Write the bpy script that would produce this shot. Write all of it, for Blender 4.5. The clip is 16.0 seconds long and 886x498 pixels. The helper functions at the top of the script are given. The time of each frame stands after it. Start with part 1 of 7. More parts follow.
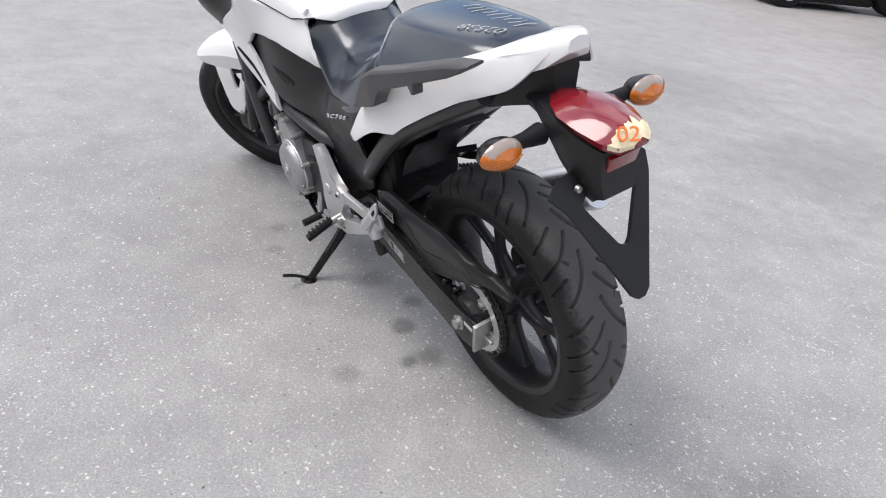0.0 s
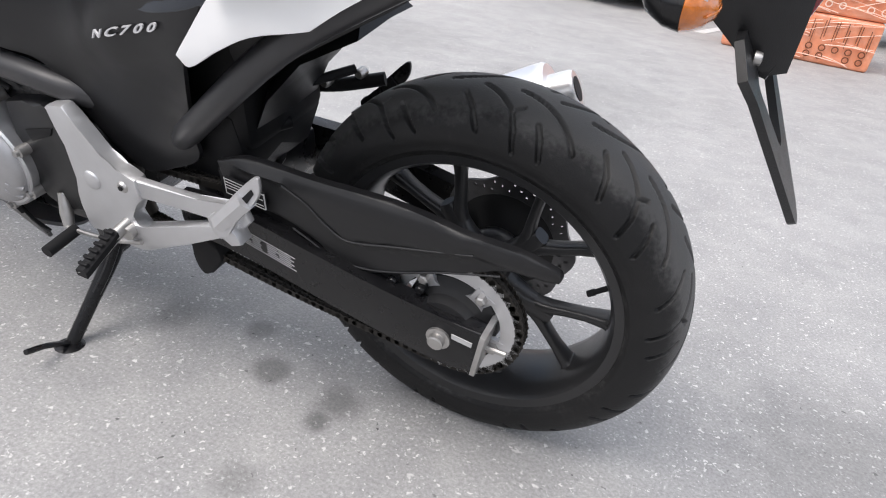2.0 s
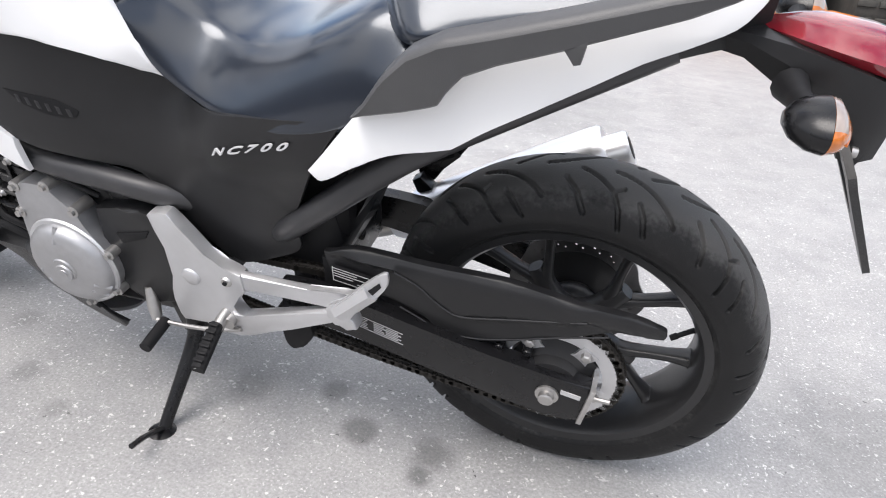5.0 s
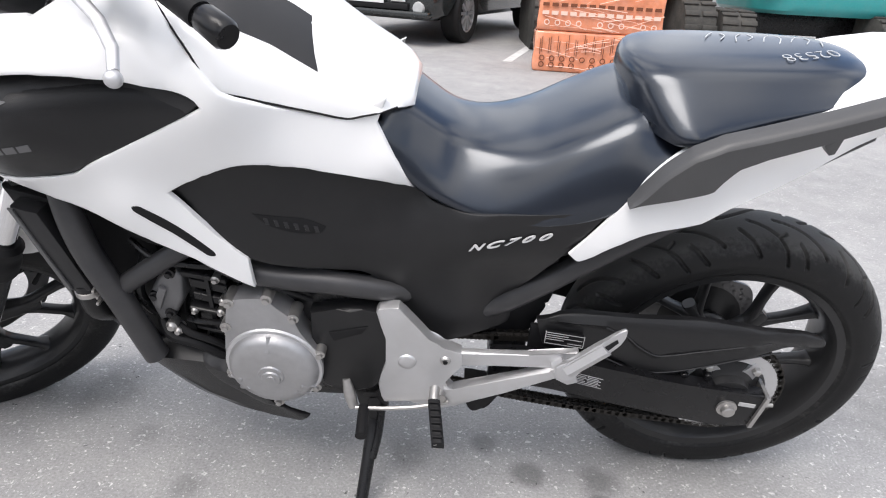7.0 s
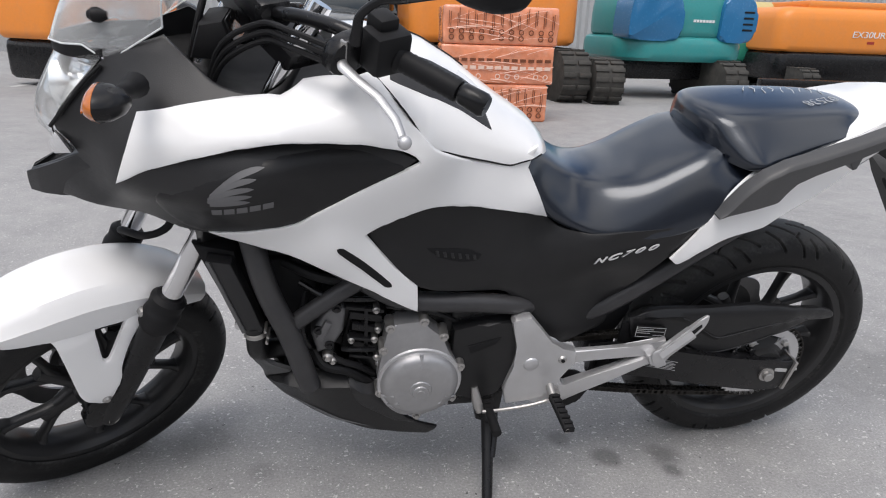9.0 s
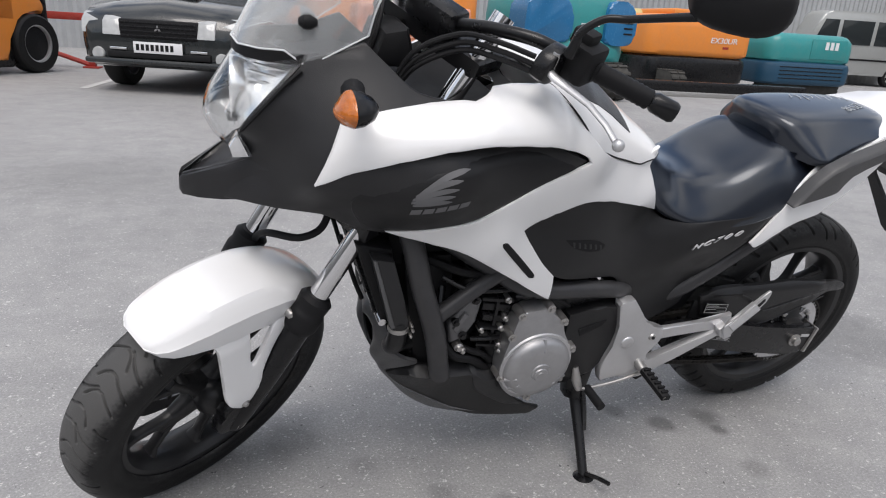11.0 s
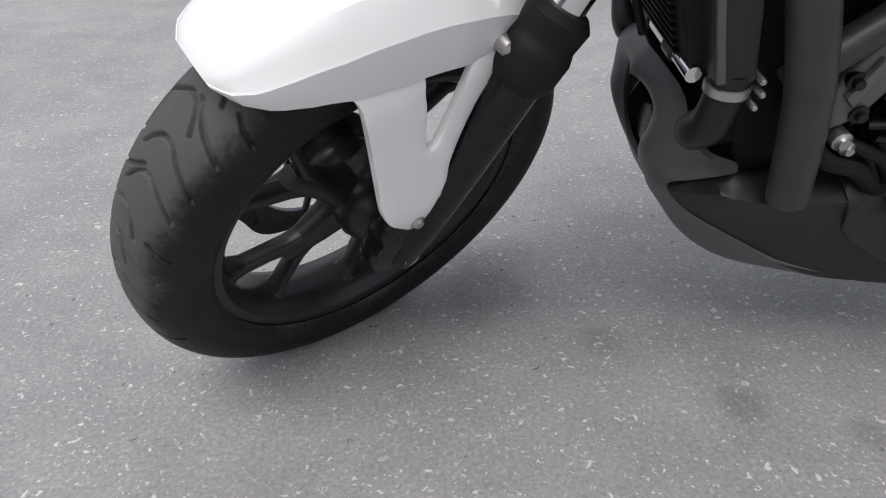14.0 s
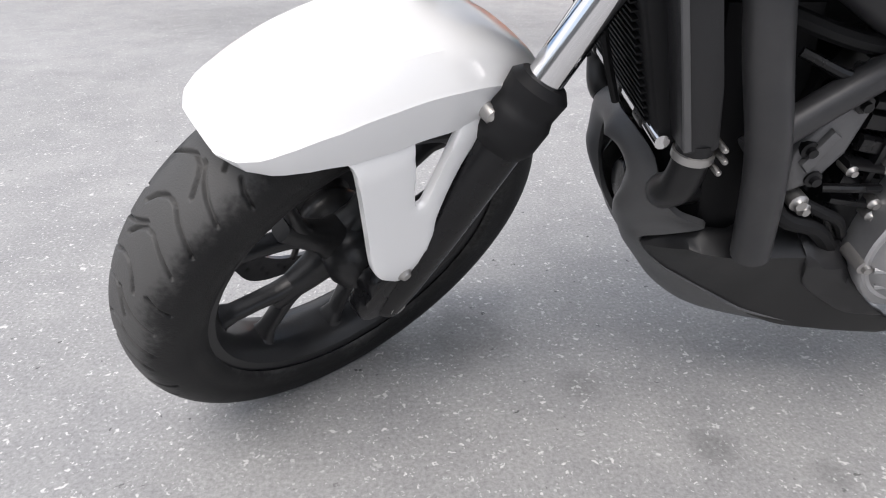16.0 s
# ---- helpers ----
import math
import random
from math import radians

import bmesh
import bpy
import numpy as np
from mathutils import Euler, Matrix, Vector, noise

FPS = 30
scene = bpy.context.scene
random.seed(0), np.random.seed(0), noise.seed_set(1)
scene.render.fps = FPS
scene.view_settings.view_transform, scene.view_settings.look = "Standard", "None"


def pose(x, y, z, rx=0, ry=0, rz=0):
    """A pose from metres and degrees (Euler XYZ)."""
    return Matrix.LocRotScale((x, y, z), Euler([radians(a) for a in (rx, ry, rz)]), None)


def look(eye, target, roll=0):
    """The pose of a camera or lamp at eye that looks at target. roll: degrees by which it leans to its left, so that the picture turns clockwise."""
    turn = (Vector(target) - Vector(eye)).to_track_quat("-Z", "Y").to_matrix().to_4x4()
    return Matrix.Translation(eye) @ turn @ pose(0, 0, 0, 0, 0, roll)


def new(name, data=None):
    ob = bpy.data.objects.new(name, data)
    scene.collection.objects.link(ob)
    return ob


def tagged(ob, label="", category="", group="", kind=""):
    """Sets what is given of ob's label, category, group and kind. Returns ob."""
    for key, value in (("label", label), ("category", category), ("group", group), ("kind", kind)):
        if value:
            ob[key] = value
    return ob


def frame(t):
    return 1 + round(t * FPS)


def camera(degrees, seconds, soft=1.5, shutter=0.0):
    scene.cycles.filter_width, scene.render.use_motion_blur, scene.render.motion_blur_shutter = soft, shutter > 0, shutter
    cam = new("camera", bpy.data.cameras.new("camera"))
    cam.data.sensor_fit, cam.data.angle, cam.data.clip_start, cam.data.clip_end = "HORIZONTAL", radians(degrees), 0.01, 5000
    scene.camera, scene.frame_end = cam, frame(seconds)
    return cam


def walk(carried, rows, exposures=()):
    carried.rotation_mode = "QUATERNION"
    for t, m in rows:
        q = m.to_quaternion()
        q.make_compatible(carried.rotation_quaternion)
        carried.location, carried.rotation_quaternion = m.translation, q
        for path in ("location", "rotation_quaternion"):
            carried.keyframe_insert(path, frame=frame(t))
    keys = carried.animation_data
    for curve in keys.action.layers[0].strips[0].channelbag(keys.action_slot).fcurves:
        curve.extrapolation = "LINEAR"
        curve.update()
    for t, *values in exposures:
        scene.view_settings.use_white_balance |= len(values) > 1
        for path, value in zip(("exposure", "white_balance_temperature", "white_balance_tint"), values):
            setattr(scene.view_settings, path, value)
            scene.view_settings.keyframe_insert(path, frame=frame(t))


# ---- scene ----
cam = camera(68.4, 16.0, 1.1)
PATH = [
    (0, (0.943, -1.006, 1.137), (-0.461, 0.03, 0.161), 6.2),
    (0.5, (0.756, -1.049, 1.105), (-0.447, 0.209, 0.12), 4.1),
    (1, (0.586, -1.109, 1.045), (-0.476, 0.26, 0.047), 5.1),
    (1.5, (0.399, -1.098, 0.967), (-0.423, 0.46, 0.02), 8.4),
    (2, (0.246, -0.962, 0.811), (-0.372, 0.7, -0.114), 8.6),
    (2.5, (0.156, -0.914, 0.688), (-0.293, 0.839, -0.163), 8.1),
    (3, (0.126, -0.923, 0.668), (-0.27, 0.836, -0.196), 8.8),
    (3.2, (0.12, -0.924, 0.667), (-0.29, 0.831, -0.2), 9.2),
    (5.3, (-0.038, -1.088, 0.967), (-0.515, 0.624, 0.05), 4.7),
    (5.5, (-0.096, -1.093, 0.983), (-0.584, 0.628, 0.089), 4.4),
    (6, (-0.26, -1.11, 0.987), (-0.545, 0.646, 0.072), 4.6),
    (6.5, (-0.41, -1.188, 1.007), (-0.536, 0.61, 0.14), 5.8),
    (7, (-0.54, -1.274, 1.009), (-0.587, 0.558, 0.208), 3.2),
    (7.5, (-0.642, -1.298, 1.004), (-0.619, 0.554, 0.248), 2.0),
    (8, (-0.738, -1.309, 1.006), (-0.58, 0.546, 0.274), 3.2),
    (8.5, (-0.857, -1.379, 1.017), (-0.589, 0.474, 0.314), 3.5),
    (9, (-1.021, -1.482, 1.034), (-0.709, 0.384, 0.385), 2.0),
    (9.2, (-1.071, -1.488, 1.045), (-0.74, 0.376, 0.401), 2.3),
    (11.3, (-1.619, -1.423, 1.031), (-0.918, 0.334, 0.383), 3.4),
    (11.5, (-1.657, -1.41, 1.024), (-0.959, 0.346, 0.369), 3.1),
    (12, (-1.688, -1.376, 1.011), (-1.07, 0.389, 0.302), 2.5),
    (12.5, (-1.623, -1.285, 0.953), (-1.09, 0.446, 0.106), 4.4),
    (13, (-1.525, -1.139, 0.89), (-1.19, 0.587, -0.064), 3.3),
    (13.5, (-1.492, -1.029, 0.79), (-1.331, 0.681, -0.235), -1.3),
    (14, (-1.512, -0.871, 0.652), (-1.392, 0.82, -0.409), -0.8),
    (14.5, (-1.516, -0.758, 0.6), (-1.359, 0.89, -0.521), 0.9),
    (15, (-1.522, -0.746, 0.595), (-1.372, 0.903, -0.527), 1.1),
    (15.5, (-1.527, -0.777, 0.623), (-1.377, 0.919, -0.427), 0.5),
    (16, (-1.524, -0.891, 0.691), (-1.329, 0.844, -0.285), 0.7),
]
# seconds, stops
EXPOSURES = [(0.0, 0.32), (1.0, 0.4), (2.0, 0.57), (3.2, 0.82), (5.3, 0.82), (6.5, 0.74), (7.5, 0.42), (9.0, 0.02), (11.3, -0.1), (12.5, -0.5), (13.5, -0.33), (14.0, -0.08), (14.5, 0.18), (15.0, 0.42), (15.5, 0.54), (16.0, 0.42)]
walk(cam, [(t, look(eye, target, roll)) for t, eye, target, roll in PATH], EXPOSURES)

# ---- sky and sun: bright cloudy day ----
world = bpy.data.worlds.new("sky")
scene.world = world
world.use_nodes = True
wn, wl = world.node_tree.nodes, world.node_tree.links
sky = wn.new("ShaderNodeTexSky")
sky.sky_type, sky.sun_disc = "NISHITA", False
sky.sun_elevation, sky.sun_rotation = radians(62), radians(210)
cloud_co = wn.new("ShaderNodeTexCoord")
clouds = wn.new("ShaderNodeTexNoise")
clouds.inputs["Scale"].default_value, clouds.inputs["Detail"].default_value = 2.6, 5.0
cloud_ramp = wn.new("ShaderNodeValToRGB")
cloud_ramp.color_ramp.elements[0].position, cloud_ramp.color_ramp.elements[1].position = 0.36, 0.60
cloud_mix = wn.new("ShaderNodeMix")
cloud_mix.data_type = "RGBA"
wl.new(cloud_co.outputs["Generated"], clouds.inputs["Vector"])
wl.new(clouds.outputs["Fac"], cloud_ramp.inputs["Fac"])
wl.new(cloud_ramp.outputs["Color"], cloud_mix.inputs[0])
wl.new(sky.outputs["Color"], cloud_mix.inputs[6])
# clouds are brighter overhead than near the horizon
cloud_up = wn.new("ShaderNodeSeparateXYZ")
cloud_tone = wn.new("ShaderNodeMix")
cloud_tone.data_type = "RGBA"
cloud_tone.inputs[6].default_value, cloud_tone.inputs[7].default_value = (6.1, 6.0, 6.1, 1), (12.0, 11.8, 11.9, 1)
wl.new(cloud_co.outputs["Generated"], cloud_up.inputs["Vector"])
wl.new(cloud_up.outputs["Z"], cloud_tone.inputs[0])
wl.new(cloud_tone.outputs[2], cloud_mix.inputs[7])
wl.new(cloud_mix.outputs[2], wn["Background"].inputs["Color"])
wn["Background"].inputs["Strength"].default_value = 0.14
sun = new("sun", bpy.data.lights.new("sun", "SUN"))
sun.data.energy, sun.data.angle, sun.data.color = 2.0, radians(34), (1.0, 0.94, 0.90)
sun.matrix_world = look((0, 0, 0), (0.26, 0.46, -1.0))

# ---- materials ----
def material(name, color, rough=0.5, metal=0.0, vary=0.12, scale=30.0, bump=0.0, bump_scale=400.0, coat=0.0, dirt=0.0, dirt_color=(0.28, 0.26, 0.23), trans=0.0, spec=0.5, ior=1.45, coat_rough=0.04):
    mat = bpy.data.materials.new(name)
    mat.use_nodes = True
    n, l = mat.node_tree.nodes, mat.node_tree.links
    b = n["Principled BSDF"]
    co = n.new("ShaderNodeTexCoord")
    big = n.new("ShaderNodeTexNoise")
    big.inputs["Scale"].default_value, big.inputs["Detail"].default_value = scale, 6.0
    l.new(co.outputs["Object"], big.inputs["Vector"])
    ramp = n.new("ShaderNodeMapRange")
    ramp.inputs["To Min"].default_value, ramp.inputs["To Max"].default_value = 1.0 - vary, 1.0 + vary
    l.new(big.outputs["Fac"], ramp.inputs["Value"])
    mul = n.new("ShaderNodeMix")
    mul.data_type, mul.blend_type = "RGBA", "MULTIPLY"
    mul.inputs[0].default_value, mul.inputs[6].default_value = 1.0, (*color, 1)
    l.new(ramp.outputs["Result"], mul.inputs[7])
    out = mul.outputs[2]
    if dirt:
        smear = n.new("ShaderNodeTexNoise")
        smear.inputs["Scale"].default_value, smear.inputs["Detail"].default_value, smear.inputs["Roughness"].default_value = 7.0, 8.0, 0.7
        l.new(co.outputs["Object"], smear.inputs["Vector"])
        cut = n.new("ShaderNodeMapRange")
        cut.inputs["From Min"].default_value, cut.inputs["From Max"].default_value, cut.inputs["To Max"].default_value = 0.45, 0.8, dirt
        l.new(smear.outputs["Fac"], cut.inputs["Value"])
        dm = n.new("ShaderNodeMix")
        dm.data_type = "RGBA"
        l.new(cut.outputs["Result"], dm.inputs[0])
        l.new(out, dm.inputs[6])
        dm.inputs[7].default_value = (*dirt_color, 1)
        out = dm.outputs[2]
    l.new(out, b.inputs["Base Color"])
    rr = n.new("ShaderNodeMapRange")
    rr.inputs["To Min"].default_value, rr.inputs["To Max"].default_value = max(0.02, rough * 0.8), min(1.0, rough * 1.2)
    l.new(big.outputs["Fac"], rr.inputs["Value"])
    l.new(rr.outputs["Result"], b.inputs["Roughness"])
    b.inputs["Metallic"].default_value, b.inputs["Coat Weight"].default_value, b.inputs["Coat Roughness"].default_value = metal, coat, coat_rough
    b.inputs["Specular IOR Level"].default_value, b.inputs["Transmission Weight"].default_value, b.inputs["IOR"].default_value = spec, trans, ior
    if bump:
        fine = n.new("ShaderNodeTexNoise")
        fine.inputs["Scale"].default_value, fine.inputs["Detail"].default_value = bump_scale, 4.0
        l.new(co.outputs["Object"], fine.inputs["Vector"])
        bp = n.new("ShaderNodeBump")
        bp.inputs["Strength"].default_value, bp.inputs["Distance"].default_value = bump, 0.001
        l.new(fine.outputs["Fac"], bp.inputs["Height"])
        l.new(bp.outputs["Normal"], b.inputs["Normal"])
    return mat


WHITE = material("white_paint", (0.83, 0.83, 0.83), 0.30, vary=0.02, scale=6, coat=0.6, coat_rough=0.10, dirt=0.03, dirt_color=(0.5, 0.5, 0.5))
PLASTIC = material("grained_black_plastic", (0.012, 0.012, 0.013), 0.36, bump=0.25, bump_scale=900, dirt=0.06, dirt_color=(0.10, 0.098, 0.095), spec=0.4)
COWL = material("grey_cowl_plastic", (0.019, 0.019, 0.0205), 0.38, bump=0.3, bump_scale=800, dirt=0.06, dirt_color=(0.10, 0.098, 0.095), spec=0.45)
INSERT = material("satin_black_panel", (0.011, 0.011, 0.012), 0.36, bump=0.25, bump_scale=700, dirt=0.05, dirt_color=(0.10, 0.098, 0.095), spec=0.4)
BLACK = material("black_paint", (0.007, 0.007, 0.008), 0.28, dirt=0.04, dirt_color=(0.12, 0.115, 0.11), spec=0.4)
DEEP = material("black_rubberised", (0.008, 0.008, 0.009), 0.60, spec=0.3)
# bluish base, dirt tone and coat tint imitate blue sky reflected in black vinyl
VINYL = material("seat_vinyl", (0.0045, 0.006, 0.011), 0.30, vary=0.18, scale=9, bump=0.10, bump_scale=650, dirt=0.025, dirt_color=(0.10, 0.11, 0.13), spec=0.55, coat=0.75, coat_rough=0.15)
VINYL.node_tree.nodes["Principled BSDF"].inputs["Coat Tint"].default_value = (0.74, 0.86, 1.0, 1)
VINYL.node_tree.nodes["Principled BSDF"].inputs["Sheen Weight"].default_value = 0.02
def tyre_rubber(half):
    """Black rubber whose tread is scuffed grey; the scuffing fades out unevenly towards the sidewall."""
    mat = material("tyre_rubber", (0.010, 0.010, 0.0105), 0.55, vary=0.25, scale=18, bump=0.5, bump_scale=480, dirt=0.18, dirt_color=(0.05, 0.049, 0.047), spec=0.3)
    n, l = mat.node_tree.nodes, mat.node_tree.links
    b = n["Principled BSDF"]
    plain = b.inputs["Base Color"].links[0].from_socket
    co, sep, wide = n.new("ShaderNodeTexCoord"), n.new("ShaderNodeSeparateXYZ"), n.new("ShaderNodeMath")
    l.new(co.outputs["Object"], sep.inputs[0])
    wide.operation = "ABSOLUTE"
    l.new(sep.outputs["Y"], wide.inputs[0])
    worn = None
    for scale, amount in ((16, 0.5), (140, 0.35)):
        noise, step = n.new("ShaderNodeTexNoise"), n.new("ShaderNodeMath")
        noise.inputs["Scale"].default_value, noise.inputs["Detail"].default_value = scale, 5.0
        l.new(co.outputs["Object"], noise.inputs["Vector"])
        step.operation = "MULTIPLY_ADD"
        step.inputs[1].default_value = amount * half
        l.new(noise.outputs["Fac"], step.inputs[0])
        l.new(wide.outputs[0] if worn is None else worn, step.inputs[2])
        worn = step.outputs[0]
    fade, mix = n.new("ShaderNodeMapRange"), n.new("ShaderNodeMix")
    fade.interpolation_type = "SMOOTHSTEP"
    fade.inputs["From Min"].default_value, fade.inputs["From Max"].default_value = half * 0.98, half * 1.36
    fade.inputs["To Min"].default_value, fade.inputs["To Max"].default_value = 1.0, 0.0
    l.new(worn, fade.inputs["Value"])
    mix.data_type = "RGBA"
    mix.inputs[7].default_value = (0.078, 0.077, 0.076, 1)
    l.new(fade.outputs["Result"], mix.inputs[0])
    l.new(plain, mix.inputs[6])
    l.new(mix.outputs[2], b.inputs["Base Color"])
    return mat


RUBBER = material("wheel_rubber", (0.010, 0.010, 0.0105), 0.55, vary=0.25, scale=18, bump=0.4, bump_scale=500, dirt=0.18, dirt_color=(0.05, 0.049, 0.047), spec=0.3)
RIM = material("black_cast_rim", (0.022, 0.022, 0.023), 0.32, dirt=0.07, dirt_color=(0.10, 0.095, 0.09), bump=0.2, bump_scale=300, spec=0.4)
FRAME = material("dark_grey_frame_paint", (0.045, 0.045, 0.048), 0.40, metal=0.25, dirt=0.08)
CASE = material("silver_engine_paint", (0.40, 0.40, 0.41), 0.42, metal=0.75, vary=0.14, scale=60, bump=0.25, bump_scale=600, dirt=0.25, dirt_color=(0.22, 0.21, 0.20))
HEAD = material("grey_cast_cover", (0.16, 0.16, 0.165), 0.45, metal=0.5, vary=0.15, scale=50, bump=0.25, bump_scale=500, dirt=0.2, dirt_color=(0.10, 0.095, 0.09))
ALLOY = material("satin_alloy", (0.60, 0.60, 0.61), 0.46, metal=0.8, vary=0.08, scale=40, bump=0.15, bump_scale=500, dirt=0.10)
CHROME = material("chrome", (0.75, 0.75, 0.76), 0.10, metal=1.0, vary=0.05, dirt=0.06)
STEEL = material("zinc_steel", (0.45, 0.44, 0.43), 0.42, metal=0.9, vary=0.15, scale=80, dirt=0.2)
# steel darkened in colour to stand in for the dark reflection on the disc
DISC = material("dark_brake_steel", (0.16, 0.16, 0.165), 0.38, metal=0.85, vary=0.2, scale=60, dirt=0.15)
CHAIN = material("oily_chain", (0.026, 0.024, 0.022), 0.5, metal=0.5, vary=0.3, dirt=0.2, dirt_color=(0.10, 0.08, 0.06))
AMBER = material("amber_lens", (0.50, 0.135, 0.012), 0.12, vary=0.45, scale=110, bump=1.0, bump_scale=150, coat=0.7)
RED = material("red_lens", (0.20, 0.008, 0.016), 0.10, vary=0.25, scale=50, bump=0.3, bump_scale=120, coat=0.9, coat_rough=0.08)
GLASS = material("clear_lens", (0.97, 0.98, 0.98), 0.02, vary=0.0, trans=1.0, ior=1.45)
# pale base with cut transmission paints in the sky's whitish reflection
SCREEN = material("hazed_clear_screen", (0.86, 0.88, 0.89), 0.05, vary=0.03, trans=0.80, ior=1.5)
REFLECTOR = material("lamp_reflector", (0.85, 0.85, 0.86), 0.12, metal=1.0, vary=0.03)
LAMPIN = material("lamp_inside", (0.86, 0.87, 0.88), 0.22, metal=0.75, vary=0.10, scale=25)
TAPE = material("paper_tape", (0.75, 0.66, 0.46), 0.8, vary=0.1, scale=50)
INK = material("orange_ink", (0.62, 0.15, 0.02), 0.7)
DECAL = material("grey_decal", (0.13, 0.13, 0.135), 0.40)
BADGE = material("silver_badge", (0.65, 0.65, 0.66), 0.35, metal=0.3, vary=0.05)
CHALK = material("white_crayon", (0.50, 0.52, 0.54), 0.9, vary=0.4, scale=300)
LABEL = material("white_label_print", (0.45, 0.45, 0.45), 0.6)
# pale tone for the painted glint along the screen's edges
EDGE = material("pale_edge_glint", (0.70, 0.72, 0.73), 0.25, vary=0.05)
BRUSHED = material("brushed_steel", (0.80, 0.80, 0.81), 0.36, metal=1.0, vary=0.06, scale=40, dirt=0.04)
RAIL = material("grey_rail_plastic", (0.060, 0.060, 0.062), 0.42, vary=0.12, scale=25, bump=0.3, bump_scale=700, dirt=0.15, dirt_color=(0.12, 0.118, 0.115))
NOSE = material("faded_grey_plastic", (0.098, 0.098, 0.100), 0.42, vary=0.15, scale=25, bump=0.3, bump_scale=700, dirt=0.2, dirt_color=(0.12, 0.118, 0.115))
LENSTOP = material("smoky_clear_lens", (0.30, 0.25, 0.22), 0.12, vary=0.3, scale=90, coat=0.6)


# ---- shape helpers ----
from mathutils.geometry import delaunay_2d_cdt


def part(name, bm, mat, parent=None, label="", m=None, smooth=True, angle=38):
    me = bpy.data.meshes.new(name)
    bmesh.ops.recalc_face_normals(bm, faces=bm.faces)
    bm.to_mesh(me)
    bm.free()
    me.materials.append(mat)
    if smooth:
        me.polygons.foreach_set("use_smooth", [True] * len(me.polygons))
        me.set_sharp_from_angle(angle=radians(angle))
    ob = new(name, me)
    ob.parent = parent
    if m is not None:
        ob.matrix_basis = m
    return tagged(ob, label)


def thing(name, label, category, m=None, group="", kind=""):
    ob = new(name)
    ob.empty_display_size = 0.1
    if m is not None:
        ob.matrix_basis = m
    return tagged(ob, label, category, group, kind)


def glide(pts, n=4, closed=False):
    """A smooth line through points; a point with a true last item is a corner."""
    size = 3 if len(pts[0]) > 2 and not isinstance(pts[0][2], bool) else 2
    dim = size
    ps = [Vector(tuple(p[:dim]) + (0,) * (3 - dim)) for p in pts]
    hard = [len(p) > dim and bool(p[dim]) for p in pts]
    k, out = len(ps), []
    last = k if closed else k - 1
    for i in range(last):
        a, b = ps[i], ps[(i + 1) % k]
        ta = (b - a) if hard[i] or (not closed and i == 0) else (b - ps[i - 1]) / 2
        tb = (b - a) if hard[(i + 1) % k] or (not closed and i == k - 2) else (ps[(i + 2) % k] - a) / 2
        ta, tb = ta * min(1, (b - a).length / max(ta.length, 1e-6)), tb * min(1, (b - a).length / max(tb.length, 1e-6))
        for j in range(n):
            t = j / n
            out.append((2 * t**3 - 3 * t**2 + 1) * a + (t**3 - 2 * t**2 + t) * ta + (3 * t**2 - 2 * t**3) * b + (t**3 - t**2) * tb)
    if not closed:
        out.append(ps[-1])
    return [tuple(v[:dim]) for v in out]


def ring_skin(bm, rings, closed=True, caps=True):
    vs = [[bm.verts.new(p) for p in ring] for ring in rings]
    n = len(vs[0])
    for a, b in zip(vs, vs[1:]):
        for i in range(n if closed else n - 1):
            bm.faces.new((a[i], a[(i + 1) % n], b[(i + 1) % n], b[i]))
    if caps:
        bm.faces.new(vs[0][::-1])
        bm.faces.new(vs[-1])
    return bm


def tube(bm, pts, r, n=12, steps=5):
    """A round bar along a smooth line; r may be one radius or one a point."""
    rs = r if isinstance(r, (list, tuple)) else [r] * len(pts)
    line = [Vector(p) for p in (glide(pts, steps) if steps > 1 else pts)]
    radii = np.interp(np.linspace(0, len(rs) - 1, len(line)), range(len(rs)), rs)
    rings, side = [], None
    for i, p in enumerate(line):
        way = (line[min(i + 1, len(line) - 1)] - line[max(i - 1, 0)]).normalized()
        if side is None:
            side = way.orthogonal().normalized()
        side = (side - way * side.dot(way)).normalized()
        up = way.cross(side)
        rings.append([p + float(radii[i]) * (math.cos(2 * math.pi * k / n) * side + math.sin(2 * math.pi * k / n) * up) for k in range(n)])
    return ring_skin(bm, rings)


def lathe(bm, prof, n=48, c=(0, 0, 0), axis="y", caps=False, loop=False):
    """Turns (radius, along) round an axis."""
    c = Vector(c)
    rings = []
    for r, h in prof:
        ring = []
        for k in range(n):
            a = 2 * math.pi * k / n
            p, q = r * math.cos(a), r * math.sin(a)
            ring.append(c + Vector({"y": (p, h, q), "x": (h, p, q), "z": (p, q, h)}[axis]))
        rings.append(ring)
    if loop:
        rings.append(rings[0])
        vs = [[bm.verts.new(p) for p in ring] for ring in rings[:-1]]
        vs.append(vs[0])
        for a, b in zip(vs, vs[1:]):
            for i in range(n):
                bm.faces.new((a[i], a[(i + 1) % n], b[(i + 1) % n], b[i]))
        return bm
    return ring_skin(bm, rings, caps=caps)


def prism(bm, outline, y0, y1, bevel=0.0, segs=2):
    """An outline of (x, z) made solid between two values of y."""
    lo = [bm.verts.new((x, y0, z)) for x, z in outline]
    hi = [bm.verts.new((x, y1, z)) for x, z in outline]
    n = len(lo)
    caps = [bm.faces.new(lo), bm.faces.new(hi[::-1])]
    for i in range(n):
        bm.faces.new((lo[i], hi[i], hi[(i + 1) % n], lo[(i + 1) % n]))
    if bevel:
        rim = [e for f in caps for e in f.edges]
        bmesh.ops.bevel(bm, geom=rim, offset=bevel, segments=segs, profile=0.5, affect="EDGES", clamp_overlap=True)
    return bm


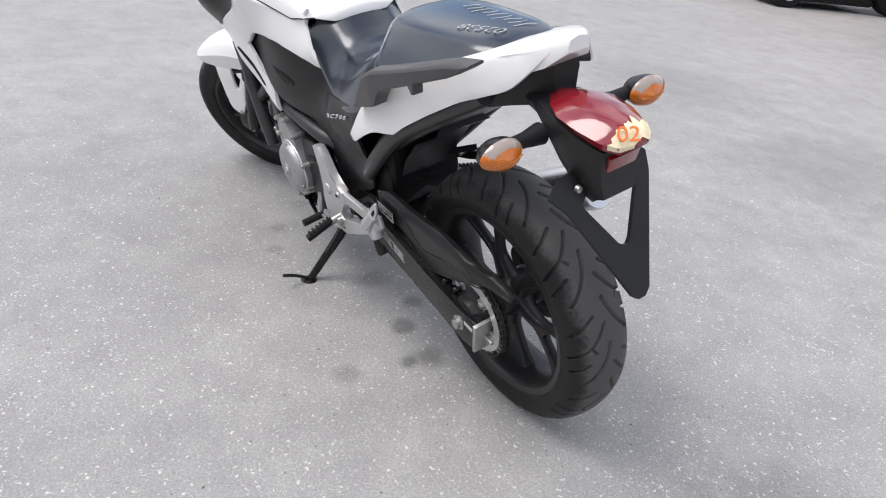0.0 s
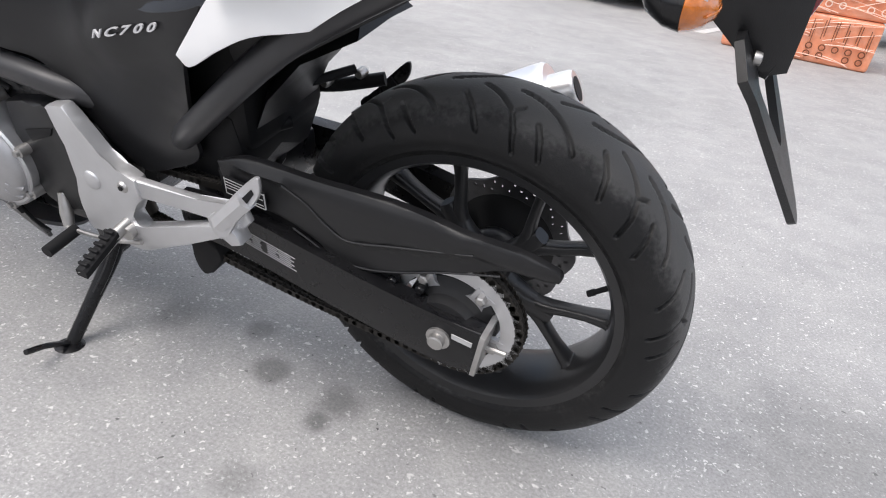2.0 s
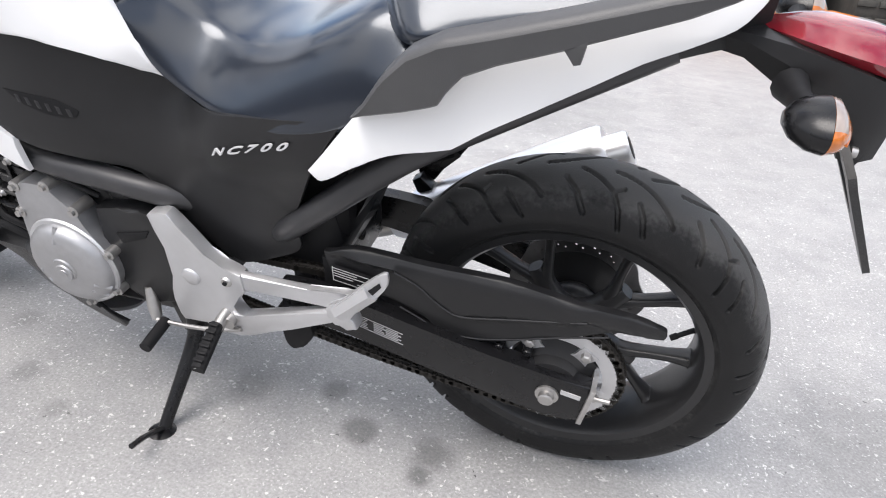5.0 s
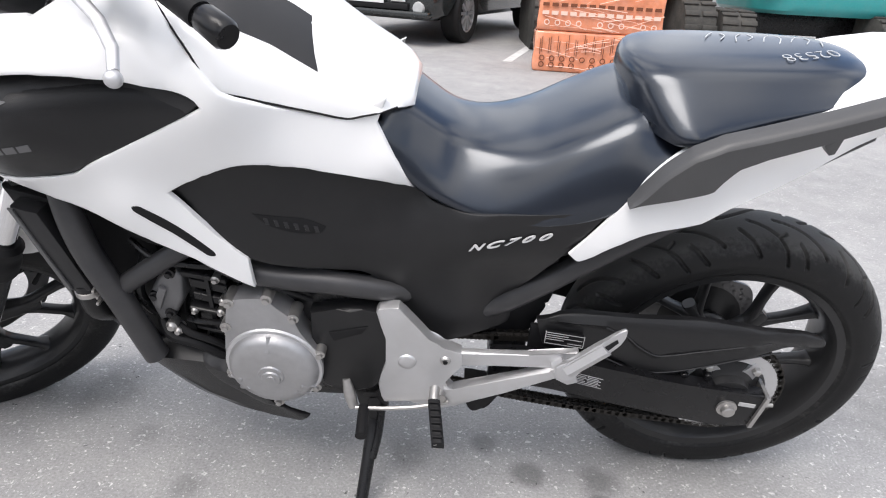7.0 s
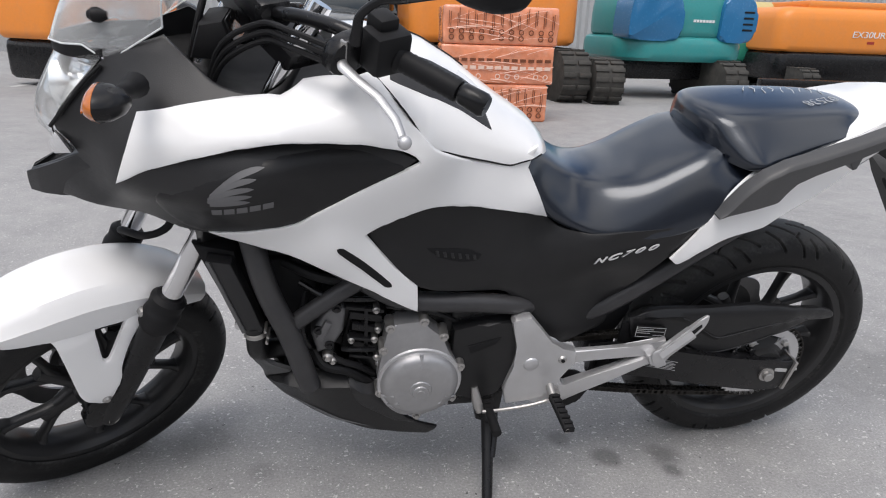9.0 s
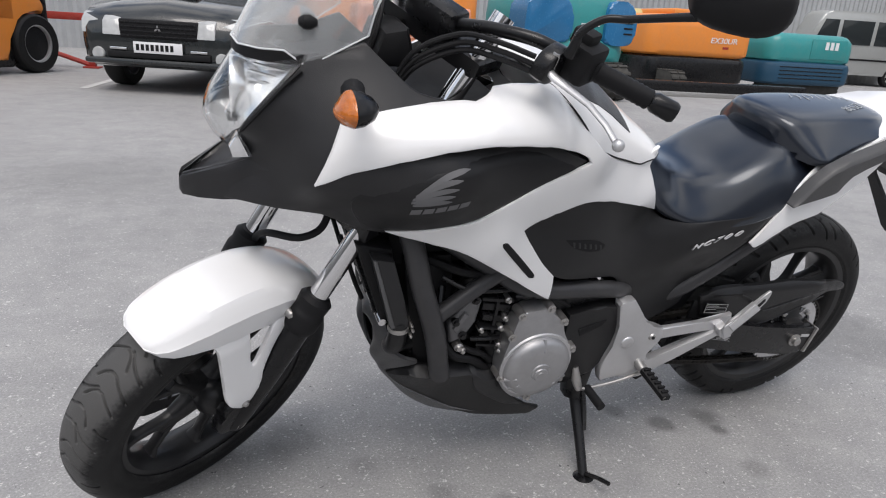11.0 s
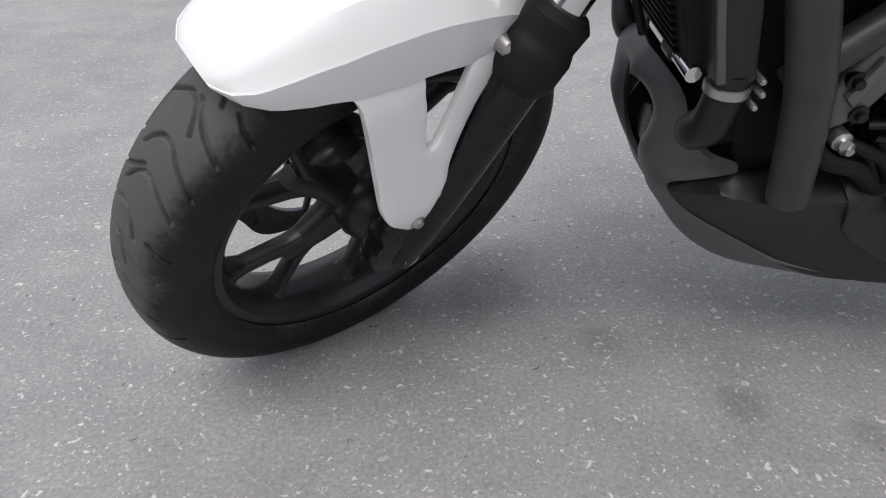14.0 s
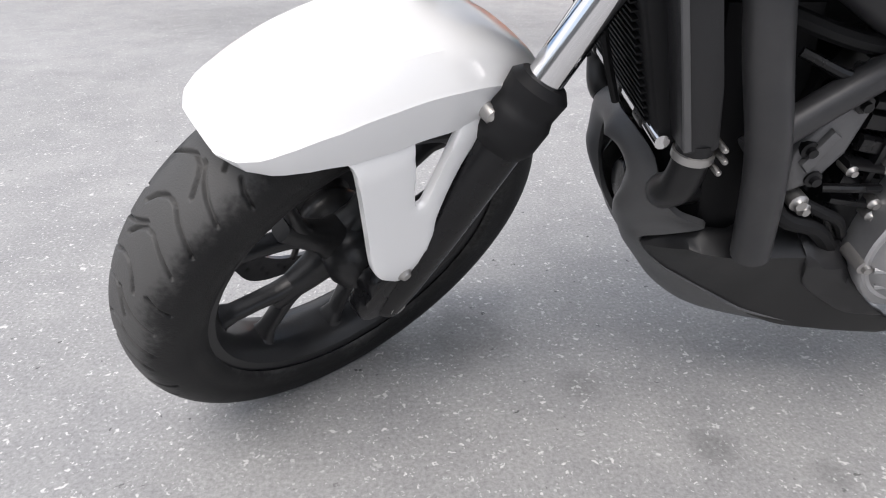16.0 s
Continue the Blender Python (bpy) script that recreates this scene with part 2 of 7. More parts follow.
def box(bm, x0, x1, y0, y1, z0, z1, bevel=0.0, segs=2):
    vs = bmesh.ops.create_cube(bm, size=1.0, matrix=Matrix.Translation(((x0 + x1) / 2, (y0 + y1) / 2, (z0 + z1) / 2)) @ Matrix.Diagonal((x1 - x0, y1 - y0, z1 - z0, 1)))["verts"]
    if bevel:
        edges = list({e for v in vs for e in v.link_edges})
        bmesh.ops.bevel(bm, geom=edges, offset=bevel, segments=segs, profile=0.5, affect="EDGES", clamp_overlap=True)
    return bm


def shell(outline, width, thick=0.006, cut=0.025, side=-1, bevel=0.003):
    """A panel with the outline (x, z) that follows the body's half width at each place."""
    pts = [Vector(p) for p in outline]
    k = len(pts)
    xs, zs = [p[0] for p in outline], [p[1] for p in outline]
    inside = []
    for x in np.arange(min(xs) + cut * 0.4, max(xs), cut):
        for z in np.arange(min(zs) + cut * 0.4, max(zs), cut):
            odd, near = False, 1.0
            for i in range(k):
                a, b = pts[i], pts[i - 1]
                if (a.y > z) != (b.y > z) and x < (b.x - a.x) * (z - a.y) / (b.y - a.y) + a.x:
                    odd = not odd
                d = b - a
                u = max(0, min(1, (Vector((x, z)) - a).dot(d) / max(d.length_squared, 1e-12)))
                near = min(near, (a + d * u - Vector((x, z))).length)
            if odd and near > cut * 0.35:
                inside.append(Vector((x, z)))
    vs, _, faces, *_ = delaunay_2d_cdt(pts + inside, [(i, (i + 1) % k) for i in range(k)], [], 1, 1e-6)
    bm = bmesh.new()
    made = [bm.verts.new((v.x, 0, v.y)) for v in vs]
    for f in faces:
        bm.faces.new([made[i] for i in f])
    for v in bm.verts:
        v.co.y = side * width(v.co.x, v.co.z)
    bmesh.ops.recalc_face_normals(bm, faces=bm.faces)
    if sum((f.normal.y for f in bm.faces)) * side < 0:
        bmesh.ops.reverse_faces(bm, faces=bm.faces)
    bm.edges.ensure_lookup_table()
    rim = [e for e in bm.edges if e.is_boundary]
    ext = bmesh.ops.extrude_edge_only(bm, edges=rim)["geom"]
    for v in ext:
        if isinstance(v, bmesh.types.BMVert):
            v.co.y -= side * thick
    if bevel:
        bmesh.ops.bevel(bm, geom=[e for e in rim if e.is_valid], offset=bevel, segments=2, profile=0.5, affect="EDGES", clamp_overlap=True)
    return bm


def flip(bm):
    for v in bm.verts:
        v.co.y = -v.co.y
    return bm


def field(samples, soft=0.05):
    """A smooth function of (x, z) through samples (x, z, value)."""
    s = np.array(samples, float)
    far = np.sqrt(((s[:, None, :2] - s[None, :, :2]) ** 2).sum(-1) + soft**2)
    k = len(s)
    a = np.block([[far, np.ones((k, 1))], [np.ones((1, k)), np.zeros((1, 1))]])
    wts = np.linalg.solve(a, np.append(s[:, 2], 0.0))

    def value(x, z):
        return float(wts[:k] @ np.sqrt((s[:, 0] - x) ** 2 + (s[:, 1] - z) ** 2 + soft**2) + wts[k])
    return value


def words(name, text, size, mat, parent, m, label="", depth=0.0006, shear=0.0, stretch=1.0, bold=0.0):
    cu = bpy.data.curves.new(name, "FONT")
    cu.offset = bold
    cu.body, cu.size, cu.extrude, cu.shear, cu.align_x, cu.align_y = text, size, depth, shear, "CENTER", "CENTER"
    tmp = bpy.data.objects.new(name, cu)
    scene.collection.objects.link(tmp)
    me = bpy.data.meshes.new_from_object(tmp.evaluated_get(bpy.context.evaluated_depsgraph_get()))
    bpy.data.objects.remove(tmp)
    me.materials.append(mat)
    ob = new(name, me)
    ob.parent = parent
    ob.matrix_basis = m @ Matrix.Diagonal((stretch, 1, 1, 1))
    return tagged(ob, label)


# ---- ground ----
def asphalt():
    mat = bpy.data.materials.new("worn_asphalt")
    mat.use_nodes = True
    n, l = mat.node_tree.nodes, mat.node_tree.links
    b = n["Principled BSDF"]
    co = n.new("ShaderNodeTexCoord").outputs["Object"]

    def noise_tex(scale, detail=5.0, rough=0.55, vec=None):
        t = n.new("ShaderNodeTexNoise")
        t.inputs["Scale"].default_value, t.inputs["Detail"].default_value, t.inputs["Roughness"].default_value = scale, detail, rough
        l.new(vec or co, t.inputs["Vector"])
        return t

    def ranged(value, a, b_, c, d):
        r = n.new("ShaderNodeMapRange")
        for key, v in zip(("From Min", "From Max", "To Min", "To Max"), (a, b_, c, d)):
            r.inputs[key].default_value = v
        l.new(value, r.inputs["Value"])
        return r.outputs["Result"]

    def mixed(fac, a, b_, blend="MIX"):
        m = n.new("ShaderNodeMix")
        m.data_type, m.blend_type = "RGBA", blend
        for sock, v in ((0, fac), (6, a), (7, b_)):
            if isinstance(v, (float, int)):
                m.inputs[sock].default_value = v
            elif isinstance(v, tuple):
                m.inputs[sock].default_value = v
            else:
                l.new(v, m.inputs[sock])
        return m.outputs[2]

    broad = noise_tex(0.7, 5.0, 0.6)
    base = mixed(ranged(broad.outputs["Fac"], 0.3, 0.7, 0, 1), (0.262, 0.260, 0.258, 1), (0.334, 0.331, 0.328, 1))
    mottle = noise_tex(5.0, 7.0, 0.72)
    base = mixed(1.0, base, mixed(ranged(mottle.outputs["Fac"], 0.35, 0.65, 0, 1), (0.86, 0.86, 0.87, 1), (1.08, 1.08, 1.07, 1)), "MULTIPLY")
    fine = noise_tex(160.0, 4.0, 0.7)
    base = mixed(1.0, base, mixed(ranged(fine.outputs["Fac"], 0.3, 0.7, 0, 1), (0.74, 0.74, 0.74, 1), (1.22, 1.22, 1.22, 1)), "MULTIPLY")
    height = ranged(fine.outputs["Fac"], 0, 1, 0, 0.6)
    # light stone chips of two sizes pressed into the surface
    for scale, keep, tone in ((120.0, 0.87, (0.57, 0.56, 0.55, 1)), (75.0, 0.945, (0.56, 0.55, 0.54, 1)), (190.0, 0.75, (0.45, 0.445, 0.44, 1)), (110.0, 0.978, (0.08, 0.08, 0.08, 1))):
        bend = noise_tex(scale * 0.8, 2.0)
        add = n.new("ShaderNodeVectorMath")
        add.operation = "MULTIPLY_ADD"
        l.new(bend.outputs["Color"], add.inputs[0])
        add.inputs[1].default_value = (2.4 / scale, 2.0 / scale, 0)
        l.new(co, add.inputs[2])
        v = n.new("ShaderNodeTexVoronoi")
        v.inputs["Scale"].default_value, v.inputs["Randomness"].default_value = scale, 1.0
        l.new(add.outputs["Vector"], v.inputs["Vector"])
        pick = n.new("ShaderNodeSeparateColor")
        l.new(v.outputs["Color"], pick.inputs["Color"])
        chosen = ranged(pick.outputs["Red"], keep, keep + 0.02, 0, 1)
        near = ranged(v.outputs["Distance"], 0.22, 0.36, 1, 0)
        both = n.new("ShaderNodeMath")
        both.operation = "MULTIPLY"
        l.new(chosen, both.inputs[0])
        l.new(near, both.inputs[1])
        base = mixed(both.outputs["Value"], base, tone)
    # oil spots and tar patches
    wob = noise_tex(14.0, 4.0)
    for x, y, r, k in ((-0.358, -0.158, 0.035, 0.55), (-0.453, -0.07, 0.03, 0.4), (-0.204, -0.17, 0.04, 0.5), (-0.207, -0.228, 0.022, 0.6), (-0.24, -0.40, 0.035, 0.35), (-1.376, 0.03, 0.08, 0.35),
                       (-1.069, -0.265, 0.030, 0.28), (-0.93, -0.33, 0.026, 0.25), (-1.22, -0.12, 0.035, 0.22), (-0.10, -0.02, 0.06, 0.3), (-0.62, -0.12, 0.05, 0.3), (0.75, 0.15, 0.25, 0.3), (0.9, -0.2, 0.12, 0.35), (-0.5, 2.6, 0.5, 0.2), (-2.0, 3.2, 0.6, 0.2)):
        d = n.new("ShaderNodeVectorMath")
        d.operation = "DISTANCE"
        l.new(co, d.inputs[0])
        d.inputs[1].default_value = (x, y, 0)
        w = n.new("ShaderNodeMath")
        w.operation = "MULTIPLY_ADD"
        l.new(wob.outputs["Fac"], w.inputs[0])
        w.inputs[1].default_value = r * 1.2
        l.new(d.outputs["Value"], w.inputs[2])
        base = mixed(ranged(w.outputs["Value"], r * 1.2, r * 2.0, k, 0), base, (0.045, 0.045, 0.046, 1))
    l.new(base, b.inputs["Base Color"])
    b.inputs["Roughness"].default_value, b.inputs["Specular IOR Level"].default_value = 0.70, 0.5
    bp = n.new("ShaderNodeBump")
    bp.inputs["Strength"].default_value, bp.inputs["Distance"].default_value = 0.5, 0.003
    l.new(height, bp.inputs["Height"])
    l.new(bp.outputs["Normal"], b.inputs["Normal"])
    return mat


bm = bmesh.new()
bmesh.ops.create_grid(bm, x_segments=40, y_segments=40, size=400)
ground = part("ground", bm, asphalt(), None, "worn grey asphalt yard with pale stone chips and oil spots")
tagged(ground, category="ground", kind="structure")


# ---- motorcycle: x to the rear, y to its right, z up, leaning on its side stand ----
LEAN = 12.5
bike = thing("motorcycle", "white and black adventure motorcycle leaning on its side stand", "motorcycle", pose(0, -0.009, 0, LEAN, 0, 0))
STEER = Matrix.Translation((-1.567, -0.0364, 0.284)) @ Matrix.Rotation(radians(35.4), 4, Vector((math.sin(radians(27)), 0, math.cos(radians(27)))))


def tyre_mesh(R, half, depth, pitches, grooves, wide, deep, n=1500, k=104):
    """A tyre turned about y, its grooves pressed in. grooves: lines of (degrees, way from the middle) in one pitch, mirrored half a pitch on."""
    ang = np.linspace(-math.pi * 0.5, math.pi * 0.5, k)
    prof = [(half * math.copysign(abs(math.sin(a)) ** 0.92, math.sin(a)), R - depth + depth * math.cos(a) ** 0.9) for a in ang]
    bead = R - depth
    side_r = [(half * 0.985, bead - 0.009), (half * 0.94, bead - 0.018), (half * 0.945, bead - 0.0195), (half * 0.90, R - 0.074), (half * 0.87, R - 0.079), (half * 0.79, R - 0.083)]
    prof = np.array([(-w, r) for w, r in side_r[::-1]] + prof + side_r)
    gap = np.hypot(*np.diff(prof, axis=0).T)
    S = np.concatenate([[0], np.cumsum(gap)])
    S = np.repeat((S - S[-1] / 2)[None, :], n, 0)
    th = np.linspace(0, 2 * math.pi, n, endpoint=False)
    W, Rr = np.repeat(prof[None, :, 0], n, 0), np.repeat(prof[None, :, 1], n, 0)
    step = 2 * math.pi / pitches
    cut = np.zeros_like(W)
    for mirror, shift in ((-1, 0.0), (1, 0.5)):
        for line, scale in grooves:
            for (d0, s0), (d1, s1) in zip(line, line[1:]):
                t0, t1 = radians(d0) + shift * step, radians(d1) + shift * step
                mid = (t0 + t1) / 2
                u = ((th[:, None] - mid + step / 2) % step - step / 2) * Rr
                ax, az, bx, bz = (t0 - mid) * R, mirror * s0, (t1 - mid) * R, mirror * s1
                dx, dz = bx - ax, bz - az
                f = np.clip(((u - ax) * dx + (S - az) * dz) / (dx * dx + dz * dz), 0, 1)
                d = np.hypot(u - ax - f * dx, S - az - f * dz)
                cut = np.maximum(cut, np.clip((wide * scale + 0.0007 - d) / 0.0014, 0, 1))
    cut *= deep
    slope = np.arctan2(W / half, np.sqrt(np.clip(1 - (W / half) ** 2, 0.02, 1)))
    W2, R2 = W - cut * np.sin(slope), Rr - cut * np.cos(slope)
    co = np.stack([R2 * np.cos(th)[:, None], W2, R2 * np.sin(th)[:, None]], -1).reshape(-1, 3)
    m = len(prof)
    idx = np.arange(n * m).reshape(n, m)
    nxt = np.roll(idx, -1, 0)
    faces = np.stack([idx[:, :-1], nxt[:, :-1], nxt[:, 1:], idx[:, 1:]], -1).reshape(-1, 4)
    me = bpy.data.meshes.new("tyre")
    me.from_pydata(co.tolist(), [], faces.tolist())
    me.polygons.foreach_set("use_smooth", [True] * len(me.polygons))
    me.materials.append(tyre_rubber(half))
    return me


REAR_GROOVES = [([(93.5, 0.008), (90.9, 0.016), (88.2, 0.027), (84.7, 0.045), (82.3, 0.071), (80.8, 0.097)], 1.0), ([(84.7, 0.045), (82.2, 0.035)], 0.8),
                ([(77.4, 0.051), (75.1, 0.072), (73.5, 0.092)], 1.1), ([(84.8, 0.002), (81.5, 0.0065), (78.0, 0.014), (74.7, 0.0245), (72.0, 0.036), (69.3, 0.049), (67.3, 0.063)], 1.05), ([(97.2, 0.031), (93.7, 0.057), (91.6, 0.084)], 1.1)]
FRONT_GROOVES = [([(136.2, -0.023), (133.2, -0.014), (131.3, -0.003), (131.0, 0.006), (131.3, 0.014), (133.2, 0.027), (135.3, 0.045), (136.8, 0.057)], 1.0), ([(144.1, -0.020), (140.9, -0.010), (139.0, 0.0), (138.6, 0.0126), (139.6, 0.022), (141.1, 0.034), (143.5, 0.052)], 1.0),
                 ([(121.7, 0.002), (123.9, 0.016), (125.9, 0.032), (128.2, 0.056)], 1.1), ([(118.5, 0.039), (120.0, 0.051), (121.0, 0.067)], 1.0)]


def wheel(name, parent, m, R, half, rim_half, me, label, disc_y, disc_r, phase=0.0, spread=0.31, carrier=0.74):
    """A cast wheel: barrel with five forked spokes; tyre, disc and hub are its pieces."""
    rr = R - 0.088
    bm = bmesh.new()
    h = rim_half
    lathe(bm, [(rr + 0.008, -h), (rr + 0.010, -h + 0.004), (rr - 0.002, -h + 0.010), (rr - 0.008, -h + 0.022), (rr - 0.013, -h * 0.35), (rr - 0.013, h * 0.35), (rr - 0.008, h - 0.022), (rr - 0.002, h - 0.010),
               (rr + 0.010, h - 0.004), (rr + 0.008, h), (rr - 0.006, h - 0.003), (rr - 0.013, h - 0.012), (rr - 0.019, h * 0.5), (rr - 0.021, 0), (rr - 0.019, -h * 0.5), (rr - 0.013, -h + 0.012), (rr - 0.006, -h + 0.003)], 120, loop=True)
    rim = part(name, bm, RIM, parent, label, m)
    tyre = new("tyre", me)
    tyre.parent = rim
    tagged(tyre, "black road tyre with curved tread grooves and grey scuffing")
    bm = bmesh.new()
    lathe(bm, [(0.016, -0.078), (0.024, -0.078), (0.026, -0.070), (0.030, -0.066), (0.040, -0.052), (0.047, -0.036), (0.046, -0.012), (0.038, 0.0), (0.036, 0.018), (0.044, 0.028), (0.050, 0.040), (0.050, 0.048), (0.044, 0.060), (0.032, 0.068), (0.018, 0.072)], 48, caps=True)
    part("hub", bm, RIM, rim)
    around = [(math.copysign(abs(math.cos(q)) ** 0.65, math.cos(q)), math.copysign(abs(math.sin(q)) ** 0.65, math.sin(q))) for q in np.linspace(0, 2 * math.pi, 16, endpoint=False)]
    for k in range(5):
        a = phase + 2 * math.pi * k / 5
        radial, across = Vector((math.cos(a), 0, math.sin(a))), Vector((-math.sin(a), 0, math.cos(a)))
        bm = bmesh.new()

        def limb(stations, n=4):
            """stations: way out, way across, half width, half depth."""
            line = [Vector((r, c, 0)) for r, c, _, _ in stations]
            fine = [Vector(p) for p in glide([tuple(p) for p in line], n)]
            pos = np.linspace(0, len(stations) - 1, len(fine))
            rings = []
            for i, p in enumerate(fine):
                way = fine[min(i + 1, len(fine) - 1)] - fine[max(i - 1, 0)]
                way = radial * way.x + across * way.y
                side = Vector((-way.z, 0, way.x)).normalized()
                wd, dp = (float(np.interp(pos[i], range(len(stations)), [q[j] for q in stations])) for j in (2, 3))
                c0 = radial * p.x + across * p.y
                rings.append([c0 + side * (wd * u) + Vector((0, dp * v, 0)) for u, v in around])
            ring_skin(bm, rings)
        limb([(0.030, 0, 0.030, 0.030), (0.052, 0, 0.021, 0.022), (0.075, 0, 0.0175, 0.020), (0.100, 0, 0.017, 0.0155), (0.118, 0, 0.0175, 0.0140), (0.130, 0, 0.012, 0.013)])
        for sgn in (-1, 1):
            end = rr - 0.012
            limb([(0.085, sgn * 0.006, 0.009, 0.0145), (0.112, sgn * 0.013, 0.0095, 0.0140), (0.140, sgn * 0.030, 0.0078, 0.0130), (0.168, sgn * 0.046, 0.0078, 0.0135), (end * math.cos(spread) - 0.010, sgn * (end * math.sin(spread) - 0.003), 0.0105, 0.018), (end * math.cos(spread), sgn * end * math.sin(spread), 0.018, 0.028)])
        part("spoke", bm, RIM, rim, angle=60)
    # wave disc with real holes
    bm = bmesh.new()
    nn, rads = 160, np.linspace(disc_r * 0.72, disc_r, 6)
    vs = [[[bm.verts.new(((r + (0.005 * math.cos(8 * t) if j == 5 else 0)) * math.cos(t), disc_y + yy, (r + (0.005 * math.cos(8 * t) if j == 5 else 0)) * math.sin(t))) for j, r in enumerate(rads)]
           for t in np.linspace(0, 2 * math.pi, nn, endpoint=False)] for yy in (-0.0025, 0.0032)]
    for i in range(nn):
        for j in range(5):
            if (j == 1 and i % 8 == 0) or (j == 2 and i % 8 == 3) or (j == 3 and i % 8 == 6):
                continue
            q = [(i, j), ((i + 1) % nn, j), ((i + 1) % nn, j + 1), (i, j + 1)]
            bm.faces.new([vs[0][a_][b_] for a_, b_ in q])
            bm.faces.new([vs[1][a_][b_] for a_, b_ in q][::-1])
    for i in range(nn):
        for j in (0, 5):
            bm.faces.new([vs[0][i][j], vs[0][(i + 1) % nn][j], vs[1][(i + 1) % nn][j], vs[1][i][j]])
    disc = part("brake_disc", bm, DISC, rim, "drilled wave brake disc")
    bm = bmesh.new()
    lathe(bm, [(0.03, disc_y - 0.03), (disc_r * carrier * 0.75, disc_y - 0.004), (disc_r * carrier, disc_y - 0.003), (disc_r * carrier, disc_y + 0.003), (disc_r * carrier * 0.75, disc_y + 0.006), (0.03, disc_y + 0.006)], 40, caps=True)
    for k in range(6 if carrier < 0.7 else 0):
        bm2 = bmesh.new()
        a = 2 * math.pi * k / 6
        tube(bm2, [(disc_r * carrier * 0.9 * math.cos(a), disc_y, disc_r * carrier * 0.9 * math.sin(a)), (disc_r * 0.75 * math.cos(a + 0.12), disc_y, disc_r * 0.75 * math.sin(a + 0.12))], 0.005, 8, 1)
        part("disc_arm", bm2, RIM, rim)
    part("disc_carrier", bm, RIM, rim)
    bm = bmesh.new()
    a = phase - math.pi / 5
    tube(bm, [((rr - d) * math.cos(a) + 0.2 * max(0, d - 0.025), off, (rr - d) * math.sin(a) - 0.3 * max(0, d - 0.025)) for d, off in ((0.012, 0.0), (0.026, -0.004), (0.050, -0.008), (0.052, -0.008), (0.064, -0.010))], [0.006, 0.0045, 0.0042, 0.0055, 0.005], 10, 2)
    part("valve", bm, DEEP, rim)
    return rim


rear = wheel("rear_wheel", bike, pose(-0.007, -0.004, 0.3175), 0.317, 0.076, 0.066, tyre_mesh(0.317, 0.076, 0.052, 10, REAR_GROOVES, 0.0031, 0.007), "black cast rear wheel with forked spokes", 0.09, 0.12, 0.873, 0.30)
front = wheel("front_wheel", bike, STEER, 0.300, 0.06, 0.045, tyre_mesh(0.300, 0.06, 0.045, 11, FRONT_GROOVES, 0.0020, 0.0055), "black cast front wheel turned to the left", 0.075, 0.155, 1.10, 0.30, 0.42)

# ---- body panels ----
WIDE = field([(-1.089, 0.755, 0.228), (-1.0, 1.02, 0.14), (-0.955, 1.006, 0.172), (-0.911, 0.963, 0.202), (-0.80, 0.88, 0.192), (-1.15, 0.985, 0.17), (-0.638, 0.76, 0.146), (-0.77, 0.775, 0.19), (-0.516, 0.42, 0.15), (-0.448, 0.53, 0.15),
              (-1.47, 0.843, 0.086), (-1.488, 0.902, 0.11), (-1.393, 1.016, 0.108), (-1.29, 1.054, 0.12), (-1.25, 1.02, 0.145), (-1.46, 0.763, 0.125), (-1.36, 0.765, 0.165), (-1.42, 0.90, 0.135), (-1.241, 0.741, 0.193), (-1.109, 0.984, 0.173),
              (-1.073, 1.005, 0.152), (-1.325, 0.945, 0.184), (-1.377, 0.837, 0.195), (-0.888, 0.897, 0.243), (-0.976, 0.737, 0.211), (-0.929, 0.629, 0.203), (-1.022, 0.723, 0.228), (-0.873, 0.558, 0.198), (-0.616, 0.729, 0.132),
              (-0.674, 0.842, 0.14), (-0.715, 0.851, 0.156), (-0.863, 0.912, 0.238), (-1.221, 0.808, 0.252), (-1.122, 0.824, 0.262), (-1.134, 0.892, 0.27), (-0.369, 0.666, 0.195), (-0.531, 0.653, 0.186), (-0.403, 0.69, 0.19), (-1.582, 0.752, 0.015)])
shroud = [(-1.378, 0.836, True), (-1.352, 0.898, True), (-1.333, 0.949, True), (-1.253, 0.967), (-1.176, 0.978), (-1.11, 0.985, True), (-1.074, 1.006, True), (-1.026, 1.013), (-0.972, 1.017, True), (-0.951, 1.006), (-0.924, 0.977), (-0.893, 0.943),
          (-0.863, 0.913, True), (-0.798, 0.877), (-0.714, 0.85, True), (-0.678, 0.868), (-0.656, 0.880, True), (-0.672, 0.839, True), (-0.616, 0.729, True), (-0.672, 0.752), (-0.723, 0.769), (-0.787, 0.787), (-0.858, 0.795), (-0.909, 0.777), (-0.946, 0.757),
          (-0.976, 0.739, True), (-0.948, 0.699), (-0.911, 0.652), (-0.876, 0.617, True), (-0.873, 0.556, True), (-0.944, 0.601), (-1.014, 0.649), (-1.091, 0.695), (-1.175, 0.721), (-1.247, 0.738, True), (-1.163, 0.763), (-1.097, 0.776), (-1.059, 0.80), (-0.984, 0.838),
          (-0.928, 0.869), (-0.888, 0.893, True), (-0.897, 0.903), (-0.929, 0.916), (-0.974, 0.929), (-1.037, 0.935), (-1.107, 0.934), (-1.174, 0.922), (-1.253, 0.897), (-1.318, 0.87)]
